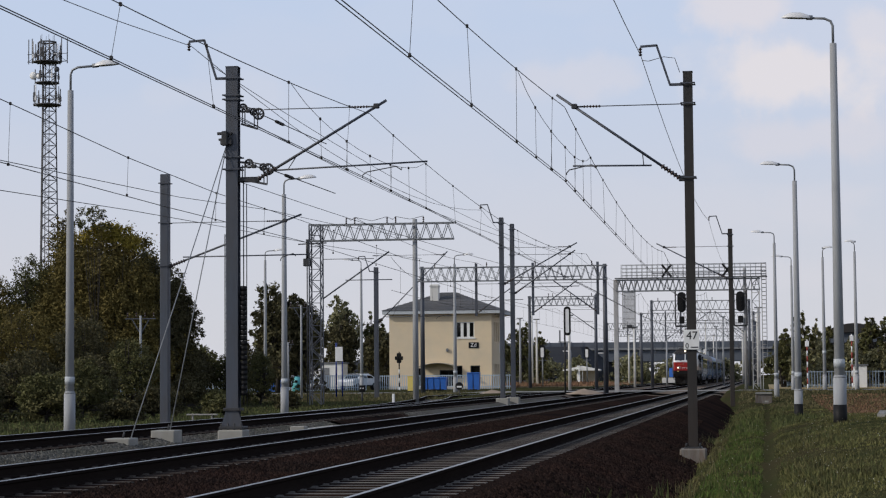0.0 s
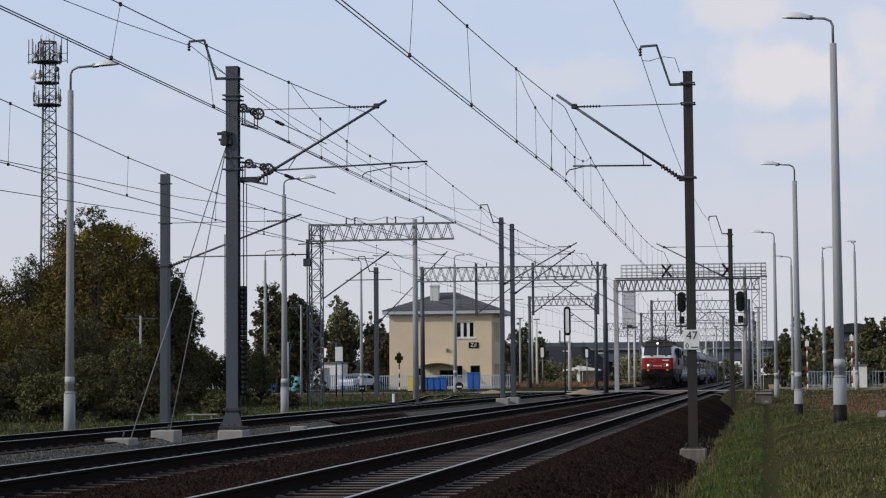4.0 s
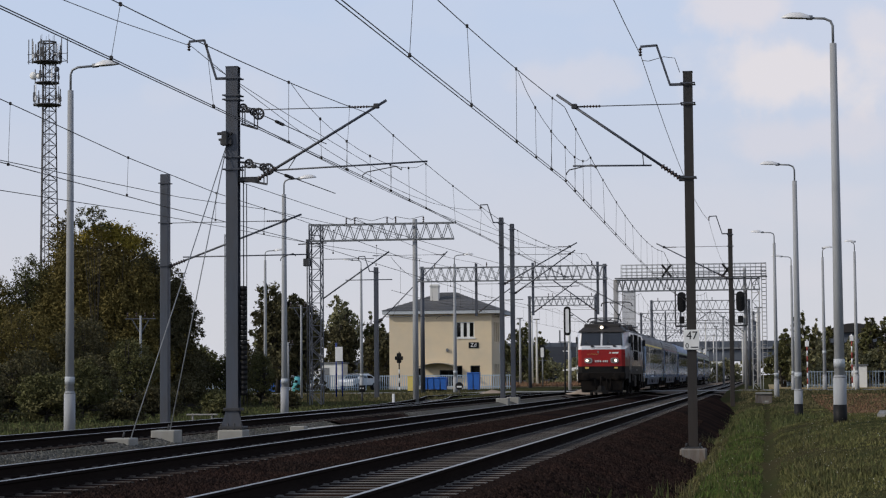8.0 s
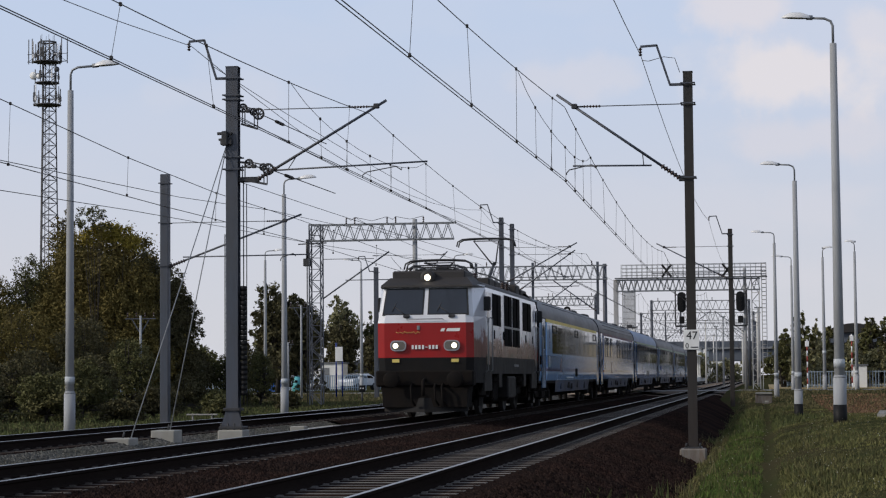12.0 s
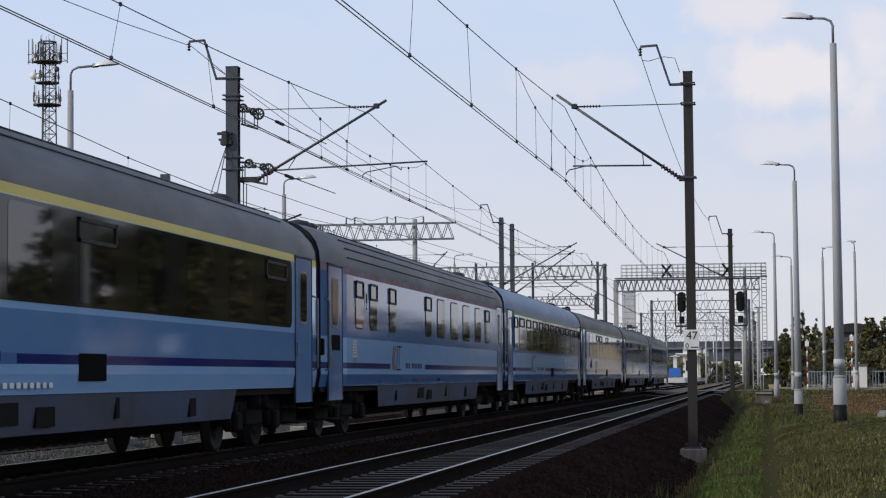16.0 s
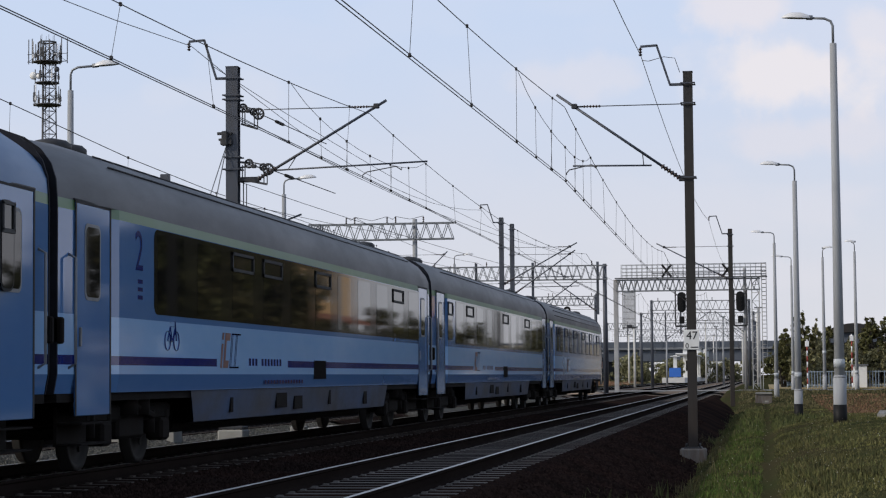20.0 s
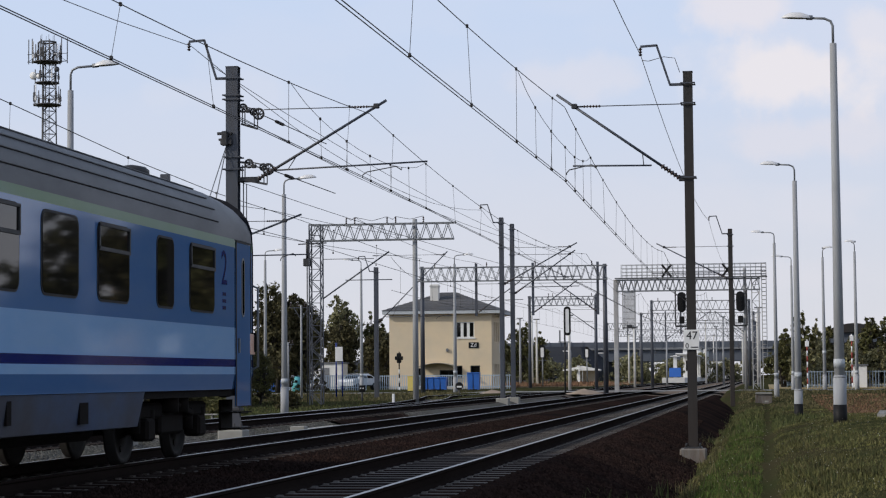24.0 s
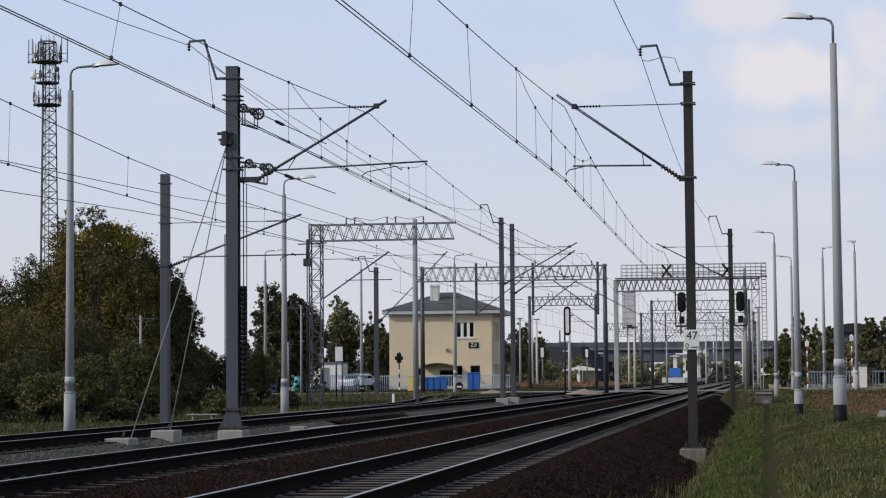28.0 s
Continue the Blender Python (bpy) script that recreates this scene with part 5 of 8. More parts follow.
def far_mast(x, y, z0, z1, s, reach, zr, zt, bracket=True, w=.115, label="slim grey steel overhead-line mast with a bracket over the track", foot=True, mat=None):
    m = thing("catenary_mast", pose(x, y, 0), label, "mast", "overhead line masts")
    if foot:
        foundation(m, .32, z0 - .5, z0)
    part("column", Geo().cbox(-w, w, -w, w, z0, z1, .02), mat or M_MAST, m)
    if reach:
        cantilever(m, (s * .2, zr), (s * reach, zt), (s * .6, zr + .28), (s * (reach + .2), zr + .3), zt - .2, ((s * (reach - .2), zr + .3), (s * (reach - .7), zr + .1)))
    if bracket:
        feeder_bracket(m, z1 - .25, -1)
    bands(m, (z1 - .3, zr, zt - .2), w)
    return m


far_mast(-13.2, 104.5, .02, 9.2, 1, 3.85, 5.85, 7.85)
far_mast(-13.2, 109.0, .02, 9.2, 1, 3.35, 5.55, 7.75, False)
far_mast(-1.72, 108.0, -.52, 8.65, -1, 3.8, 6.1, 7.95, foot=False, mat=M_MASTBROWN)
far_mast(-19.3, 65.3, -.35, 7.8, 1, 4.55, 4.8, 6.4, False, .14, "plain grey steel mast that holds the outer track's wire")
far_mast(-23.3, 123.6, -.3, 7.8, 1, 4.4, 4.5, 8.7, True, .13)


def lattice_beam(parent, x0, x1, z0, z1, depth, bays, mat, t=.05, name="beam"):
    g = Geo()
    for y in (-depth, depth):
        for z in (z0, z1):
            g.bar((x0, y, z), (x1, y, z), t, t)
        for k in range(bays):
            a, b = x0 + (x1 - x0) * k / bays, x0 + (x1 - x0) * (k + 1) / bays
            mid = (a + b) / 2
            g.bar((a, y, z0), (mid, y, z1), t * .6, t * .6)
            g.bar((mid, y, z1), (b, y, z0), t * .6, t * .6)
    for k in range(bays + 1):
        a = x0 + (x1 - x0) * k / bays
        for z in (z0, z1):
            g.bar((a, -depth, z), (a, depth, z), t * .6, t * .6)
    return part(name, g, mat, parent)


def lattice_leg(parent, x, z0, z1, w, bays, mat, t=.05):
    g = Geo()
    for sx in (-w, w):
        for sy in (-w, w):
            g.bar((x + sx, sy, z0), (x + sx, sy, z1), t, t)
    for k in range(bays):
        a, b = z0 + (z1 - z0) * k / bays, z0 + (z1 - z0) * (k + 1) / bays
        s = 1 if k % 2 else -1
        for sy in (-w, w):
            g.bar((x - s * w, sy, a), (x + s * w, sy, b), t * .6, t * .6, (0, 1, 0))
        for sx in (-w, w):
            g.bar((x + sx, -s * w, a), (x + sx, s * w, b), t * .6, t * .6)
        g.bar((x - w, -w, b), (x + w, -w, b), t * .6, t * .6)
    return part("lattice_leg", g, mat, parent)


def post_insulators(parent, xs, z, wire=True):
    for x in xs:
        insulator(parent, (x, 0, z), (x, 0, z + .32), .06, 3)


# lattice portal over the siding
p = thing("lattice_portal", pose(0, 105, 0), "lattice steel overhead-line portal with a braced leg", "gantry", "overhead line portals")
lattice_leg(p, -22.95, -.25, 9.05, .30, 16, M_MAST, .06)
lattice_beam(p, -23.2, -15.75, 8.2, 9.02, .3, 13, M_GALV, .06)
part("post", Geo().tube((-17.75, 0, -.2), (-17.75, 0, 9.25), .16, .12, n=12), M_POLE, p)
post_insulators(p, (-21.35, -20.9, -19.2, -18.75, -17.3), 9.05)
part("jumper", Geo().path([(-21.35, 0, 9.4), (-21.1, 0, 9.25), (-20.9, 0, 9.4), (-20, 0, 9.2), (-19.2, 0, 9.4), (-18.9, 0, 9.25), (-18.75, 0, 9.4), (-18, 0, 9.25), (-17.3, 0, 9.4)], .014, 5), M_WIRE, p)
foundation(p, .1, -.3, -.2)
arm = part("side_bracket", Geo().bar((-23.9, 0, 8.05), (-22.4, 0, 8.1), .05, .06).tube((-23.4, 0, 7.3), (-23.4, 0, 8.3), .09, n=8), M_DARK, p)
part("switch_box", Geo().cbox(-23.6, -23.2, -.2, .2, 6.9, 7.3, .03), M_DARK, p)
part("strut", Geo().tube((-22.6, 0, 5.2), (-19.1, 0, 7.6), .04, n=6), M_MAST, p)
part("tie", Geo().tube((-22.6, 0, 7.25), (-19.9, 0, 7.25), .018, n=6), M_DARK, p)
part("registration_arm", Geo().tube((-21.4, 0, 6.15), (-18.95, 0, 6.15), .025, n=6), M_MAST, p)
part("drop_pipe", Geo().tube((-23.35, -.35, -.2), (-23.35, -.35, 7), .03, n=6), M_DARK, p)


def portal(y, x0, x1, z0, z1, bays, hangers, label):
    p = thing("lattice_portal", pose(0, y, 0), label, "gantry", "overhead line portals")
    lattice_beam(p, x0, x1, z0, z1, .3, bays, M_GALV, .06)
    for x in (x0 + .15, x1 - .15):
        part("post", Geo().tube((x, 0, -.2), (x, 0, z1 + .1), .17, .13, n=10), M_MAST, p)
    for x, s in hangers:
        hp = part("drop_post", Geo().cbox(x - .08, x + .08, -.08, .08, 5.1, z1 + .25, .01), M_MAST, p)
        part("strut", Geo().tube((x, 0, 5.25), (x + s * 2.9, 0, 7.35), .035, n=6), M_MAST, hp)
        part("tie", Geo().tube((x, 0, 7.2), (x + s * 2.6, 0, 7.2), .016, n=5), M_DARK, hp)
        part("registration_arm", Geo().tube((x + s * .3, 0, 6.1), (x + s * 3.1, 0, 6.15), .022, n=6), M_MAST, hp)
        insulator(hp, (x + s * .1, 0, 5.32), (x + s * .6, 0, 5.68), .07, 4)
    post_insulators(p, [x0 + (x1 - x0) * f for f in (.08, .3, .36, .62, .92)], z1)
    return p


portal(135, -22.5, -10.14, 7.4, 8.3, 22, ((-18.75, 1), (-15.0, 1), (-10.75, -1)), "long lattice steel portal with drop posts over the tracks")
portal(190, -21.6, -15.2, 7.6, 8.4, 12, ((-15.3, -1),), "lattice steel portal over the side tracks")
for y, a, b in ((205, -11.2, -1.4), (245, -14.6, -1.2), (290, -22, -1.2), (340, -24, -1.0), (400, -24, -1.0)):
    portal(y, a, b, 7.5, 8.4, int((b - a) / .6), ((a + 3.0, 1), (b - .6, -1)), "distant lattice portal over the station tracks")

M_BRIDGEG = material("pale_galvanised_steel", (0.40, 0.41, 0.42), 0.6, 0.2, second=(0.30, 0.30, 0.30), scale=3, amount=0.6, third=(0.32, 0.27, 0.22), scale2=.6, amount2=.4)
# signal bridge with a railed walkway
p = thing("signal_bridge", pose(0, 160, 0), "grey steel signal bridge with a railed walkway, ladder and two signals", "signal gantry")
part("post", Geo().cbox(-11.52, -11.18, -.2, .2, -.2, 8.5, .03), M_BRIDGEG, p)
lattice_leg(p, -.70, -.2, 8.6, .28, 14, M_BRIDGEG, .07)
lattice_beam(p, -11.3, -.35, 7.6, 8.45, .35, 24, M_GALV, .08)
part("walkway", Geo().cbox(-11.4, .2, -.55, .55, 8.55, 8.62, .01), M_GALV, p)
for y in (-.55, .55):
    for z in (8.8, 9.05, 9.33, 9.6):
        part("guard_rail", Geo().tube((-10.9, y, z), (.15, y, z), .02, n=5), M_GALV, p)
    for k in range(29):
        x = -10.9 + k * .394
        part("rail_post", Geo().tube((x, y, 8.6), (x, y, 9.62), .018, n=5), M_GALV, p)
for x in (-7.4, -2.8):
    g = Geo()
    g.bar((x - .36, -.6, 8.62), (x + .36, -.6, 9.58), .16, .05, (0, 1, 0)).bar((x + .36, -.64, 8.62), (x - .36, -.64, 9.58), .16, .05, (0, 1, 0))
    part("cross_mark", g, M_BLACK, p)
cage = part("ladder_cage", Geo().box(-10.85, -10.77, -.34, -.2, 4.8, 8.4).box(-9.9, -9.82, -.34, -.2, 4.8, 8.4), M_BRIDGEG, p)
for k in range(15):
    x = -10.72 + k * .057
    part("cage_bar", Geo().box(x - .02, x + .02, -.29, -.25, 4.85, 7.6), M_BRIDGEG, cage)
for k in range(6):
    part("cage_hoop", Geo().box(-10.77, -9.9, -.31, -.27, 4.95 + k * .5, 5.0 + k * .5), M_BRIDGEG, cage)
part("cage_foot", Geo().box(-10.85, -9.8, -.5, .2, 4.72, 4.82).box(-10.5, -10.1, -.4, .1, 4.82, 5.0), M_DARK, p)
for x0 in (-6.3, -1.85):
    fr = Geo()
    for x in (x0 - .48, x0 + .48):
        fr.bar((x, -.3, 4.85), (x, -.3, 7.7), .10, .10)
    fr.bar((x0 - .5, -.3, 4.85), (x0 + .5, -.3, 4.85), .14, .14).bar((x0 - .5, -.3, 7.25), (x0 + .5, -.3, 7.25), .08, .08)
    sf = part("signal_frame", fr, M_DARK, p)
    part("back_board", Geo().sweep([(x0 + .33 * math.cos(a) * (1 if abs(math.cos(a)) < .99 else 1), 6.65 + (.5 if math.sin(a) > 0 else -.42) + .32 * math.sin(a)) for a in [k * math.pi / 10 for k in range(20)]], -.42, -.36), M_BLACK, sf)
    for k in range(4):
        part("signal_hood", Geo().tube((x0, -.42, 7.05 - k * .28), (x0, -.62, 7.05 - k * .28), .1, n=10), M_BLACK, sf)
    part("indicator_box", Geo().cbox(x0 - .2, x0 + .2, -.4, -.2, 5.05, 5.6, .03), M_BLACK, sf)
ld = Geo()
for y in (-.25, .25):
    ld.bar((-.22, y, 0), (-.22, y, 9.6), .06, .06)
ld.bar((.12, 0, 2.4), (.12, 0, 9.6), .05, .05)
for k in range(31):
    ld.bar((-.22, -.25, .2 + k * .31), (-.22, .25, .2 + k * .31), .03, .03)
    if k > 6:
        ld.path([(-.22, -.25, .3 + k * .31), (.0, -.28, .3 + k * .31), (.13, 0, .3 + k * .31), (.0, .28, .3 + k * .31), (-.22, .25, .3 + k * .31)], .022, 4)
part("ladder", ld, M_BRIDGEG, p)
part("side_post", Geo().tube((-1.5, 0, -.2), (-1.5, 0, 9.3), .13, n=8), M_BRIDGEG, p)

# ---- wires ----
SUPPORTS = [-12.5, 47.5, 107.0, 160.0, 205.0, 245.0, 290.0, 340.0, 400.0]


def hang(t, p, q, far=1.0):
    """One dropper with its two clips."""
    p, q = Vector(p), Vector(q)
    d = Geo().tube(p, q, .0045 * far, n=4)
    for c in (p, q):
        d.cbox(c.x - .02, c.x + .02, c.y - .03, c.y + .03, c.z - .03, c.z + .03, .006)
    part("dropper", d, M_WIRE, t)


def at_support(row, i):
    return row[min(i, len(row) - 1)]


def wire_pair(xc, offs, zc, zm, sag, twin, label, supports=SUPPORTS, droppers=True, stitch=()):
    """Contact wire, sagging messenger and droppers of one track; a stitch wire hangs under the messenger at some supports."""
    t = thing("overhead_wire", pose(0, 0, 0), label, "overhead wire", "overhead wires")
    def contact(i, u):
        return at_support(zc, i) * (1 - u) + at_support(zc, i + 1) * u
    def messenger(i, u):
        return at_support(zm, i) * (1 - u) + at_support(zm, i + 1) * u - 4 * at_support(sag, i) * u * (1 - u)
    for i in range(len(supports) - 1):
        ya, yb = supports[i], supports[i + 1]
        xa, xb = xc + offs[i % len(offs)], xc + offs[(i + 1) % len(offs)]
        far = 1.0 if yb < 120 else 1.25
        for o in ((-.035, .035) if twin else (0,)):
            part("contact_wire", Geo().path([(xa + o, ya, contact(i, 0)), ((xa + xb) / 2 + o, (ya + yb) / 2, contact(i, .5) - .03), (xb + o, yb, contact(i, 1))], .0085 * far, 5), M_WIRE, t)
        n = 20
        part("messenger_wire", Geo().path([(xa + (xb - xa) * k / n, ya + (yb - ya) * k / n, messenger(i, k / n)) for k in range(n + 1)], .009 * far, 5), M_WIRE, t)
        if droppers:
            m = int((yb - ya) / 5.4)
            for k in range(m):
                u = (k + .5) / m
                x, y = xa + (xb - xa) * u, ya + (yb - ya) * u
                sk = .5 * math.sin(k * 2.1 + i)
                w = (y + sk - ya) / (yb - ya)
                hang(t, (x, y, contact(i, u)), (x, y + sk, messenger(i, w)), far)
        if i + 1 in stitch:
            reach, low = 8.0, .62
            du = reach / (yb - ya)
            x2 = xc + offs[(i + 2) % len(offs)]
            dv = reach / (supports[i + 2] - yb)
            za, zb = messenger(i, 1 - du), messenger(i + 1, dv)
            pts = []
            for k in range(13):
                v = -1 + k / 6
                x = xb + ((xa - xb) * du * -v if v < 0 else (x2 - xb) * dv * v)
                pts.append((x, yb + v * reach, (za + zb) / 2 + (zb - za) / 2 * v - low * (1 - v * v) ** .8))
            part("stitch_wire", Geo().path(pts, .006, 5), M_WIRE, t)
            for k in (2, 4, 6, 8, 10):
                p_ = pts[k]
                hang(t, (p_[0], p_[1] + .1, contact(i, 1)), p_)
    return t


wire_pair(X1, (-.99, .15, -.45, .2, -.2, .2, -.2, .2, -.2), (5.62, 5.62, 5.70), (7.40, 7.32, 7.45), (.66, .74, 1.0), True, "twin contact wires and messenger over the near track", stitch=(1,))
wire_pair(X2, (-.25, .11, .10), (5.72, 5.72, 5.72), (7.35, 7.29, 7.42), (.86, .80, 1.0), True, "twin contact wires and messenger over the train's track", stitch=(1,))
outer = thing("overhead_wire", pose(0, 0, 0), "contact wire and messenger over the outer track", "overhead wire", "overhead wires")
OUT_M = [(-14.7, -10, 7.9), (-14.7, 20, 7.25), (-14.7, 38.4, 6.61), (-14.7, 46.6, 6.31), (-14.7, 54.5, 6.16), (-14.75, 65.3, 6.2), (-14.9, 85, 6.1), (-14.8, 105, 6.5), (-14.7, 120, 6.5), (-14.6, 135, 7.2), (-14.6, 160, 6.5), (-14.6, 190, 7.2), (-14.6, 250, 6.5), (-14.6, 340, 7.2)]
OUT_C = [(-14.7, -10, 5.35), (-14.7, 38.4, 5.37), (-14.7, 49.5, 5.40), (-14.7, 65.3, 5.52), (-14.8, 105, 5.4), (-14.6, 135, 5.6), (-14.6, 340, 5.6)]
part("messenger_wire", Geo().path(OUT_M, .010, 5), M_WIRE, outer)
part("contact_wire", Geo().path(OUT_C, .010, 5), M_WIRE, outer)
for y_, zt_ in ((33, 6.80), (38.9, 6.59), (46.6, 6.31), (54.5, 6.16), (60, 6.17), (70, 6.2), (78, 6.17), (88, 6.15), (97, 6.34), (112, 6.5), (122, 6.6)):
    hang(outer, (-14.7, y_, 5.37 if y_ < 45 else 5.42), (-14.7, y_ + .1, zt_))
wire_pair(-19.2, (.2, -.2), (5.6,), (7.3,), (.7,), False, "contact wire over the siding", [105, 123.6, 190, 290, 340])


def feeder(pts, r, label):
    t = thing("feeder_wire", pose(0, 0, 0), label, "wire", "feeder wires")
    out = []
    for (xa, ya, za, sg), (xb, yb, zb, _) in zip(pts, pts[1:]):
        for k in range(10):
            u = k / 10
            out.append((xa + (xb - xa) * u, ya + (yb - ya) * u, za + (zb - za) * u - 4 * sg * u * (1 - u)))
    out.append(pts[-1][:3])
    part("cable", Geo().path(out, r, 5), M_WIRE, t)


feeder([(-2.72, -12.5, 9.0, .7), (-2.72, 47.5, 8.45, .6), (-2.8, 108, 9.1, .5), (-2.8, 160, 9.3, 0)], .009, "return conductor along the near masts")
feeder([(-13.4, -12.5, 9.2, 1.09), (-13.4, 47.5, 9.03, 1.05), (-14.2, 104.5, 9.6, .4), (-14.5, 135, 8.6, .3), (-14.5, 190, 8.7, 0)], .009, "return conductor along the middle masts")
feeder([(-12.9, 47.5, 8.55, .5), (-10.5, 104.5, 7.4, .3), (-9.8, 160, 7.6, 0)], .008, "anchor wire between masts")
feeder([(-17, 5, 5.0, 0), (-17, 44.5, 6.08, 0), (-17, 59, 6.47, 0), (-17, 70.5, 6.98, .1), (-17.6, 105, 8.3, 0)], .010, "wire that rises to the lattice portal")
feeder([(-17, 5, 4.4, 0), (-17, 44.5, 5.40, 0), (-17, 54, 5.70, 0), (-17, 64.2, 5.95, .1), (-17.4, 105, 7.2, 0)], .010, "wire along the outer masts")
feeder([(-20.9, 105, 9.4, .4), (-18.7, 135, 8.6, .4), (-18, 190, 8.7, .4), (-18, 290, 8.8, 0)], .011, "feeder cable between portals")
feeder([(-12.2, 47.5, 7.3, .6), (-9.9, 108.5, 7.6, .4), (-9.5, 160, 7.7, 0)], .008, "tension wire between masts")
feeder([(-12.2, 47.5, 5.75, .2), (-9.6, 104.5, 5.95, 0.1), (-9.3, 160, 5.8, 0)], .008, "tension wire between masts")
part("bond", Geo().path([(-2.70, 47.5, 8.35), (-2.55, 47.5, 8.33), (-2.2, 47.5, 8.42), (-1.95, 47.5, 8.38), (-1.84, 47.5, 8.05)], .008, 5), M_WIRE, mast, at=mast.matrix_basis.inverted())


# ---- street lamps ----
def lamp(x, y, z0, s, h=9.35, r=.135, black=0.0, band=2.2, reach=.75, label="tall concrete lamp post with a single grey head"):
    e = thing("street_lamp", pose(x, y, z0), label, "street lamp", "lamps beside the line")
    g = Geo()
    g.tube((0, 0, -.4), (0, 0, h - .55), r, r * .62, n=14)
    part("post", g, M_POLE, e)
    part("post_sleeve", Geo().tube((0, 0, -.4), (0, 0, 1.0), r * 1.22, r * 1.18, n=14).tube((0, 0, 1.0), (0, 0, 1.06), r * 1.18, r * 1.0, n=14), M_POLE, e)
    if black:
        part("black_base", Geo().tube((0, 0, -.3), (0, 0, black), r * 1.26, r * 1.24, n=14), M_BLACK, e, "black tarred foot")
    part("white_band", Geo().tube((0, 0, band / 2 - .0), (0, 0, band / 2 + .2), r * 1.03, r * 1.02, n=14), M_BAND, e, "faded pale painted band")
    part("bracket", Geo().path([(0, 0, h - .6), (0, 0, h - .12), (s * .05, 0, h + .0), (s * .2, 0, h + .07), (s * reach, 0, h + .10)], .032, 8), M_GALV, e)
    hd = Geo()
    x0, x1 = s * (reach - .1), s * (reach + .62)
    ring = []
    prof = ((0, .04, .05, .0), (.12, .09, .10, -.01), (.35, .14, .15, -.02), (.7, .13, .14, -.02), (.92, .07, .07, -.01), (1, .015, .02, 0))
    n = 10
    vs, fs = [], []
    for u, wy, hz_, lo in prof:
        xx = x0 + (x1 - x0) * u
        for k in range(n):
            a = math.pi * k / (n - 1)
            vs.append((xx, wy * math.cos(a), h + .08 + u * .04 + hz_ * math.sin(a)))
    for i in range(len(prof) - 1):
        for k in range(n - 1):
            fs.append((i * n + k, i * n + k + 1, (i + 1) * n + k + 1, (i + 1) * n + k))
    hd.add(vs, fs, True)
    head = part("lamp_head", hd, M_LAMP, e)
    part("glass", Geo().add([(x0 + (x1 - x0) * u, w * e_, h + .078 + u * .04) for u, w in ((.3, .13), (.95, .06)) for e_ in (-1, 1)], [(0, 1, 3, 2)]), M_GLASS_L, head)
    part("lamp_neck", Geo().tube((s * (reach - .14), 0, h + .1), (s * (reach + .02), 0, h + .11), .06, n=8), M_GALV, head)
    return e


lamp(-18.34, 53.15, -.25, 1, 9.68, .13, 0, 2.5)
lamp(-19.56, 83.33, -.30, 1, 9.55, .14, 0, 2.4)
lamp(-33.58, 137.4, .1, 1, 9.6, .13)
lamp(-29.46, 150.3, .1, -1, 9.6, .13)
lamp(-21.7, 145.1, .05, 1, 9.6, .14, .0, 2.6)
lamp(1.76, 51.27, .02, -1, 9.73, .135, .35, 2.5, .62, "tall concrete lamp post with a black foot in the grass")
lamp(1.21, 80.79, -.52, -1, 9.63, .14, .5, 3.0, .7, "tall concrete lamp post with a black foot in the grass")
lamp(.60, 123.67, -.2, -1, 9.6, .13, 0, 2.4)
lamp(3.99, 145.5, .02, 1, 9.7, .13, 0, 5.0, .1)
lamp(5.9, 139.2, .02, -1, 9.7, .13, 0, 2.2, .05)
lamp(1.9, 150.0, .02, -1, 9.4, .12)
# ---- signal box ----
M_PLASTER = material("beige_plaster", (0.73, 0.585, 0.385), 0.9, second=(0.67, 0.54, 0.355), scale=1.5, amount=0.5, third=(0.52, 0.455, 0.35), scale2=0.25, amount2=0.5, bump=0.2, bump_scale=40)
M_PLASTERG = material("grey_beige_plaster", (0.42, 0.37, 0.29), 0.9, second=(0.37, 0.33, 0.26), scale=1.5, amount=0.5, bump=0.2)
M_SHINGLE = material("dark_roof_tiles", (0.075, 0.078, 0.085), 0.75, second=(0.05, 0.05, 0.055), scale=3, amount=0.6, third=(0.10, 0.09, 0.08), scale2=0.5, amount2=0.4, piece=0.2)
M_ROAD = material("asphalt_crossing", (0.20, 0.195, 0.185), 0.9, second=(0.14, 0.135, 0.13), scale=2, amount=0.6, third=(0.26, 0.25, 0.23), scale2=0.3, amount2=0.6, bump=0.3)
M_FENCE = material("pale_blue_fence", (0.40, 0.49, 0.58), 0.5, second=(0.30, 0.38, 0.47), scale=3, amount=0.6)
M_FENCEG = material("blue_grey_fence", (0.17, 0.22, 0.27), 0.6, second=(0.12, 0.15, 0.19), scale=3, amount=0.6)
M_BRIDGE = material("bridge_girder", (0.07, 0.085, 0.11), 0.7, second=(0.05, 0.06, 0.08), scale=0.6, amount=0.6, third=(0.10, 0.11, 0.13), scale2=0.1, amount2=0.5)
M_PIER = material("pale_concrete", (0.62, 0.61, 0.58), 0.85, second=(0.5, 0.49, 0.46), scale=0.8, amount=0.5)
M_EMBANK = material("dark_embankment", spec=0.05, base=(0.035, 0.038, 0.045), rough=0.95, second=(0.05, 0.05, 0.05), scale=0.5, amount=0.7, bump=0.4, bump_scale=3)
# sunlight put into the bank's colour, so far coaches mirror something pale
M_LITBANK = material("sunlit_embankment_grass", spec=0.0, base=(0.28, 0.24, 0.175), rough=0.95, second=(0.19, 0.175, 0.125), scale=0.5, amount=0.7, third=(0.32, 0.265, 0.205), scale2=.08, amount2=.6, bump=0.4, bump_scale=3)
M_SIGNW = material("sign_white", (0.8, 0.8, 0.8), 0.5)
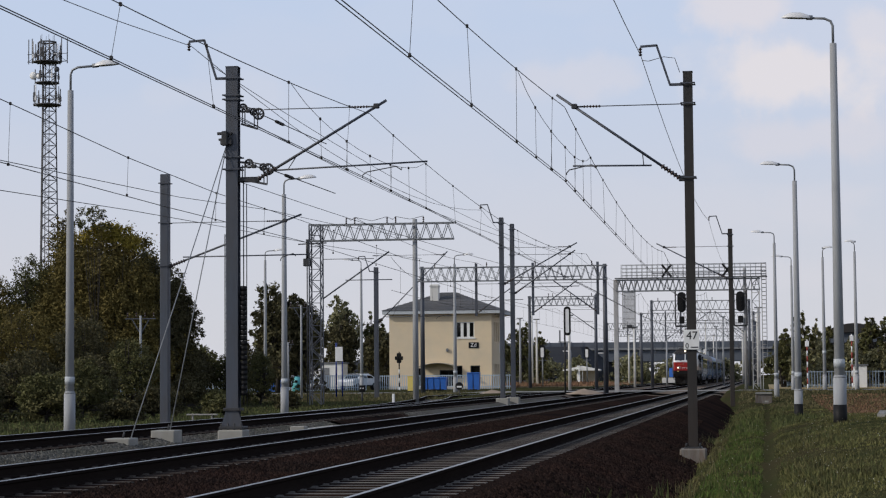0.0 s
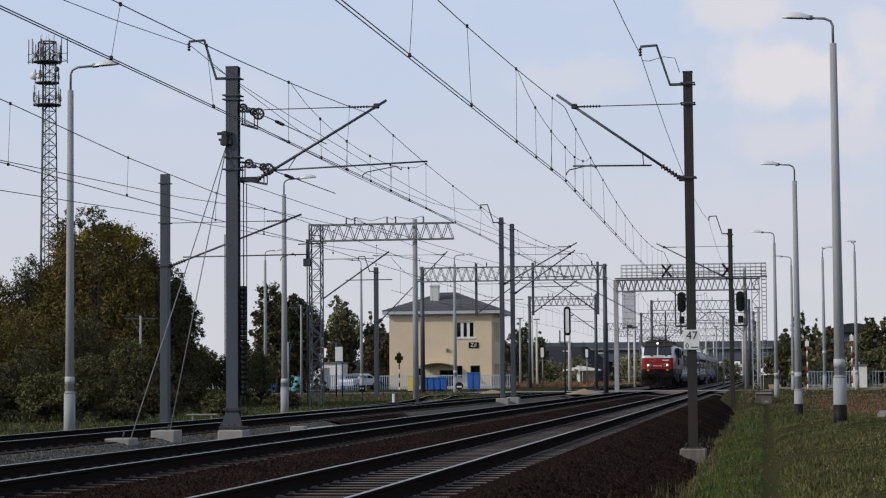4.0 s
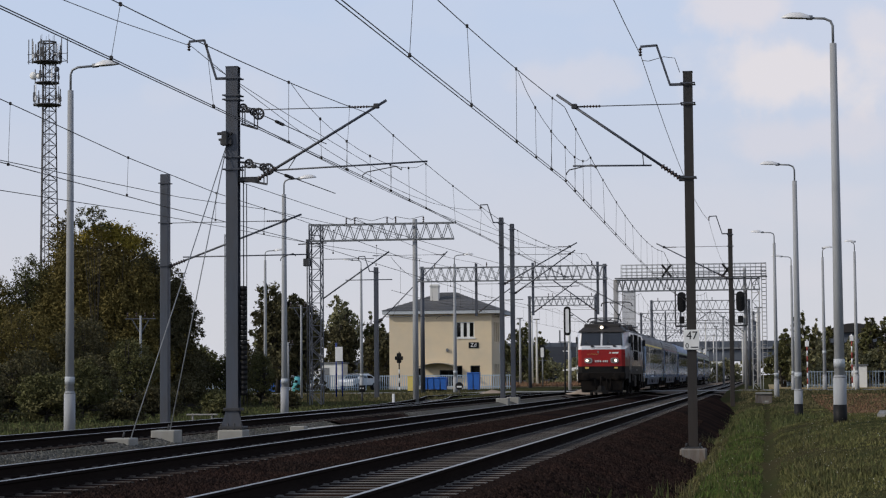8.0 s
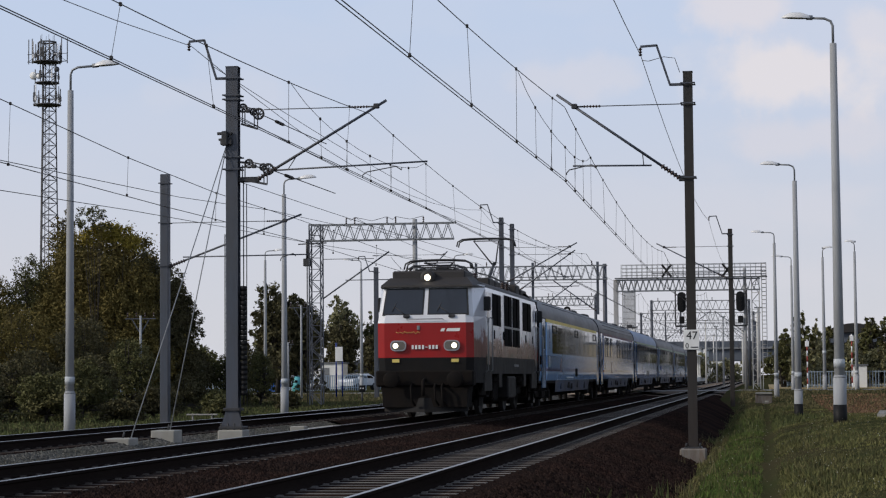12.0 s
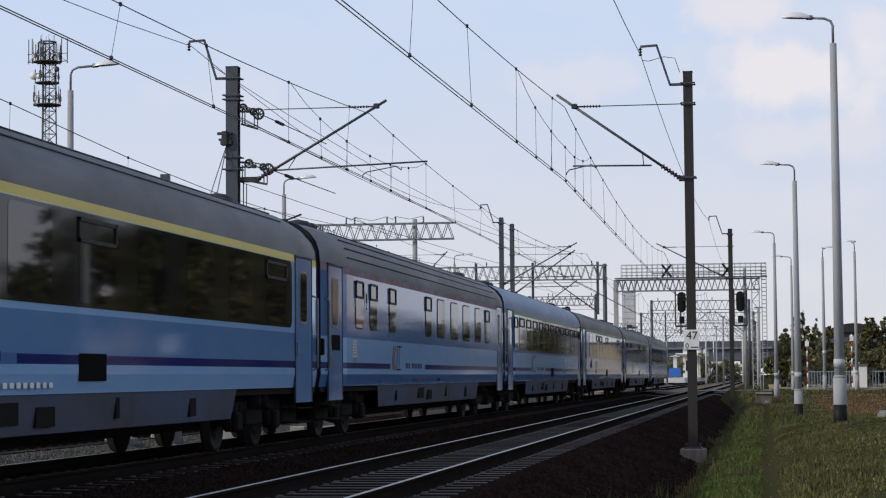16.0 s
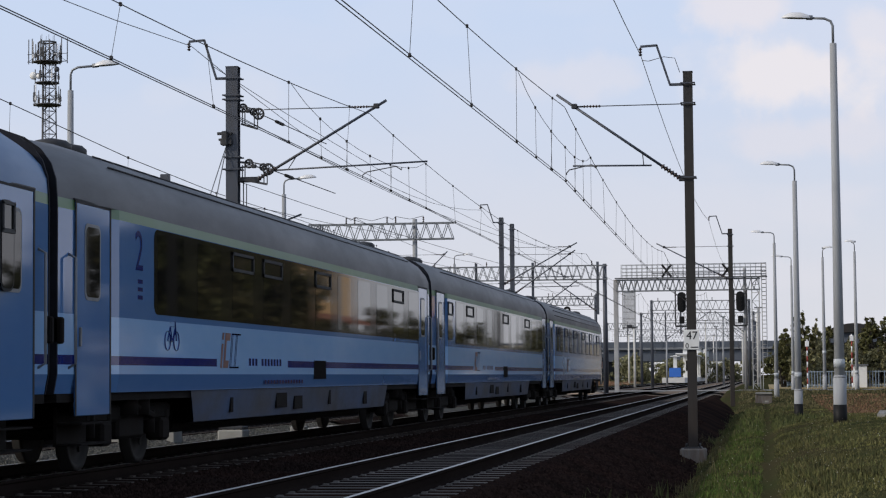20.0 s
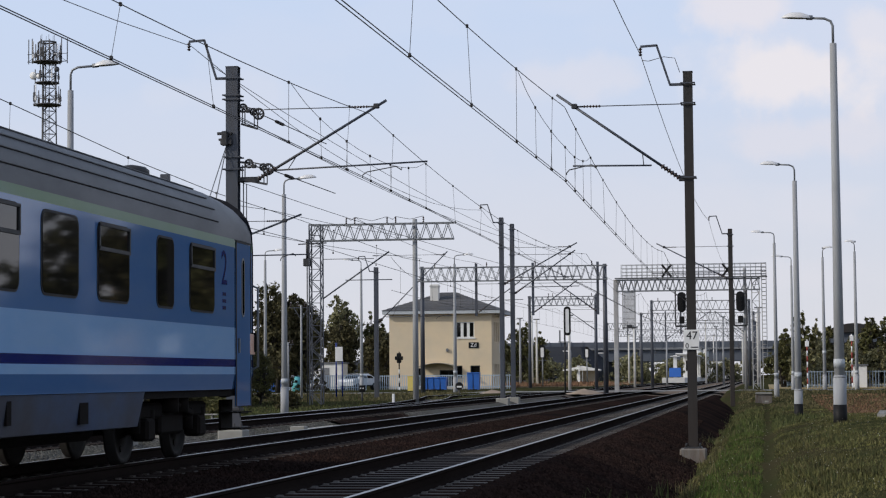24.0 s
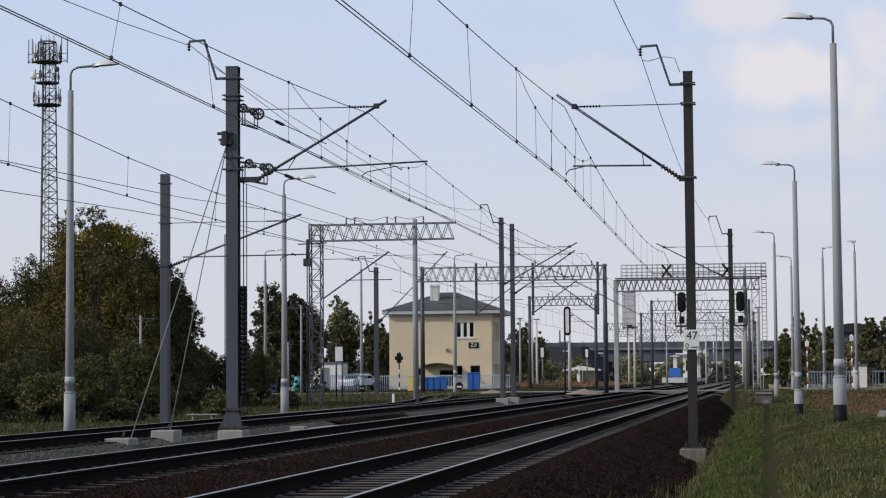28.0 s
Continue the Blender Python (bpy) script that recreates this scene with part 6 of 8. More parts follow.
M_CARW = material("car_white", (0.68, 0.71, 0.75), 0.25, second=(0.60, 0.63, 0.67), scale=2, coat=0.4)
M_SAND = material("sand_heap", (0.33, 0.26, 0.20), 0.95, second=(0.22, 0.17, 0.13), scale=2.5, amount=0.8, bump=0.6, bump_scale=12, bump_dist=.05)
M_DRYGRASS = material("dry_grass", spec=0.05, base=(0.22, 0.125, 0.085), rough=0.95, second=(0.16, 0.12, 0.06), scale=1.5, amount=0.8, island=.3)
M_GRASSB = material("grass_blades", spec=0.05, base=(0.150, 0.155, 0.052), rough=0.75, second=(0.170, 0.140, 0.070), scale=1.2, amount=0.8, third=(0.062, 0.058, 0.030), scale2=0.5, amount2=0.9, island=.35)
M_WEED = material("weeds", spec=0.05, base=(0.080, 0.095, 0.036), rough=0.8, second=(0.09, 0.08, 0.045), scale=2, amount=0.7, island=.35)


def house():
    e = thing("signal_box", pose(0, 0, 0), "two-storey beige plastered signal box with a dark hipped roof", "building")
    x0, x1, y0, y1, zt = -34.6, -25.0, 190.0, 199.0, 6.95
    t = .35
    # front wall with its openings, laid in courses round them
    holes = [(-28.35, -26.6, 4.72, 6.2), (-32.2, -31.4, .2, 1.95), (-29.9, -28.5, .2, 1.75), (-28.3, -27.75, 1.05, 2.15), (-27.0, -26.1, 1.05, 2.15)]
    xs = sorted({x0, x1, *[h[0] for h in holes], *[h[1] for h in holes]})
    g = Geo()
    for a, b in zip(xs, xs[1:]):
        cuts = sorted([(h[2], h[3]) for h in holes if h[0] <= a and h[1] >= b])
        z = -.2
        for c, d in cuts:
            g.box(a, b, y0, y0 + t, z, c)
            z = d
        g.box(a, b, y0, y0 + t, z, zt)
    part("front_wall", g, M_PLASTER, e)
    sh = [(192.0, 192.7), (193.3, 194.0), (194.5, 195.2), (196.3, 197.0)]
    g = Geo()
    ys = sorted({y0 + t, y1, *[v for h in sh for v in h]})
    for a, b in zip(ys, ys[1:]):
        cuts = [(1.05, 2.3), (4.4, 6.2)] if any(h[0] <= a and h[1] >= b for h in sh) else []
        z = -.2
        for c, d in cuts:
            g.box(x1 - t, x1, a, b, z, c)
            z = d
        g.box(x1 - t, x1, a, b, z, zt)
    part("side_wall", g, M_PLASTER, e)
    part("back_wall", Geo().box(x0, x1 - t, y1 - t, y1, -.2, zt), M_PLASTER, e)
    part("side_wall", Geo().box(x0, x0 + t, y0 + t, y1 - t, -.2, zt), M_PLASTER, e)
    part("floor_slab", Geo().box(x0 + t, x1 - t, y0 + t, y1 - t, 3.1, 3.3), M_CONC, e)
    for a, b, c, d in holes:
        w = part("window" if c > .5 else "doorway", Geo().box(a, b, y0 + .20, y0 + .24, c, d), M_PANE, e)
        fr = Geo()
        fw = .09
        fr.box(a, a + fw, y0 + .12, y0 + .2, c, d).box(b - fw, b, y0 + .12, y0 + .2, c, d).box(a + fw, b - fw, y0 + .12, y0 + .2, c, c + fw).box(a + fw, b - fw, y0 + .12, y0 + .2, d - fw, d)
        if b - a > 1.6 and c > 3:
            for k in (1, 2):
                xm = a + (b - a) * k / 3
                fr.box(xm - .13, xm + .13, y0 + .11, y0 + .2, c + fw, d - fw)
        part("window_frame", fr, M_WHITE if c > 3 else M_DARK, w)
        if c > .5:
            part("sill", Geo().cbox(a - .1, b + .1, y0 - .08, y0 + .12, c - .1, c, .01), M_WHITE if c > 3 else M_PLASTERG, w)
    for a, b in sh:
        for c, d in ((1.05, 2.3), (4.4, 6.2)):
            w = part("window", Geo().box(x1 - .24, x1 - .2, a, b, c, d), M_PANE, e)
            part("window_frame", Geo().box(x1 - .2, x1 - .1, a, a + .07, c, d).box(x1 - .2, x1 - .1, b - .07, b, c, d).box(x1 - .2, x1 - .1, a, b, d - .07, d), M_PLASTERG, w)
    part("fascia", Geo().box(x0 - .55, x1 + .85, y0 - .6, y0 - .52, 6.95, 7.28).box(x1 + .77, x1 + .85, y0 - .52, y1 + .6, 6.95, 7.28).box(x0 - .55, x0 - .47, y0 - .52, y1 + .6, 6.95, 7.28), M_BAND, e, "pale grey fascia and gutter")
    part("soffit", Geo().box(x0 - .47, x1 + .77, y0 - .52, y1 + .6, 6.955, 7.0), M_PLASTERG, e)
    X0, X1_, Y0, Y1 = x0 - .6, x1 + .9, y0 - .65, y1 + .65
    xm, ym = (X0 + X1_) / 2, (Y0 + Y1) / 2
    rf = part("roof", Geo().add([(X0, Y0, 7.28), (X1_, Y0, 7.28), (X1_, Y1, 7.28), (X0, Y1, 7.28), (xm - .7, ym, 9.12), (xm + .7, ym, 9.12)], [(0, 1, 5, 4), (1, 2, 5), (2, 3, 4, 5), (3, 0, 4), (0, 3, 2, 1)]), M_SHINGLE, e)
    # courses of tiles on the two slopes in sight
    n = 11
    for k in range(n):
        u0, u1 = k / n, (k + 1) / n
        def at(u, off):
            z = 7.28 + 1.84 * u + off
            return (X0 + (xm - .7 - X0) * u, X1_ + (xm + .7 - X1_) * u, Y0 + (ym - Y0) * u, z)
        a, b, c, d = at(u0, .05)
        a2, b2, c2, d2 = at(u1, .012)
        part("tile_course", Geo().add([(a, c, d), (b, c, d), (b2, c2, d2), (a2, c2, d2), (a, c, d - .05), (b, c, d - .05)], [(0, 1, 2, 3), (4, 5, 1, 0)]), M_SHINGLE, rf)
    ch = part("chimney", Geo().cbox(-31.05, -30.25, 192.0, 192.7, 7.5, 9.80, .02).cbox(-31.12, -30.18, 191.93, 192.77, 9.58, 9.66, .01), M_PIER, e, "pale rendered chimney")
    can = Geo()
    pts = [(-31.6 + 3.5 * k / 10, 2.05 + .33 * math.sin(math.pi * k / 10)) for k in range(11)]
    can.v = [(x, y, z + o) for y in (y0 - 1.5, y0 - .003) for o in (0, .07) for x, z in pts]
    m = len(pts)
    can.f = [(k, k + 1, m * 2 + k + 1, m * 2 + k) for k in range(m - 1)] + [(m + k, m + k + 1, 3 * m + k + 1, 3 * m + k) for k in range(m - 1)] + [(k, k + 1, m + k + 1, m + k) for k in range(m - 1)]
    can.s = [True] * len(can.f)
    part("door_canopy", can, M_PLASTERG, e, "curved canopy over the door")
    sg = part("station_sign", Geo().cbox(-27.15, -26.2, y0 - .05, y0 - .01, 3.75, 4.3, .01), M_BLACK, e, "black board with white letters")
    letters("Zd", .50, M_SIGNW, sg, "sign_letters", pose(-26.68, y0 - .055, 4.04, 90))
    part("wall_lamp", Geo().cbox(-29.25, -29.05, y0 - .2, y0, 3.45, 3.75, .03), M_GALV, e)
    part("notice_board", Geo().box(x1, x1 + .03, 195.6, 196.1, 3.4, 4.4), M_SIGNW, e)
    part("plinth", Geo().box(x0 - .03, x1 + .03, y0 - .03, y0 - .002, -.2, .28), M_PLASTERG, e)


house()

# ---- level crossing ----
road = tagged(part("road", Geo().add([(-80, 141, .025), (-17, 141, .025), (-2.5, 142, .025), (16, 142, .03), (90, 135, .03), (90, 143, .03), (16, 151, .03), (-2.5, 152, .025), (-17, 152, .025), (-80, 152, .025)], [(0, 1, 8, 9), (1, 2, 7, 8), (2, 3, 6, 7), (3, 4, 5, 6)]), M_ROAD), "pale worn asphalt road over the level crossing", "road", kind="structure")
for xc in (X1, X2, X3):
    for k in range(8):
        pz = part("crossing_panel", Geo().cbox(-.66, .66, -.6, .6, -.14, .012, .015), M_CONC, road, at=pose(xc, 142.6 + k * 1.25, .004))


def crossing_signal(x, y, s, label):
    e = thing("crossing_light", pose(x, y, 0), label, "crossing signal", "crossing signals")
    n = 9
    for k in range(n):
        part("post_band", Geo().tube((0, 0, k * .38 - .1), (0, 0, (k + 1) * .38 - .1), .055, n=8), M_BLACK if k % 2 or k > 4 else M_SIGNW, e)
    bx = part("lamp_board", Geo().cbox(-.36, .36, -.1, -.02, 2.6, 2.92, .08).cbox(-.2, .2, -.12, -.02, 2.35, 3.2, .05), M_BLACK, e)
    for sx in (-.2, .2):
        part("lamp_hood", Geo().tube((sx, -.1, 2.75), (sx, -.32, 2.75), .13, n=10), M_BLACK, bx)
    return e


crossing_signal(-31.2, 176, 1, "black and white striped post with black crossing lights")
for x, y, h in ((2.95, 152, 3.6), (6.2, 154, 4.0)):
    e = thing("striped_post", pose(x, y, 0), "red and white striped warning post beside the crossing", "warning post", "striped posts")
    for k in range(9):
        part("post_band", Geo().tube((0, 0, k * h / 9), (0, 0, (k + 1) * h / 9), .05, n=8), M_RED if k % 2 else M_SIGNW, e)
    part("cross_arm", Geo().cbox(-.14, .14, -.09, -.05, h - .5, h - .1, .02), M_SIGNW, e)


def fence(points, h, gap, mat, label, rails=(.2, .95), w=.03):
    e = thing("fence", pose(0, 0, 0), label, "fence", "fences")
    for (xa, ya, za), (xb, yb, zb) in zip(points, points[1:]):
        ln = math.hypot(xb - xa, yb - ya)
        n = max(2, int(ln / gap))
        for f in rails:
            part("fence_rail", Geo().bar((xa, ya, za + h * f), (xb, yb, zb + h * f), .05, .06), mat, e)
        for k in range(n + 1):
            u = k / n
            x, y, z = xa + (xb - xa) * u, ya + (yb - ya) * u, za + (zb - za) * u
            part("picket", Geo().box(x - w, x + w, y - .015, y + .015, z, z + h), mat, e)
    return e


fence([(-62, 172, 0), (-40, 174, 0), (-34.5, 178, 0)], 1.35, .2, M_FENCE, "pale blue metal picket fence", w=.035)
fence([(-34, 182, 0), (-22, 182, 0)], 1.3, .2, M_FENCE, "pale blue metal picket fence beside the signal box")
fence([(3.2, 160, 0), (8.5, 158, 0), (16, 156, 0)], 1.35, .22, M_FENCEG, "blue-grey metal palisade fence", w=.04)
fence([(1.2, 175, 0), (3.0, 165, 0)], 1.3, .22, M_FENCEG, "blue-grey metal palisade fence beside the line")


def skip_bin(x, y, w, h, label, lids=3):
    e = thing("rubbish_bin", pose(x, y, 0.02), label, "rubbish bin", "blue bins")
    for k in range(lids):
        a = -w / 2 + w * k / lids
        part("bin_body", Geo().add([(a + .06, -.35, .08), (a + w / lids - .06, -.35, .08), (a + w / lids - .02, -.45, h), (a + .02, -.45, h), (a + .06, .35, .08), (a + w / lids - .06, .35, .08), (a + w / lids - .02, .45, h), (a + .02, .45, h)], [(0, 1, 2, 3), (4, 5, 6, 7), (0, 4, 7, 3), (1, 5, 6, 2), (0, 1, 5, 4), (2, 3, 7, 6)]), M_BLUE, e)
        part("bin_lid", Geo().cbox(a + .01, a + w / lids - .01, -.5, .5, h, h + .09, .03), M_BLUE, e)
    part("bin_wheels", Geo().tube((-w / 2 + .2, -.3, .07), (w / 2 - .2, -.3, .07), .08, n=8), M_BLACK, e)


skip_bin(-26.2, 164, 2.0, 1.0, "row of blue plastic rubbish containers", 4)
skip_bin(-22.9, 163, 1.0, 1.35, "tall blue plastic rubbish bins", 2)
e = thing("cabinet", pose(-28.4, 165.5, 0), "yellow railway control cabinet", "cabinet")
part("body", Geo().cbox(-.22, .22, -.2, .2, 0, 1.15, .02), M_YELLOW, e)
part("lid", Geo().cbox(-.26, .26, -.24, .24, 1.15, 1.22, .02), M_YELLOW, e)
e = thing("porta_cabin", pose(-40.6, 168, 0), "blue site container behind the fence", "container")
part("body", Geo().cbox(-1.0, 1.0, -1, 1, 0, 1.25, .03), M_BLUE, e)
part("lid", Geo().cbox(-1.05, 1.05, -1.05, 1.05, 1.25, 1.32, .02), M_BLUE, e)
M_TEAL = material("teal_plastic", (0.10, 0.40, 0.42), 0.5, second=(0.08, 0.3, 0.32), scale=3)
e = thing("waste_bell", pose(-37.9, 166, 0), "teal bell-shaped recycling bin", "rubbish bin")
part("body", Geo().lathe([(.3, 0), (.42, .1), (.45, .7), (.36, 1.05), (.15, 1.25), (.02, 1.3)], (0, 0, 0), "z", 14), M_TEAL, e)
part("hatch", Geo().cbox(-.12, .12, -.48, -.40, .75, .95, .02), M_BLACK, e)


def parked_car(x, y, label):
    e = thing("car", pose(x, y, .02, 0, 0, 68), label, "car")
    prof = [(-2.0, .35), (-2.05, .75), (-1.95, .95), (-1.2, 1.02), (-.55, 1.42), (.75, 1.45), (1.6, 1.05), (2.05, .9), (2.08, .4)]
    g = Geo()
    n = len(prof)
    w = [.82, .85, .85, .84, .68, .68, .82, .84, .82]
    g.v = [(u, s * w[i], v) for s in (-1, 1) for i, (u, v) in enumerate(prof)]
    g.f = [tuple(range(n))[::-1], tuple(range(n, 2 * n))] + [(i, (i + 1) % n, n + (i + 1) % n, n + i) for i in range(n)]
    g.s = [False] * len(g.f)
    part("body", g, M_CARW, e, bevel=.05)
    for a, b, c in ((-1.05, -.5, -.45), (-.4, .2, .25), (.3, .8, 1.3)):
        part("side_window", Geo().add([(a, -.835, 1.03), (c if a > 0 else b, -.835, 1.03), (b, -.70, 1.36), (max(a, -.5), -.70, 1.36)], [(0, 1, 2, 3)]), M_PANE, e)
    part("windscreen", Geo().add([(-1.19, -.72, 1.03), (-1.19, .72, 1.03), (-.6, .6, 1.40), (-.6, -.6, 1.40)], [(0, 1, 2, 3)]), M_PANE, e)
    for ux in (-1.3, 1.3):
        for s in (-1, 1):
            wh = part("wheel", Geo().lathe([(.1, s * .62), (.31, s * .62), (.31, s * .84), (.2, s * .86)], (ux, 0, .31), "y", 14), M_RUBBER, e)
            part("rim", Geo().lathe([(.02, s * .862), (.2, s * .866)], (ux, 0, .31), "y", 12), M_GALV, wh)
    part("headlight", Geo().cbox(-2.06, -1.96, -.8, -.5, .68, .82, .02), M_LAMP, e)
    part("tail_light", Geo().cbox(1.98, 2.07, -.82, -.65, .75, .95, .02), M_RED, e)
    part("sill_trim", Geo().box(-1.9, 1.95, -.86, -.83, .32, .45), M_BLACK, e)


parked_car(-35.7, 180.5, "pale bluish-white hatchback car parked behind the fence")
e = thing("shed", pose(-42.5, 200, 0), "small white flat-roofed shed", "shed")
part("wall", Geo().cbox(-1.6, 1.6, -1.5, 1.5, 0, 2.5, .03), M_WHITE, e)
part("roof", Geo().cbox(-1.75, 1.75, -1.65, 1.65, 2.5, 2.62, .02), M_GALV, e)
part("door", Geo().box(-.5, .4, -1.53, -1.505, .05, 2.1), M_GALV, e)


def signal(x, y, h, label, white=True, z0=0.0):
    e = thing("railway_signal", pose(x, y, z0), label, "railway signal", "railway signals")
    part("post", Geo().tube((0, 0, 0), (0, 0, h), .07, n=8), M_GALV, e)
    hd = part("signal_head", Geo().sweep(rounded(-.28, .28, h - .1, h + 1.25, .26), -.2, -.1, "y"), M_BLACK, e)
    part("face", Geo().sweep(rounded(-.16, .16, h - .02, h + .95, .1), -.23, -.201, "y"), M_SIGNW if white else M_GALV, hd)
    part("platform", Geo().box(-.4, .4, .08, .5, h - .35, h - .3).bar((0, 0, h - 1), (0, .45, h - .3), .03, .03), M_GALV, e)
    return e


signal(-21.9, 205, 3.0, "tall post signal seen from behind with a white plate")
signal(-20.9, 245, 3.3, "tall post signal seen from behind with a white plate")
e = thing("railway_signal", pose(-12.95, 135, 0), "black oval railway signal on a slim dark post", "railway signal", "railway signals")
part("post", Geo().tube((0, 0, 0), (0, 0, 5.4), .06, n=8), M_DARK, e)
hd = part("signal_head", Geo().sweep(rounded(-.02, .42, 3.75, 5.65, .2), -.25, -.12, "y"), M_BLACK, e)
part("face", Geo().sweep(rounded(.09, .31, 3.92, 5.48, .09), -.27, -.251, "y"), M_SIGNW, hd)
part("platform", Geo().box(-.4, .3, -.2, .3, 3.3, 3.36).box(-.35, -.3, -.2, .3, 3.36, 4.1), M_GALV, e)
e = thing("dwarf_signal", pose(-23.2, 118.5, -.28), "low black shunting signal with two white lamps", "railway signal")
part("post", Geo().tube((0, 0, -.2), (0, 0, .6), .06, n=6), M_DARK, e)
bx = part("head", Geo().cbox(-.18, .18, -.1, .1, .55, .95, .04), M_BLACK, e)
for sx in (-.08, .08):
    part("lens", Geo().tube((sx, -.1, .78), (sx, -.12, .78), .04, n=8), M_SIGNW, bx)
e = thing("dwarf_signal", pose(-18.9, 128, -.1), "low round black and white shunting marker", "railway signal")
part("post", Geo().tube((0, 0, -.2), (0, 0, .5), .04, n=6), M_DARK, e)
bx = part("disc", Geo().tube((0, -.05, .65), (0, .05, .65), .24, n=16), M_BLACK, e)
part("stripe", Geo().box(-.15, .15, -.06, -.052, .55, .65), M_SIGNW, bx)
e = thing("marker_post", pose(-17.3, 96, -.2), "short white clearance marker beside the points", "marker")
part("post", Geo().cbox(-.06, .06, -.06, .06, -.2, .55, .02), M_SIGNW, e)
part("foot", Geo().cbox(-.3, .3, -.2, .2, -.15, .02, .03), M_CONC, e)
e = thing("information_sign", pose(-25.1, 121, .2), "white sign board on a blue post", "sign")
part("post", Geo().tube((-.15, 0, -.2), (-.15, 0, 3.0), .05, n=6).tube((.22, 0, -.2), (.22, 0, 1.9), .04, n=6), M_CDARK, e)
part("board", Geo().cbox(-.2, .25, -.05, -.02, 1.9, 2.75, .01), M_SIGNW, e)


def telegraph(x, y, z0, h, w, label):
    e = thing("telegraph_pole", pose(x, y, z0), label, "pole", "wooden poles")
    part("pole", Geo().tube((0, 0, -.3), (0, 0, h), .075, .055, n=8), M_POLE, e)
    part("cross_arm", Geo().bar((-w, 0, h - .15), (w, 0, h - .15), .05, .05).bar((-w * .6, 0, h - .15), (0, 0, h - .9), .04, .04).bar((w * .6, 0, h - .15), (0, 0, h - .9), .04, .04), M_MAST, e)
    for k in range(4):
        xx = -w + .1 + k * (2 * w - .2) / 3
        insulator(e, (xx, 0, h - .1), (xx, 0, h + .15), .05, 2)


telegraph(-29.9, 97, -.4, 4.6, .75, "short pole with a wide cross-arm among the trees")
telegraph(-27.6, 122, -.2, 5.7, .75, "slim pole with a wide cross-arm")
telegraph(-32.6, 140, 0, 3.6, .4, "short pole with small lamps")

# lattice telecom towers
M_TOWER = material("tower_steel", (0.085, 0.086, 0.09), 0.7, 0.1, second=(0.07, 0.05, 0.045), scale=0.3, amount=0.5)
e = thing("telecom_tower", pose(-87.55, 245, 0), "tall lattice telecom tower with antenna platforms", "tower")
g = Geo()
TOP, P1, P2, P3 = 43.03, 40.48, 37.87, 35.11
def tw(z):
    return 1.05 + .6 * max(0.0, P3 - z) / P3
levels = [TOP * k / 30 for k in range(31)]
for a in range(3):
    an = a * 2.094 + .4
    bn = an + 2.094
    for z0_, z1_ in zip(levels, levels[1:]):
        p0 = (tw(z0_) * math.cos(an), tw(z0_) * math.sin(an), z0_)
        p1 = (tw(z1_) * math.cos(an), tw(z1_) * math.sin(an), z1_)
        q0 = (tw(z0_) * math.cos(bn), tw(z0_) * math.sin(bn), z0_)
        q1 = (tw(z1_) * math.cos(bn), tw(z1_) * math.sin(bn), z1_)
        g.tube(p0, p1, .085, n=5, caps=False).tube(p0, q1, .04, n=4, caps=False).tube(q0, p1, .04, n=4, caps=False).tube(p1, q1, .035, n=4, caps=False)
for x_ in (-.25, .25):
    g.tube((x_, 0, 0), (x_, 0, TOP), .05, n=4, caps=False)
part("lattice_shaft", g, M_TOWER, e, fix=False)
for z, r, up, count in ((P3, 1.75, 2.6, 8), (P2, 1.5, 2.2, 6), (P1, 1.75, 2.7, 10)):
    pl = part("platform", Geo().lathe([(.9, z), (r, z), (r, z + .13), (.9, z + .13)], (0, 0, 0), "z", 12), M_TOWER, e)
    for k in range(count):
        a = k * 2 * math.pi / count + .2
        q = r * (1.0 if k % 2 else .92)
        c_, s_ = math.cos(a), math.sin(a)
        part("antenna", Geo().tube((q * c_, q * s_, z - .1), (q * c_, q * s_, z + up * (1.0 if k % 3 else .8)), .06, n=6).cbox(q * c_ - .13, q * c_ + .13, q * s_ - .1, q * s_ + .1, z + .5, z + .5 + up * (.45 if k % 3 == 1 else .2), .03).bar((.9 * c_, .9 * s_, z + 1.0), (q * c_, q * s_, z + 1.0), .06, .06), M_LAMP if k % 4 == 1 else M_TOWER, pl)
    part("rail_ring", Geo().path([(r * math.cos(k * math.pi / 6), r * math.sin(k * math.pi / 6), z + 1.1) for k in range(13)], .035, 4), M_TOWER, pl)
for s in (-1, 1):
    bo = Geo()
    for k, u in enumerate((1.9, 2.5)):
        bo.tube((s * u, -.2 + .4 * k, P1 - .1), (s * u, -.2 + .4 * k, P1 + 3.0), .06, n=6)
    bo.bar((s * .9, 0, P1 + .05), (s * 2.6, 0, P1 + .15), .09, .09).bar((s * .9, 0, P1 + 1.1), (s * 2.6, 0, P1 + 1.1), .06, .06).bar((s * 1.0, 0, P1 + 1.1), (s * 2.5, 0, P1 + .15), .05, .05)
    part("antenna_boom", bo, M_TOWER, e)
hd = Geo()
for k in range(6):
    a = k * math.pi / 3
    hd.tube((1.1 * math.cos(a), 1.1 * math.sin(a), P1), (1.1 * math.cos(a), 1.1 * math.sin(a), TOP), .06, n=5).bar((1.1 * math.cos(a), 1.1 * math.sin(a), TOP), (1.1 * math.cos(a + math.pi / 3), 1.1 * math.sin(a + math.pi / 3), TOP), .13, .16)
    hd.tube((.9 * math.cos(a), .9 * math.sin(a), TOP), (.9 * math.cos(a), .9 * math.sin(a), TOP + .9), .025, n=4)
part("head_frame", hd, M_TOWER, e)
part("dish", Geo().lathe([(.02, 0), (.40, .1), (.5, .2)], (-1.5, -1.0, P2 + .9), "y", 12), M_WHITE, e)
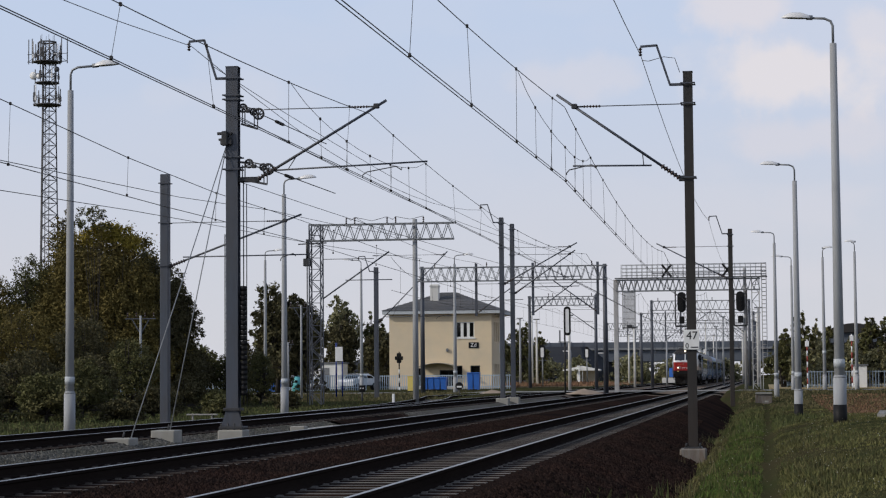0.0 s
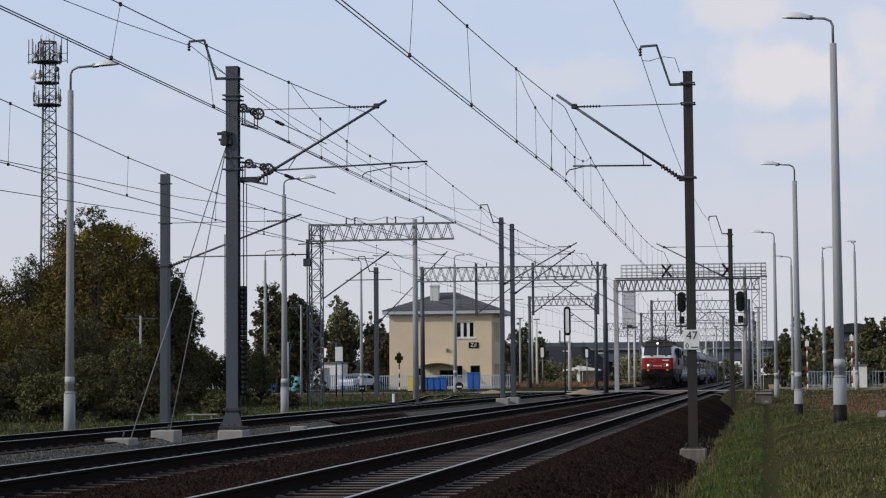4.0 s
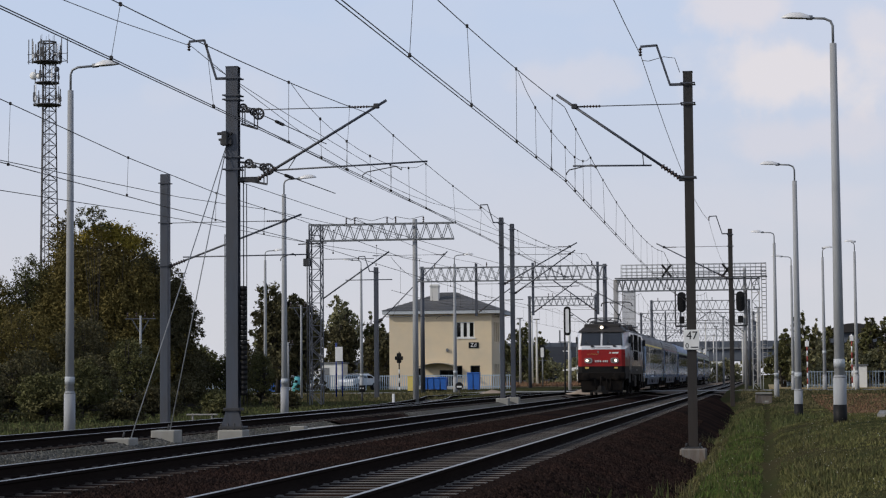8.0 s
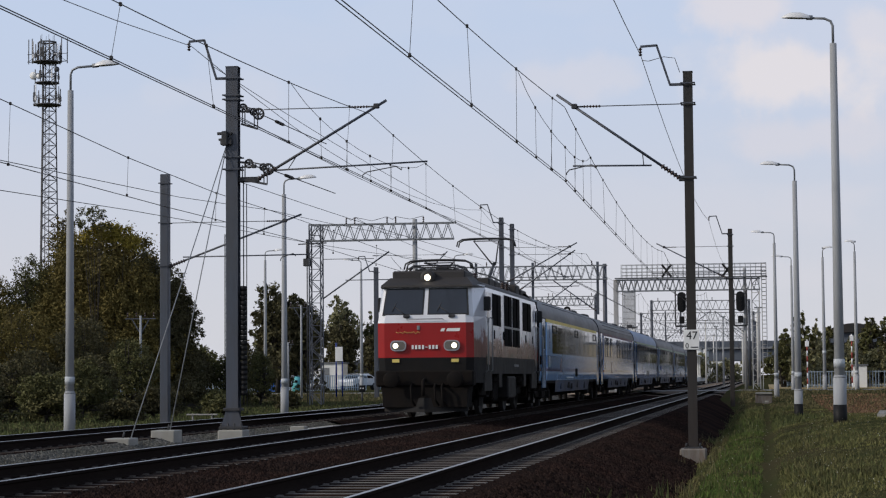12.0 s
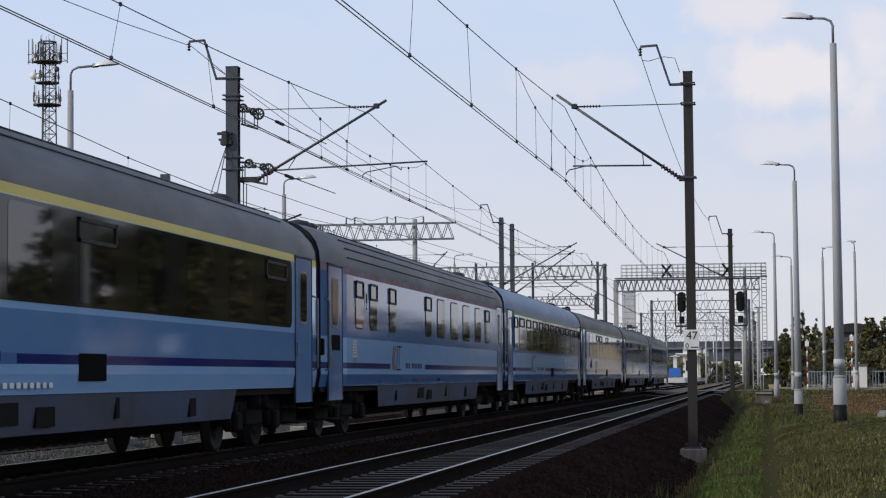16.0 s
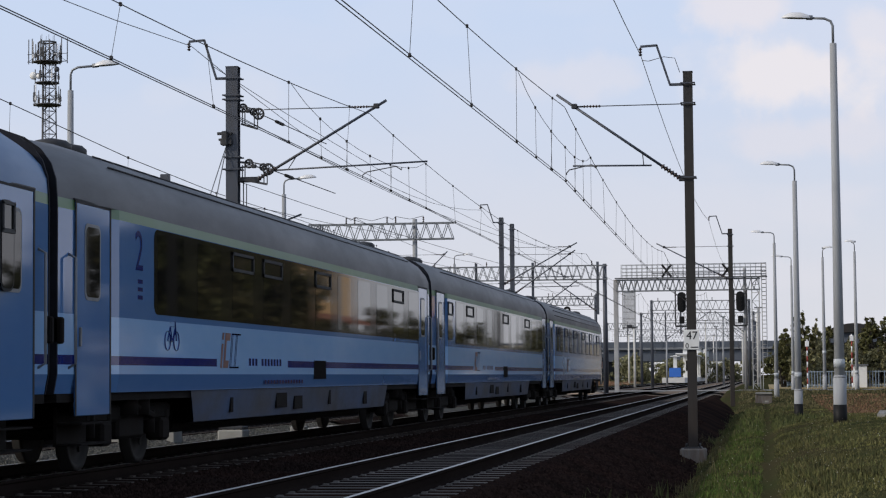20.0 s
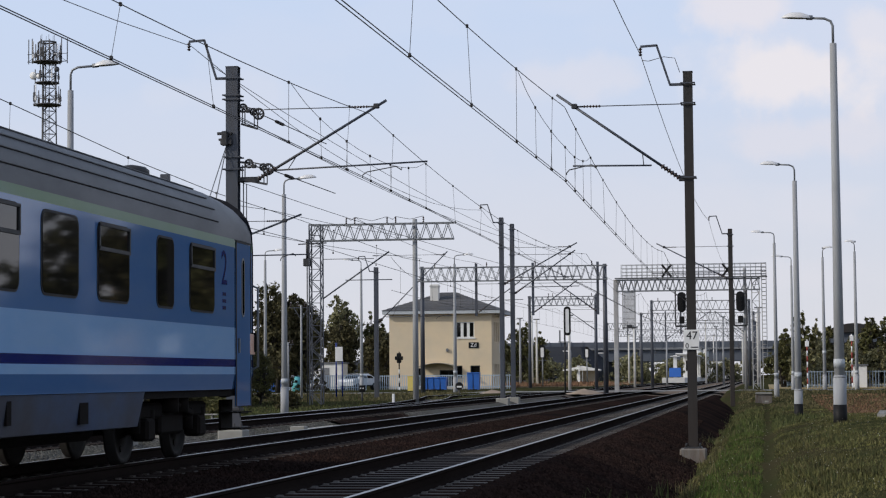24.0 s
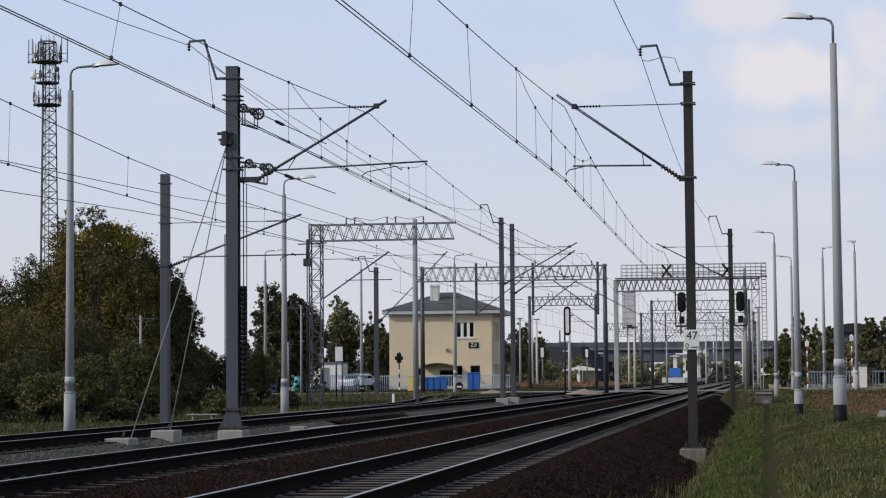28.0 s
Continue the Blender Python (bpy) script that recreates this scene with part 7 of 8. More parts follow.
part("dish", Geo().lathe([(.02, 0), (.3, .1), (.38, .2)], (-.7, -1.2, P2 + .8), "y", 12), M_WHITE, e)
part("dish", Geo().lathe([(.02, 0), (.28, .1), (.35, .2)], (1.5, -1.0, P1 - 1.0), "y", 12), M_TOWER, e)
e = thing("lattice_mast", pose(-64.8, 245, 0), "thin guyed lattice radio mast", "tower")
g = Geo()
for a in range(3):
    an = a * 2.094
    bn = an + 2.094
    for k in range(34):
        p0, p1 = (.2 * math.cos(an), .2 * math.sin(an), k * .55), (.2 * math.cos(an), .2 * math.sin(an), k * .55 + .55)
        g.tube(p0, p1, .035, n=4, caps=False).tube(p0, (.2 * math.cos(bn), .2 * math.sin(bn), k * .55 + .55), .02, n=3, caps=False)
part("lattice_shaft", g, M_GALV, e, fix=False)

# ---- distance ----
BY = 460.0
e = thing("road_bridge", pose(0, 0, 0), "long dark road bridge on pale piers across the station", "bridge")
part("girder", Geo().cbox(-60, 60, BY, BY + 12, 4.1, 6.7, .1), M_BRIDGE, e)
part("deck", Geo().cbox(-60, 60, BY - .7, BY + 12.7, 6.7, 7.2, .05), M_GALV, e)
part("parapet", Geo().cbox(-60, 60, BY - .6, BY - .3, 7.2, 8.5, .03), M_BRIDGE, e)
for k in range(48):
    part("parapet_post", Geo().box(-60 + 2.5 * k - .08, -60 + 2.5 * k + .08, BY - .75, BY - .62, 7.0, 8.7), M_BRIDGE, e)
for x in (-40.0, -31.0, -26.8, -20.0, -13.0, 2.5, 14.0):
    part("pier", Geo().cbox(x - .75, x + .75, BY + 1, BY + 11, -.2, 4.11, .1), M_PIER, e)
emb = Geo()
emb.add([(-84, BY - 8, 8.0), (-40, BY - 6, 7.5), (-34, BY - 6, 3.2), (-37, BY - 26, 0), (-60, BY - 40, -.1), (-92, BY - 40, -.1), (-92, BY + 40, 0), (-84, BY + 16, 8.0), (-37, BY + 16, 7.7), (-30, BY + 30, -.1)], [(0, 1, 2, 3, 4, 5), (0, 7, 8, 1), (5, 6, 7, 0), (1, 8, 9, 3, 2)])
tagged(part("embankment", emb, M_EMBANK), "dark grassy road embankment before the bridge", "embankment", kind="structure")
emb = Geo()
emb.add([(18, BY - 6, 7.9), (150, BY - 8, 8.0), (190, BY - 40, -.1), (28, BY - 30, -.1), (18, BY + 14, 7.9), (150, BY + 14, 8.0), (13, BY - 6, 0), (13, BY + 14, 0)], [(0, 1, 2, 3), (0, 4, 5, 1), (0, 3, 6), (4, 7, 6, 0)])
tagged(part("embankment", emb, M_LITBANK), "grassy road embankment beyond the bridge, coloured pale as if sunlit", "embankment", kind="structure")

e = thing("platform", pose(0, 0, 0), "pale concrete station platform", "platform", kind="structure")
part("platform_deck", Geo().cbox(-14.6, -11.4, 296, 450, 0.0, .75, .03), M_PIER, e)
e = thing("kiosk", pose(-13.0, 299, .75), "white platform shelter with blue side panels", "shelter")
part("post", Geo().cbox(-.1, .4, -.2, .2, 0, 3.2, .02), M_WHITE, e)
part("panel", Geo().cbox(-.7, .95, -.5, .5, .1, 1.4, .03), M_BLUE, e)
part("roof", Geo().cbox(-.5, .8, -.6, .6, 3.0, 3.12, .02), M_WHITE, e)
for k, (x, y, w, h, ln) in enumerate(((-12.4, 345, .9, 4.6, 6), (-12.6, 385, 1.0, 5.2, 8), (-13.0, 425, 1.2, 5.4, 8), (-14.5, 640, 3.0, 6.0, 12), (-16, 760, 4, 6.5, 12))):
    e = thing("station_building", pose(x, y, .7 if y < 450 else 0), "low white station building beside the platforms", "building", "station buildings")
    part("wall", Geo().cbox(-w, w, -ln, ln, 0, h, .04), M_WHITE, e)
    part("roof", Geo().cbox(-w - .3, w + .3, -ln - .4, ln + .4, h, h + .3, .05), M_GALV, e)
    for i in range(5):
        part("flank_window", Geo().box(w + .003, w + .03, -ln + .6 + i * ln * .38, -ln + .6 + i * ln * .38 + ln * .2, 1.1, 3.4), M_PANE, e)
    part("window", Geo().box(-w * .5, w * .5, -ln - .04, -ln - .005, 1.1, 2.8), M_PANE, e)
for k, (x, y) in enumerate(((-11.6, 330), (-11.6, 345), (-11.6, 360), (-11.6, 378), (-11.6, 400), (-11.6, 425))):
    e = thing("platform_post", pose(x, y, .75), "white platform lamp post", "lamp post", "platform posts")
    part("shaft", Geo().tube((0, 0, 0), (0, 0, 5.2), .12, .09, n=6), M_WHITE, e)
    part("arm", Geo().cbox(-.9, .1, -.1, .1, 5.1, 5.25, .02), M_LAMP, e)
for k, (x, y, h) in enumerate(((-27.3, 232, 7.6), (-26.4, 236, 8.4), (-25.2, 230, 7.4), (-18.6, 262, 6.2), (-17.7, 272, 6.4), (-13.4, 215, 6.1), (-12.2, 260, 6.0), (-16.4, 175, 6.2), (-8.2, 290, 8.6), (-5.0, 250, 8.0), (-2.2, 240, 8.2), (-1.6, 300, 8.0), (-.6, 186, 7.0), (-3.6, 330, 8.4), (-6.0, 360, 8.5), (-7.2, 310, 8.2), (-11.0, 330, 8.0), (-9.6, 390, 8.5), (-2.8, 270, 8.3), (-.8, 215, 7.4))):
    e = thing("station_pole", pose(x, y, 0), "pale slender pole among the station tracks", "pole", "station poles")
    part("shaft", Geo().tube((0, 0, -.1), (0, 0, h), .14, .10, n=8), M_PIER if k % 3 else M_POLE, e)
    part("cap", Geo().cbox(-.35, .35, -.1, .1, h - .02, h + .1, .02), M_GALV, e)
for k, (x, y, s) in enumerate(((-31.0, 255, 1), (-28.5, 262, 1), (-24.0, 258, -1), (-22.0, 285, -1))):
    e = thing("platform_lamp", pose(x, y, 0), "small station lamp with a flat white head", "street lamp", "platform lamps")
    part("post", Geo().tube((0, 0, 0), (0, 0, 4.2), .06, n=6), M_GALV, e)
    part("head", Geo().cbox(min(0, s * 1.0), max(0, s * 1.0), -.12, .12, 4.15, 4.28, .03), M_LAMP, e)
e = thing("bus_shelter", pose(-26.4, 300, 0), "open shelter with a pale flat roof on posts", "shelter")
part("roof", Geo().cbox(-2.6, 2.8, -1.2, 1.2, 1.85, 2.05, .04).add([(-2.4, -1.2, 2.05), (2.6, -1.2, 2.05), (.1, -1.2, 2.55), (-2.4, 1.2, 2.05), (2.6, 1.2, 2.05), (.1, 1.2, 2.55)], [(0, 1, 2), (3, 4, 5), (0, 2, 5, 3), (1, 2, 5, 4)]), M_WHITE, e)
for x in (-2.2, -.4, .2, 2.2):
    part("post", Geo().cbox(x - .06, x + .06, -.9, -.8, 0, 1.85, .01), M_WHITE, e)
part("back_wall", Geo().cbox(-2.3, 2.3, .8, .9, .2, 1.8, .02), M_PLASTERG, e)
part("signpost", Geo().cbox(-.55, -.1, -1.3, -1.2, .2, 2.6, .02), M_WHITE, e)
e = thing("depot_hall", pose(10.2, 250, 0), "low brown hall with a curved roof behind trees", "building")
part("wall", Geo().cbox(-3.2, 3.4, 0, 14, 0, 6.0, .05), M_BRIDGE, e)
rp = [(-3.6 + 7.4 * k / 10, 6.0 + 1.1 * math.sin(math.pi * k / 10)) for k in range(11)]
part("roof", Geo().sweep(rp, -.5, 14.5), M_MASTBROWN, e)
part("window_strip", Geo().box(-2.6, 2.8, -.04, -.005, 3.8, 4.8), M_PANE, e)
e = thing("white_box", pose(6.9, 158.5, 0), "pale green-white equipment hut behind the fence", "hut")
part("wall", Geo().cbox(-.55, .55, -.5, .5, 0, 1.7, .03), M_WHITE, e)
part("roof", Geo().cbox(-.65, .65, -.6, .6, 1.7, 1.8, .02), M_GALV, e)


def heap(x, y, r, h, seed, label, mat):
    rng = random.Random(seed)
    g = Geo()
    n, m = 20, 6
    vs = []
    for j in range(m + 1):
        u = j / m
        for k in range(n):
            a = 2 * math.pi * k / n
            rr = r * (1 - u) * (1 + .25 * noise.noise(Vector((math.cos(a) * 1.5, math.sin(a) * 1.5, seed))))
            vs.append((x + rr * math.cos(a) * 1.6, y + rr * math.sin(a), h * (u ** .8) + .06 * noise.noise(Vector((rr * 3, a * 2, seed))) - .1))
    fs = [(j * n + k, j * n + (k + 1) % n, (j + 1) * n + (k + 1) % n, (j + 1) * n + k) for j in range(m) for k in range(n)]
    g.add(vs, fs, True)
    tagged(part("gravel_heap", g, mat, fix=False), label, "gravel heap", "gravel heaps")


heap(-12.0, 138, .75, .36, 2, "small heap of pale sand beside the crossing", M_SAND)
heap(-18.0, 137, .8, .34, 5, "small heap of pale gravel beside the crossing", M_SAND)
e = thing("concrete_culvert", pose(-.15, 116, -.2), "concrete culvert lid standing on short walls", "culvert")
part("lid", Geo().cbox(-.46, .46, -.5, .5, .22, .32, .02), M_CONC, e)
part("wall", Geo().cbox(-.46, .46, -.42, .42, -.6, .22, .03), M_FOOT, e)
e = thing("cable_trough", pose(-12.2, 57, -.33), "pale concrete cable trough lid beside the track", "cable trough")
part("lid", Geo().cbox(-.35, .35, -2.2, 2.2, 0, .07, .02), M_CONC, e)
part("end_block", Geo().cbox(-.4, .0, -2.7, -2.3, -.02, .16, .02), M_CONC, e)
e = thing("white_board", pose(-15.9, 57.5, -.1), "pale plank lying beside the outer rail", "plank")
part("plank", Geo().cbox(-.45, .45, -.08, .08, .18, .22, .01), M_CONC, e)
part("stake", Geo().box(-.3, -.26, -.04, .04, -.2, .18).box(.26, .3, -.04, .04, -.2, .18), M_CONC, e)
paving = tagged(part("paving", Geo().add([(2.75, 53.5, .09), (6.8, 47, .14), (6.8, 60, .16), (3.1, 59, .09), (2.75, 53.5, -.2), (6.8, 47, -.2), (6.8, 60, -.2), (3.1, 59, -.2)], [(0, 1, 2, 3), (4, 5, 1, 0), (5, 6, 2, 1), (6, 7, 3, 2), (7, 4, 0, 3)]), M_ROAD), "small paved area in the grass", "paving", kind="structure")
# canopy along the platform edge
e = thing("platform_canopy", pose(-12.4, 320, .75), "white platform canopy on slender posts", "canopy")
part("roof", Geo().cbox(-1.3, 1.2, 0, 96, 3.5, 3.72, .04), M_WHITE, e)
for k in range(11):
    part("post", Geo().cbox(.8, .98, 1 + k * 9.3, 1.18 + k * 9.3, 0, 3.5, .02), M_WHITE, e)
M_YARD = material("dry_yard", spec=.04, base=(0.32, 0.25, 0.13), rough=0.95, second=(0.18, 0.16, 0.08), scale=.8, amount=.8, third=(0.42, 0.35, 0.24), scale2=.2, amount2=.6, bump=.4, bump_scale=6)
tagged(part("yard", Geo().box(-36, -17.2, 203, 300, -.1, .10), M_YARD), "dry yellowish yard between the side tracks", "yard", kind="structure")
tagged(part("yard", Geo().box(.2, 14, 156, 215, -.1, .09), M_YARD), "dry yellowish ground beside the crossing", "yard", kind="structure")
# ---- plants ----
def leafy(name, base, second, third, seed_scale=.6):
    return material(name, base, 0.7, second=second, scale=seed_scale, amount=.8, third=third, scale2=.18, amount2=.7, island=.45, spec=.08)


M_LEAF = leafy("leaves_green", (0.090, 0.094, 0.038), (0.068, 0.073, 0.031), (0.125, 0.108, 0.048))
M_LEAFY = leafy("leaves_autumn", (0.125, 0.100, 0.034), (0.092, 0.082, 0.032), (0.16, 0.125, 0.036))
M_LEAFD = leafy("leaves_dark", (0.078, 0.073, 0.037), (0.060, 0.057, 0.030), (0.104, 0.086, 0.042))
# olive leaves for distant plants, with haze painted in as a paler tone
M_LEAFHAZE = leafy("leaves_hazy_olive", (0.20, 0.195, 0.105), (0.16, 0.155, 0.09), (0.25, 0.23, 0.12))
M_LEAFB = leafy("leaves_sunlit_yellow", (0.26, 0.21, 0.04), (0.19, 0.16, 0.04), (0.30, 0.22, 0.04))
M_BARK = material("bark", (0.040, 0.034, 0.028), 0.95, second=(0.024, 0.02, 0.017), scale=6, amount=.8, bump=.6, stretch=(2, 2, .5))


def crown(lobes, leaves, size, seed, name="crown", droop=0.0):
    """Many small leaves in clumps spread through lobes (x, y, z, radius, height)."""
    rng = np.random.default_rng(seed)
    vol = np.array([l[3] ** 2 * l[4] for l in lobes])
    cl_n = max(40, leaves // 26)
    which = rng.choice(len(lobes), cl_n, p=vol / vol.sum())
    L = np.array(lobes)[which]
    d = rng.normal(size=(cl_n, 3))
    d /= np.linalg.norm(d, axis=1)[:, None]
    rad = .45 + .62 * rng.random(cl_n) ** .55
    c = L[:, :3] + d * rad[:, None] * np.stack([L[:, 3], L[:, 3], L[:, 4]], 1)
    cr = (.22 + .5 * rng.random(cl_n)) * np.minimum(1.0, L[:, 3] * .45)
    per = leaves // cl_n
    n = cl_n * per
    o = rng.normal(size=(n, 3)) * np.repeat(cr, per)[:, None] * np.array([.55, .55, .5 + droop])
    p = np.repeat(c, per, 0) + o
    a = rng.normal(size=(n, 3))
    a /= np.linalg.norm(a, axis=1)[:, None]
    b = np.cross(a, rng.normal(size=(n, 3)))
    b /= np.linalg.norm(b, axis=1)[:, None]
    s = size * (.6 + .8 * rng.random(n))[:, None]
    V = np.stack([p - a * s, p + b * s * .5, p + a * s, p - b * s * .5], 1).reshape(-1, 3)
    F = np.arange(n * 4).reshape(-1, 4)
    me = bpy.data.meshes.new(name)
    me.from_pydata(V.tolist(), [], F.tolist())
    return me


def tree(x, y, z, h, lobes, leaves, size, seed, mat, label, trunk_r=.18, droop=0.0, category="tree", limbs=3):
    e = thing(category, pose(x, y, z), label, category, "trees beside the railway" if category == "tree" else "bushes beside the railway")
    rng = random.Random(seed)
    g = Geo()
    top = h * .72
    pts = [(.12 * rng.uniform(-1, 1) * k, .12 * rng.uniform(-1, 1) * k, top * k / 5) for k in range(6)]
    g.path(pts, [trunk_r * (1 - .15 * k) for k in range(6)], 7)
    for lx, ly, lz, lr, lh in lobes:
        for k in range(limbs):
            b = Vector(pts[1 + k % 4])
            if b.z > lz:
                b = Vector(pts[1])
            t_ = Vector((lx + rng.uniform(-.5, .5) * lr, ly + rng.uniform(-.5, .5) * lr, lz + rng.uniform(-.2, .75) * lh))
            m = (b + t_) / 2 + Vector((0, 0, .12 * h * rng.random()))
            g.path([b, m, t_], [trunk_r * .45, trunk_r * .28, trunk_r * .08], 5)
    part("trunk", g, M_BARK, e)
    me = crown(lobes, leaves, size, seed, droop=droop)
    me.materials.append(mat)
    part("crown", me, None, e)
    return e


def around(h, r, seed, n=6, low=.25):
    """Lobes of a crown of height h and radius r."""
    rng = random.Random(seed)
    out = [(0, 0, h * .55, r * .66, h * .30)]
    n += 4
    for k in range(n):
        a = 6.283 * k / n + rng.uniform(-.4, .4)
        z = h * (low + (.90 - low) * ((k * .618) % 1.0))
        q = r * rng.uniform(.45, .9) * (1.12 - .62 * z / h)
        out.append((q * math.cos(a), q * math.sin(a), z, r * rng.uniform(.28, .50), h * rng.uniform(.08, .16)))
    return out


tree(-35.1, 108, -.35, 9.6, [(-1.7, 0, 8.1, 1.3, 1.3), (-.3, .3, 8.3, 1.5, 1.3), (1.2, 0, 8.0, 1.3, 1.3), (2.2, .3, 6.9, 1.2, 1.1), (-2.1, 0, 5.9, 1.8, 1.7), (0, .4, 5.6, 2.2, 2.0), (2.0, 0, 5.0, 2.0, 1.9), (-2.4, -.4, 3.0, 2.2, 1.9), (0, -.6, 2.8, 2.3, 1.9), (2.4, -.3, 2.6, 2.1, 1.8), (-1.2, -1.5, 6.9, 1.4, 1.3), (.4, -1.6, 6.7, 1.5, 1.4), (1.7, -1.4, 6.2, 1.3, 1.2), (-.4, -1.8, 4.6, 1.8, 1.5), (1.4, -1.8, 4.2, 1.7, 1.4), (-2.0, -1.6, 4.6, 1.6, 1.4)], 165000, .074, 1, M_LEAFY, "large willow turning yellow-green behind the outer track", .14, .3, limbs=1)
tree(-33.0, 106, -.35, 8.2, around(8.2, 2.2, 2, 10), 56000, .07, 2, M_LEAFY, "bushy tree with yellowing top beside the willow", .10, .3, limbs=1)
# extra crown whose bright yellow leaves paint the highlight on the top
tree(-33.7, 105, -.35, 9.6, [(-1.3, 0, 9.0, .7, .42), (-.5, 0, 9.25, .8, .45), (.3, 0, 9.1, .7, .4), (.9, 0, 8.6, .6, .4)], 5200, .060, 17, M_LEAFB, "yellow tree top beside the willow, its sunlight put into the leaf colour", .05, limbs=1)
tree(-38.5, 110, -.35, 10.9, [(.1, 0, 8.6, .85, 1.7), (.2, .1, 8.4, .8, 1.6), (.0, 0, 8.8, .8, 1.6), (.3, 0, 10.0, .5, .9), (.3, 0, 9.9, .55, .9), (.2, 0, 9.8, .5, 1.0), (-.6, 0, 6.6, 1.2, 1.5), (.6, 0, 7.0, 1.0, 1.6), (-.5, 0, 5.0, 1.6, 1.9), (.4, .3, 4.0, 1.9, 2.0)], 21000, 0.056, 3, M_LEAFY, "thin-crowned tree with bare upper twigs", .16)
tree(-41.4, 106, -.35, 8.0, around(7.9, 2.2, 8, 8, .15), 30400, 0.059, 8, M_LEAFY, "rounded olive tree at the field edge", .2)
tree(-43.9, 108, -.35, 7.6, around(7.3, 2.2, 9, 8, .12), 26600, 0.059, 9, M_LEAF, "broad green tree at the field edge", .2)
tree(-39.4, 108, -.35, 8.2, around(8.4, 2.3, 4, 7, .15), 32300, 0.059, 4, M_LEAF, "rounded green bush-like tree at the field edge", .2)
tree(-31.7, 107, -.35, 8.2, around(8.3, 1.9, 5, 9, .15), 42000, 0.056, 5, M_LEAFD, "dark dense tree beside the railway", .2)
tree(-31.0, 108, -.35, 6.8, around(6.9, 1.25, 6, 8, .12), 24000, 0.056, 6, M_LEAFD, "dark slender tree beside the railway", .16)
tree(-34.4, 104, -.35, 10.7, [(-.7, 0, 9.9, .6, .55), (-.1, 0, 10.2, .45, .5), (.3, 0, 9.6, .5, .4)], 1700, .056, 7, M_LEAF, "bare wispy tree top with few leaves", .05, limbs=2)
for k, (x, y, h, r, m) in enumerate(((-42.5, 96, 4.6, 2.2, M_LEAF), (-39.5, 95, 5.0, 2.3, M_LEAFD), (-36.3, 95, 5.2, 2.3, M_LEAFY), (-33.4, 95, 4.9, 2.0, M_LEAFD), (-30.8, 94, 3.8, 1.6, M_LEAF), (-28.6, 95, 1.7, 1.1, M_LEAFD), (-27.0, 96, 1.0, .9, M_LEAF), (-40.5, 88, 3.2, 1.8, M_LEAFD), (-36.5, 87, 3.0, 1.8, M_LEAF), (-33.0, 87, 2.9, 1.6, M_LEAFD), (-30.2, 87, 2.6, 1.5, M_LEAFD), (-27.4, 88, 1.2, 1.0, M_LEAFD), (-25.6, 90, .9, .8, M_LEAF), (-45.5, 100, 5.5, 2.6, M_LEAF), (-29.0, 112, 3.0, 1.2, M_LEAF), (-30.3, 112, 3.0, .9, M_LEAF), (-32.6, 112, 3.5, 1.3, M_LEAFD), (-31.2, 113, 3.1, 1.1, M_LEAF), (-33.9, 111, 3.4, 1.3, M_LEAFD), (-24.6, 100, .9, .7, M_LEAFD), (-43, 84, 3.4, 2.0, M_LEAFD), (-38, 80, 2.8, 2.0, M_LEAF), (-34.5, 80, 2.6, 1.9, M_LEAFD), (-31.3, 80, 2.6, 1.8, M_LEAFD), (-28.4, 80, 2.3, 1.6, M_LEAF), (-26.0, 82, 1.2, 1.0, M_LEAFD), (-30, 72, 2.0, 1.6, M_LEAFD), (-27, 72, 1.8, 1.5, M_LEAF), (-33, 72, 2.2, 1.7, M_LEAFD), (-24.5, 73, .8, .9, M_LEAFD), (-23.6, 84, .8, .8, M_LEAF))):
    tree(x + 1.3, y, -.4, h, around(h, r, 20 + k, 6, .05), int(7000 * r), .056, 20 + k, m, "dense shrub on the bank beyond the tracks", .08, 0, "bush")
for k, (x, y, h, r, m) in enumerate(((-52.5, 184, 5.0, 2.2, M_LEAFD), (-50.0, 182, 4.4, 1.9, M_LEAF), (-47.6, 185, 3.4, 1.4, M_LEAFHAZE), (-45.6, 184, 3.6, 1.5, M_LEAF), (-55.5, 186, 6.0, 2.4, M_LEAFD))):
    tree(x, y, 0, h, around(h, r, 60 + k, 7, .05), int(2600 * r), .12, 60 + k, m, "grey-green bush behind the blue fence", .1, 0, "bush")
tree(-36.2, 152, 0, 8.4, around(8.5, 2.3, 50, 9, .12), 13000, .13, 50, M_LEAFD, "dark dense tree with a ragged top", .2)
tree(-34.4, 153, 0, 7.4, around(7.3, 1.9, 51, 8, .12), 10000, .13, 51, M_LEAFD, "dark dense tree near the signal box", .18)
tree(-38.0, 156, 0, 6.4, around(6.2, 1.4, 52, 7, .12), 5000, .13, 52, M_LEAF, "green tree behind the fence", .16)
tree(-45.6, 222, 0, 10.4, around(10.2, 2.6, 53, 8, .12), 8000, .18, 53, M_LEAFHAZE, "yellow-green birch-like tree behind the signal box", .22)
tree(-42.5, 224, 0, 8.6, around(8.4, 1.9, 54, 7, .12), 6000, .17, 54, M_LEAF, "green tree behind the signal box", .2)
tree(-39.5, 215, 0, 6.6, around(6.4, 1.8, 55, 7, .1), 5000, .16, 55, M_LEAFD, "dark tree beside the signal box", .18)
tree(-42.4, 206, 0, 7.4, around(7.3, 2.3, 57, 8, .08), 9000, .15, 57, M_LEAFD, "dark dense tree behind the shed", .2)
tree(-38.6, 204, 0, 5.6, around(5.6, 1.8, 58, 8, .08), 6000, .14, 58, M_LEAFD, "low dark tree beside the signal box", .16)
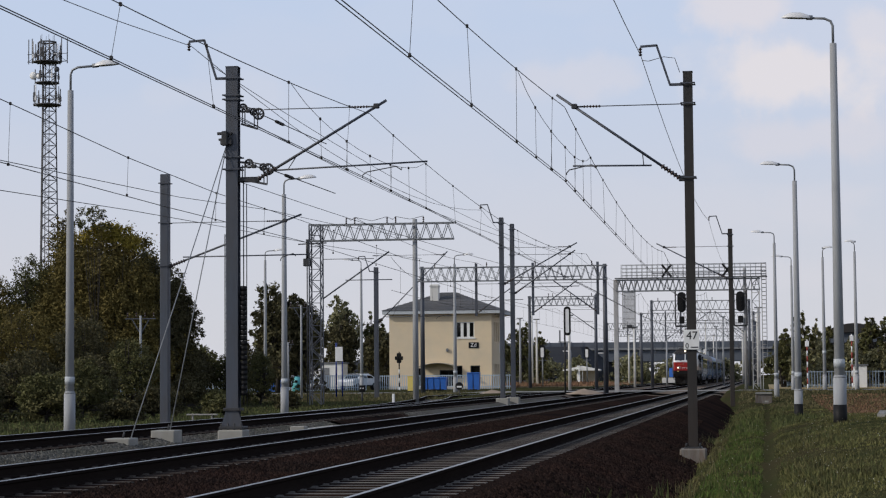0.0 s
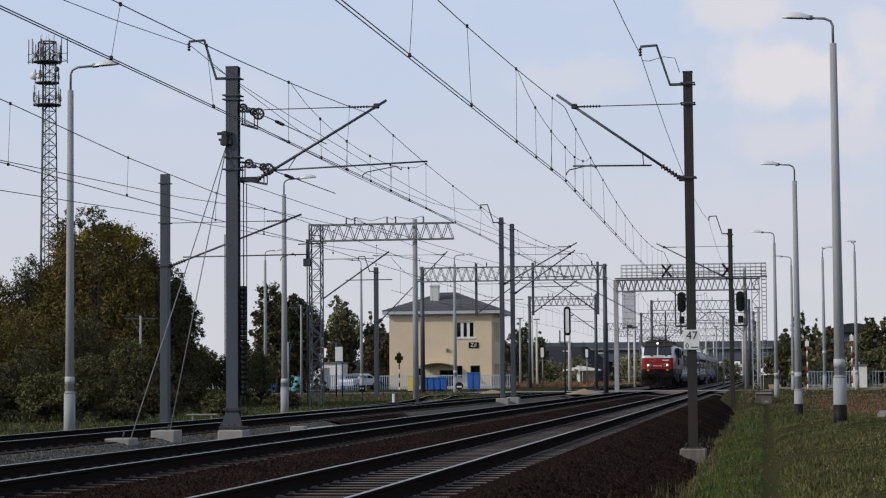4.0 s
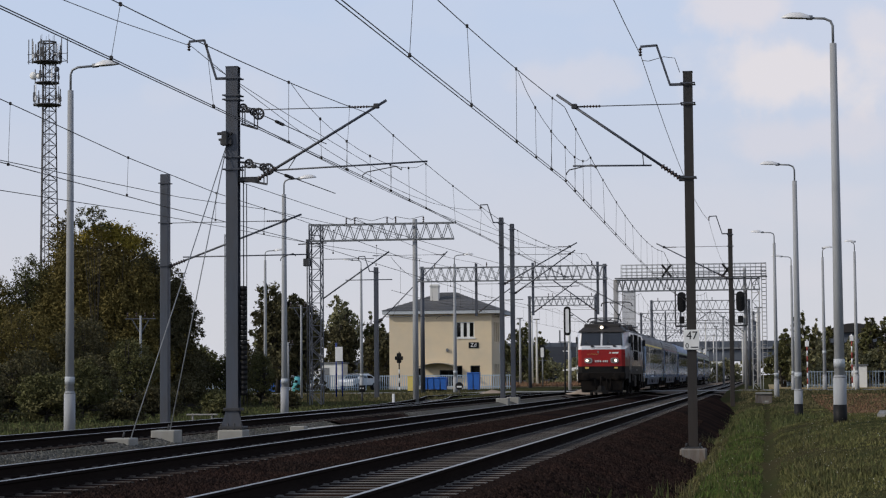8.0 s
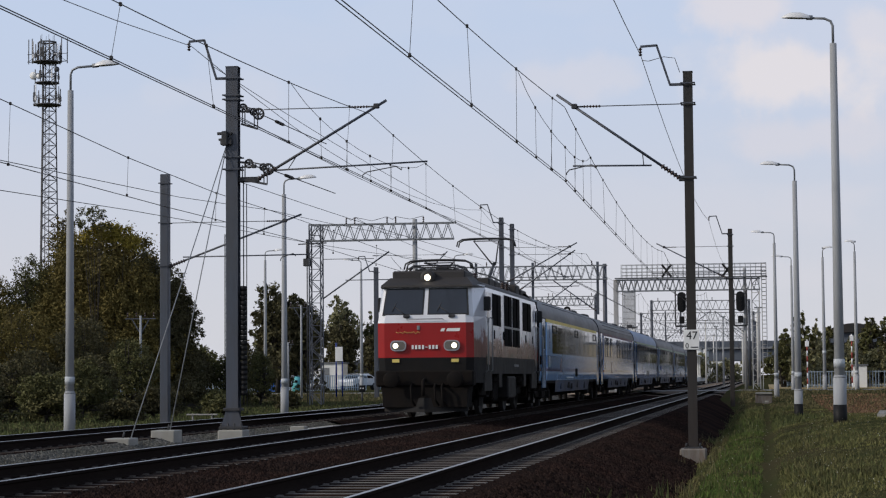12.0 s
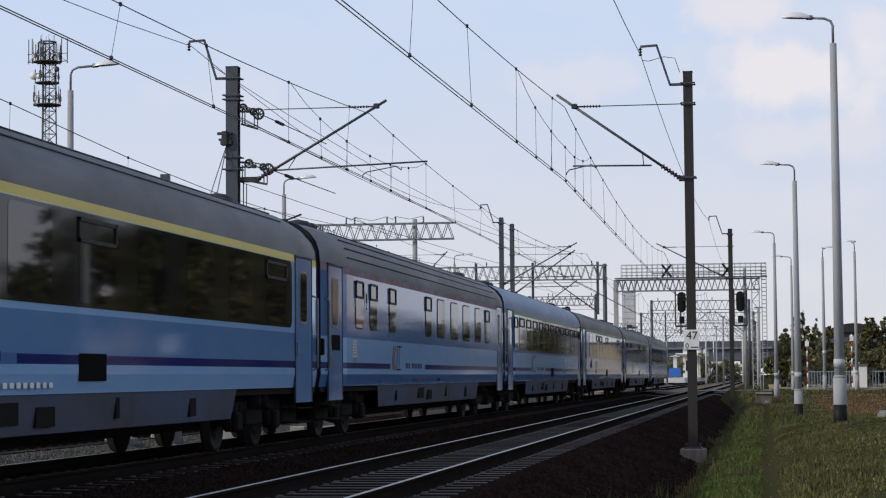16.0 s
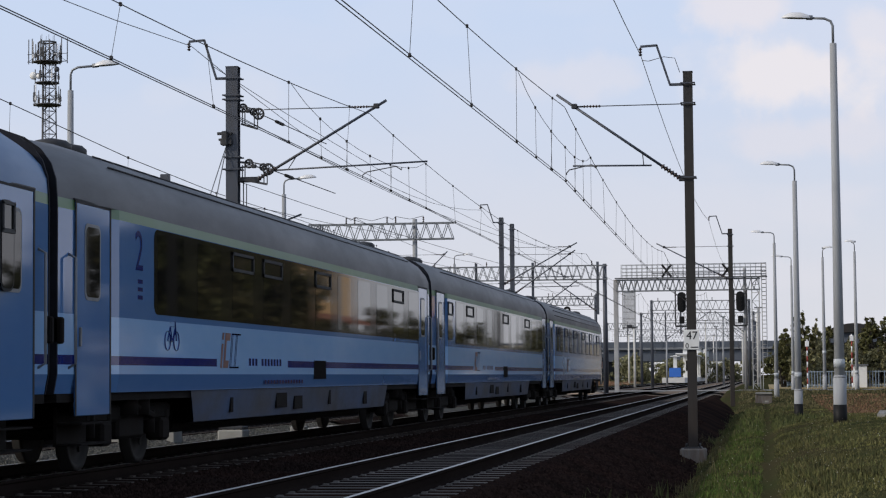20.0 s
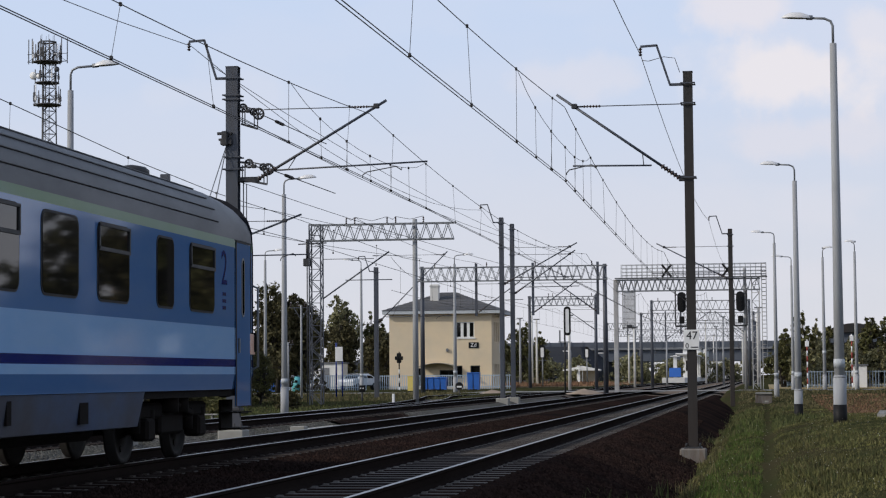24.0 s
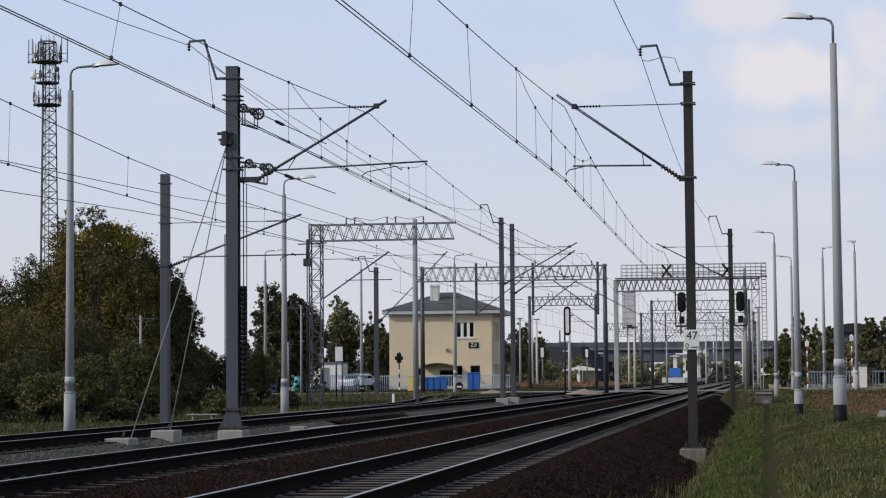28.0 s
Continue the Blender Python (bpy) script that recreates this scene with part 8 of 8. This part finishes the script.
tree(-47.4, 212, 0, 8.2, around(8.0, 2.3, 59, 8, .08), 8000, .15, 59, M_LEAF, "dense green tree behind the shed", .2)
tree(-49.5, 220, 0, 7.5, around(7.2, 2.3, 56, 7, .1), 5000, .17, 56, M_LEAFD, "dark tree beyond the car park", .2)
for k, (x, y, h, r, m) in enumerate(((-28.0, 240, 7.6, 1.8, M_LEAF), (-26.6, 246, 6.6, 1.4, M_LEAF), (-30.4, 238, 6.4, 1.6, M_LEAF), (1.5, 171, 5.0, 1.00, M_LEAF), (3.0, 174, 6.6, 1.00, M_LEAF), (4.2, 179, 6.1, 1.08, M_LEAFHAZE), (5.5, 182, 5.1, 1.16, M_LEAF), (6.9, 173, 4.2, 1.16, M_LEAFHAZE), (8.6, 176, 6.1, 1.23, M_LEAF), (10.2, 177, 5.9, 1.31, M_LEAF), (12.0, 179, 6.3, 1.39, M_LEAFHAZE), (2.7, 163, 3.2, 1.08, M_LEAFHAZE), (4.6, 164, 3.4, 1.16, M_LEAFHAZE), (6.6, 163, 3.7, 1.24, M_LEAFHAZE), (8.6, 164, 3.4, 1.33, M_LEAFHAZE), (1.3, 170, 3.9, 0.83, M_LEAF), (13.9, 182, 6.5, 1.69, M_LEAF))):
    tree(x, y, 0, h, around(h, r, 70 + k, 7, .1), int(2600 * r), .15, 70 + k, m, "dark roadside tree beyond the crossing" if h > 4.5 else "yellow-green shrub beyond the crossing", .14)
for k, (x, y, h, r, m) in enumerate(((-24, 372, 5.0, 4, M_LEAFHAZE), (-17, 375, 4.4, 4, M_LEAFHAZE), (-12, 372, 5.2, 3.5, M_LEAFHAZE), (-7, 376, 4.2, 3, M_LEAFHAZE), (-28, 300, 2.2, 2, M_LEAFHAZE), (-14, 310, 3.0, 2.4, M_LEAFHAZE), (-19, 318, 2.6, 2.2, M_LEAFHAZE), (-33, 296, 2.6, 2.2, M_LEAFHAZE), (-40, 330, 6.5, 3.2, M_LEAFHAZE), (-45, 335, 7.5, 3.5, M_LEAF), (-31, 345, 4.5, 3.0, M_LEAFHAZE), (-36, 350, 4.2, 3.2, M_LEAFHAZE), (-3, 442, 5.2, 2.6, M_LEAF), (.8, 440, 5.6, 2.6, M_LEAF), (4.5, 441, 6.0, 2.8, M_LEAF), (8.5, 440, 6.0, 3.0, M_LEAF), (-22, 345, 4.0, 2.8, M_LEAFHAZE))):
    tree(x, y, 0, h, around(h, r, 100 + k, 6, .05), 3000, .22, 100 + k, m, "distant yellow-green shrub under the bridge", .1, 0, "bush")
# a row of trees and a house on the open side, mirrored in the carriage windows
for k in range(26):
    y = 48 + 7.2 * k
    h = (4.8 + .7 * math.sin(k * 2.3)) if y < 84 else (10.5 + 1.5 * math.sin(k * 2.3)) if y < 134 else (5.4 + .8 * math.sin(k * 2.1)) if y < 172 else (7.0 + 1.3 * math.sin(k * 2.1))
    tree(.062 * y + 7.0 + 1.2 * math.sin(k * 1.7), y, .1, h, around(h, min(3.4, h * .36), 130 + k, 7, .06), 4200 if y < 128 else 1600, .26, 130 + k, M_LEAFD if k % 3 else M_LEAF, "broad tree in the row along the road", .25)
M_OCHRE = material("ochre_render", (0.55, 0.36, 0.17), 0.9, second=(0.48, 0.31, 0.15), scale=.5, amount=.7, third=(0.40, 0.27, 0.15), scale2=.15, amount2=.6)
M_TERRA = material("terracotta_tiles", (0.26, 0.10, 0.055), 0.8, second=(0.19, 0.08, 0.05), scale=1.5, amount=.7)
e = thing("house", pose(26, 162, .1), "ochre rendered house with tiled roof across the road", "building")
part("wall", Geo().cbox(-6, 6, -15, 15, 0, 10.6, .05), M_OCHRE, e)
part("roof", Geo().add([(-6.6, -15.5, 10.6), (6.6, -15.5, 10.6), (6.6, 15.5, 10.6), (-6.6, 15.5, 10.6), (0, -15.5, 14), (0, 15.5, 14)], [(0, 1, 4), (1, 2, 5, 4), (2, 3, 5), (3, 0, 4, 5), (0, 3, 2, 1)]), M_TERRA, e)
part("porch_roof", Geo().add([(-6.02, -15, 6.3), (-6.02, 15, 6.3), (-8.0, 15, 5.6), (-8.0, -15, 5.6)], [(0, 1, 2, 3)]).box(-8.0, -7.9, -15, 15, 5.45, 5.6), M_TERRA, e)
for y_ in (-9.5, -5.0, 4.6, 9.0):
    w = part("window", Geo().box(-6.06, -6.01, y_ - .7, y_ + .7, 7.3, 9.0), M_PANE, e)
    part("window_frame", Geo().box(-6.09, -6.061, y_ - .85, y_ - .7, 7.2, 9.1).box(-6.09, -6.061, y_ + .7, y_ + .85, 7.2, 9.1).box(-6.09, -6.061, y_ - .7, y_ + .7, 9.0, 9.1).box(-6.09, -6.061, y_ - .7, y_ + .7, 7.2, 7.3), M_WHITE, w)


M_STRAW = material("straw_grass", spec=.05, base=(0.13, 0.115, 0.06), rough=.9, second=(0.085, 0.08, 0.04), scale=2, amount=.7, island=.35)
M_PETAL = material("pale_petals", (0.42, 0.40, 0.32), 0.8, island=.3)


def blades(n, area, h0, h1, seed, name, label, mat, lean=.35, width=.012, clump=0.0):
    """Single grass blades on the ground of an area (x0, x1, y0, y1), denser towards the near end."""
    rng = np.random.default_rng(seed)
    x = area[0] + (area[1] - area[0]) * rng.random(n)
    y = area[2] + (area[3] - area[2]) * rng.random(n) ** 1.6
    if clump:
        k = max(1, int(n / 40))
        cx = area[0] + (area[1] - area[0]) * rng.random(k)
        cy = area[2] + (area[3] - area[2]) * rng.random(k) ** 1.6
        w = rng.integers(0, k, n)
        x, y = cx[w] + rng.normal(size=n) * clump, cy[w] + rng.normal(size=n) * clump
    if area[0] > -2 and h1 < .2:
        keep = x > -1.25 - .35 * np.clip((y - 22) / 20, 0, 2) + .22 * rng.normal(size=n)
        bare = np.array([noise.noise(Vector((a * .9, b * .30, 8.0))) for a, b in zip(x, y)])
        keep &= bare > -.42 + .22 * rng.normal(size=len(x))
        x, y = x[keep], y[keep]
        n = len(x)
    z = np.array([ground_z(a, b) for a, b in zip(x, y)]) - .02
    h = h0 + (h1 - h0) * rng.random(n) ** 2
    patch = np.array([noise.noise(Vector((a * .7, b * .25, 3.0))) for a, b in zip(x, y)])
    h *= np.clip(.8 + patch, .35, 1.6)
    h *= 1 - .9 * np.exp(-((x - .03) / .13) ** 2)
    a = rng.random(n) * 6.283
    dx, dy = np.cos(a), np.sin(a)
    w = width * (.6 + .8 * rng.random(n))
    l = lean * h * rng.random(n)
    b = rng.random(n) * 6.283
    lx, ly = l * np.cos(b), l * np.sin(b)
    V = np.stack([np.stack([x - dx * w, y - dy * w, z], 1), np.stack([x + dx * w, y + dy * w, z], 1),
                  np.stack([x + lx * .4 + dx * w * .7, y + ly * .4 + dy * w * .7, z + h * .6], 1), np.stack([x + lx * .4 - dx * w * .7, y + ly * .4 - dy * w * .7, z + h * .6], 1),
                  np.stack([x + lx, y + ly, z + h], 1)], 1).reshape(-1, 3)
    o = np.arange(n) * 5
    F = [(i, i + 1, i + 2, i + 3) for i in o.tolist()] + [(i + 3, i + 2, i + 4) for i in o.tolist()]
    me = bpy.data.meshes.new(name)
    me.from_pydata(V.tolist(), [], F)
    me.materials.append(mat)
    return tagged(new(name, me), label, "grass", kind="stuff")


blades(300000, (-1.95, 6.0, 17, 100), .03, .105, 11, "grass", "rough green verge grass", M_GRASSB, .9, .009)
blades(15000, (-1.4, 5.0, 18, 70), .06, .17, 12, "tall_grass", "tufts of taller grass and weeds", M_WEED, .7, .006, .22)
M_GRASSG = material("fresh_grass", spec=.05, base=(0.072, 0.118, 0.026), rough=.75, second=(0.085, 0.098, 0.034), scale=1.5, amount=.7, third=(0.06, 0.075, 0.025), scale2=.4, amount2=.8, island=.35)
blades(22000, (-1.05, -.08, 17, 80), .05, .17, 18, "fresh_grass", "fresh bright green grass along the rut", M_GRASSG, .8, .008)
blades(1500, (-2.1, -1.0, 19, 80), .15, .42, 16, "seed_grass", "tall seeding grass along the ballast foot", M_STRAW, .5, .006, .14)
blades(7000, (-1.7, 1.4, 60, 112), .08, .24, 17, "verge_weeds", "weeds along the verge towards the crossing", M_WEED, .5, .02, .3)
blades(1500, (-2.6, -1.6, 19, 34), .2, .6, 13, "weeds", "straggling weeds at the ballast edge", M_WEED, .5, .012, .10)
blades(30000, (2.6, 9.5, 72, 125), .06, .18, 14, "dry_grass", "reddish dry grass on the verge", M_DRYGRASS, .5, .02)
blades(16000, (-30, -16.8, 48, 125), .05, .2, 15, "bank_grass", "rough grass beyond the outer track", M_WEED, .5, .03)


blades(16000, (-1.6, 9.5, 98, 141), .05, .18, 19, "straw_verge", "short straw-coloured grass before the crossing", M_STRAW, .6, .03)


blades(12000, (-35, -17.6, 204, 285), .12, .55, 21, "yard_tufts", "dry yellow tufts in the yard between the side tracks", M_DRYGRASS, .6, .06, .8)
blades(9000, (-34, -19.5, 118, 140), .06, .25, 22, "crossing_grass", "rough short grass beside the crossing", M_STRAW, .6, .03, .5)


def flowers(n, area, seed):
    """Small pale flower heads scattered through the grass."""
    rng = random.Random(seed)
    g = Geo()
    for k in range(n):
        x, y = rng.uniform(area[0], area[1]), area[2] + (area[3] - area[2]) * rng.random() ** 1.5
        z = ground_z(x, y) + rng.uniform(.10, .26)
        r = rng.uniform(.004, .009)
        o = len(g.v)
        g.v += [(x - r, y, z), (x, y - r, z), (x + r, y, z), (x, y + r, z), (x, y, z + r * .9), (x, y, z - r * .6)]
        g.f += [(o, o + 1, o + 4), (o + 1, o + 2, o + 4), (o + 2, o + 3, o + 4), (o + 3, o, o + 4), (o + 1, o, o + 5), (o + 2, o + 1, o + 5), (o + 3, o + 2, o + 5), (o, o + 3, o + 5)]
        g.s += [False] * 8
    tagged(part("flowers", g, M_PETAL, fix=False), "tiny pale flower heads in the verge grass", "flowers", kind="stuff")


flowers(620, (-1.2, 5.0, 18, 60), 31)
# ---- sleepers one by one ----
for t, first, count in TRACKS:
    for k in range(count):
        y = first + k * .6
        s = part("sleeper", SLEEPER if count == 290 else SLEEPER_GRIMY, None, t, at=pose(0.004 * math.sin(k * 7.3), y, 0.002 * math.sin(k * 3.1), 0, 0, .25 * math.sin(k * 5.7)))
def front_at(t):
    """Distance of the locomotive's buffers along the line, gliding between the rows."""
    for (ta, ya), (tb, yb) in zip(PATH, PATH[1:]):
        if t <= tb:
            return ya + (yb - ya) * (t - ta) / (tb - ta)
    return PATH[-1][1]


def motions():
    for ob, back in UNITS:
        walk(ob, [(t, pose(X2, y + back, 0)) for t, y in PATH])
    # wheels roll without slipping: less than a quarter turn from row to row
    times = [k / FPS for k in range(int(28 * FPS) + 1)]
    run = [PATH[0][1] - front_at(t) for t in times]
    for ob, y, r in WHEELS:
        walk(ob, [(t, pose(0, y, r, math.degrees(d / r))) for t, d in zip(times, run)])


motions()
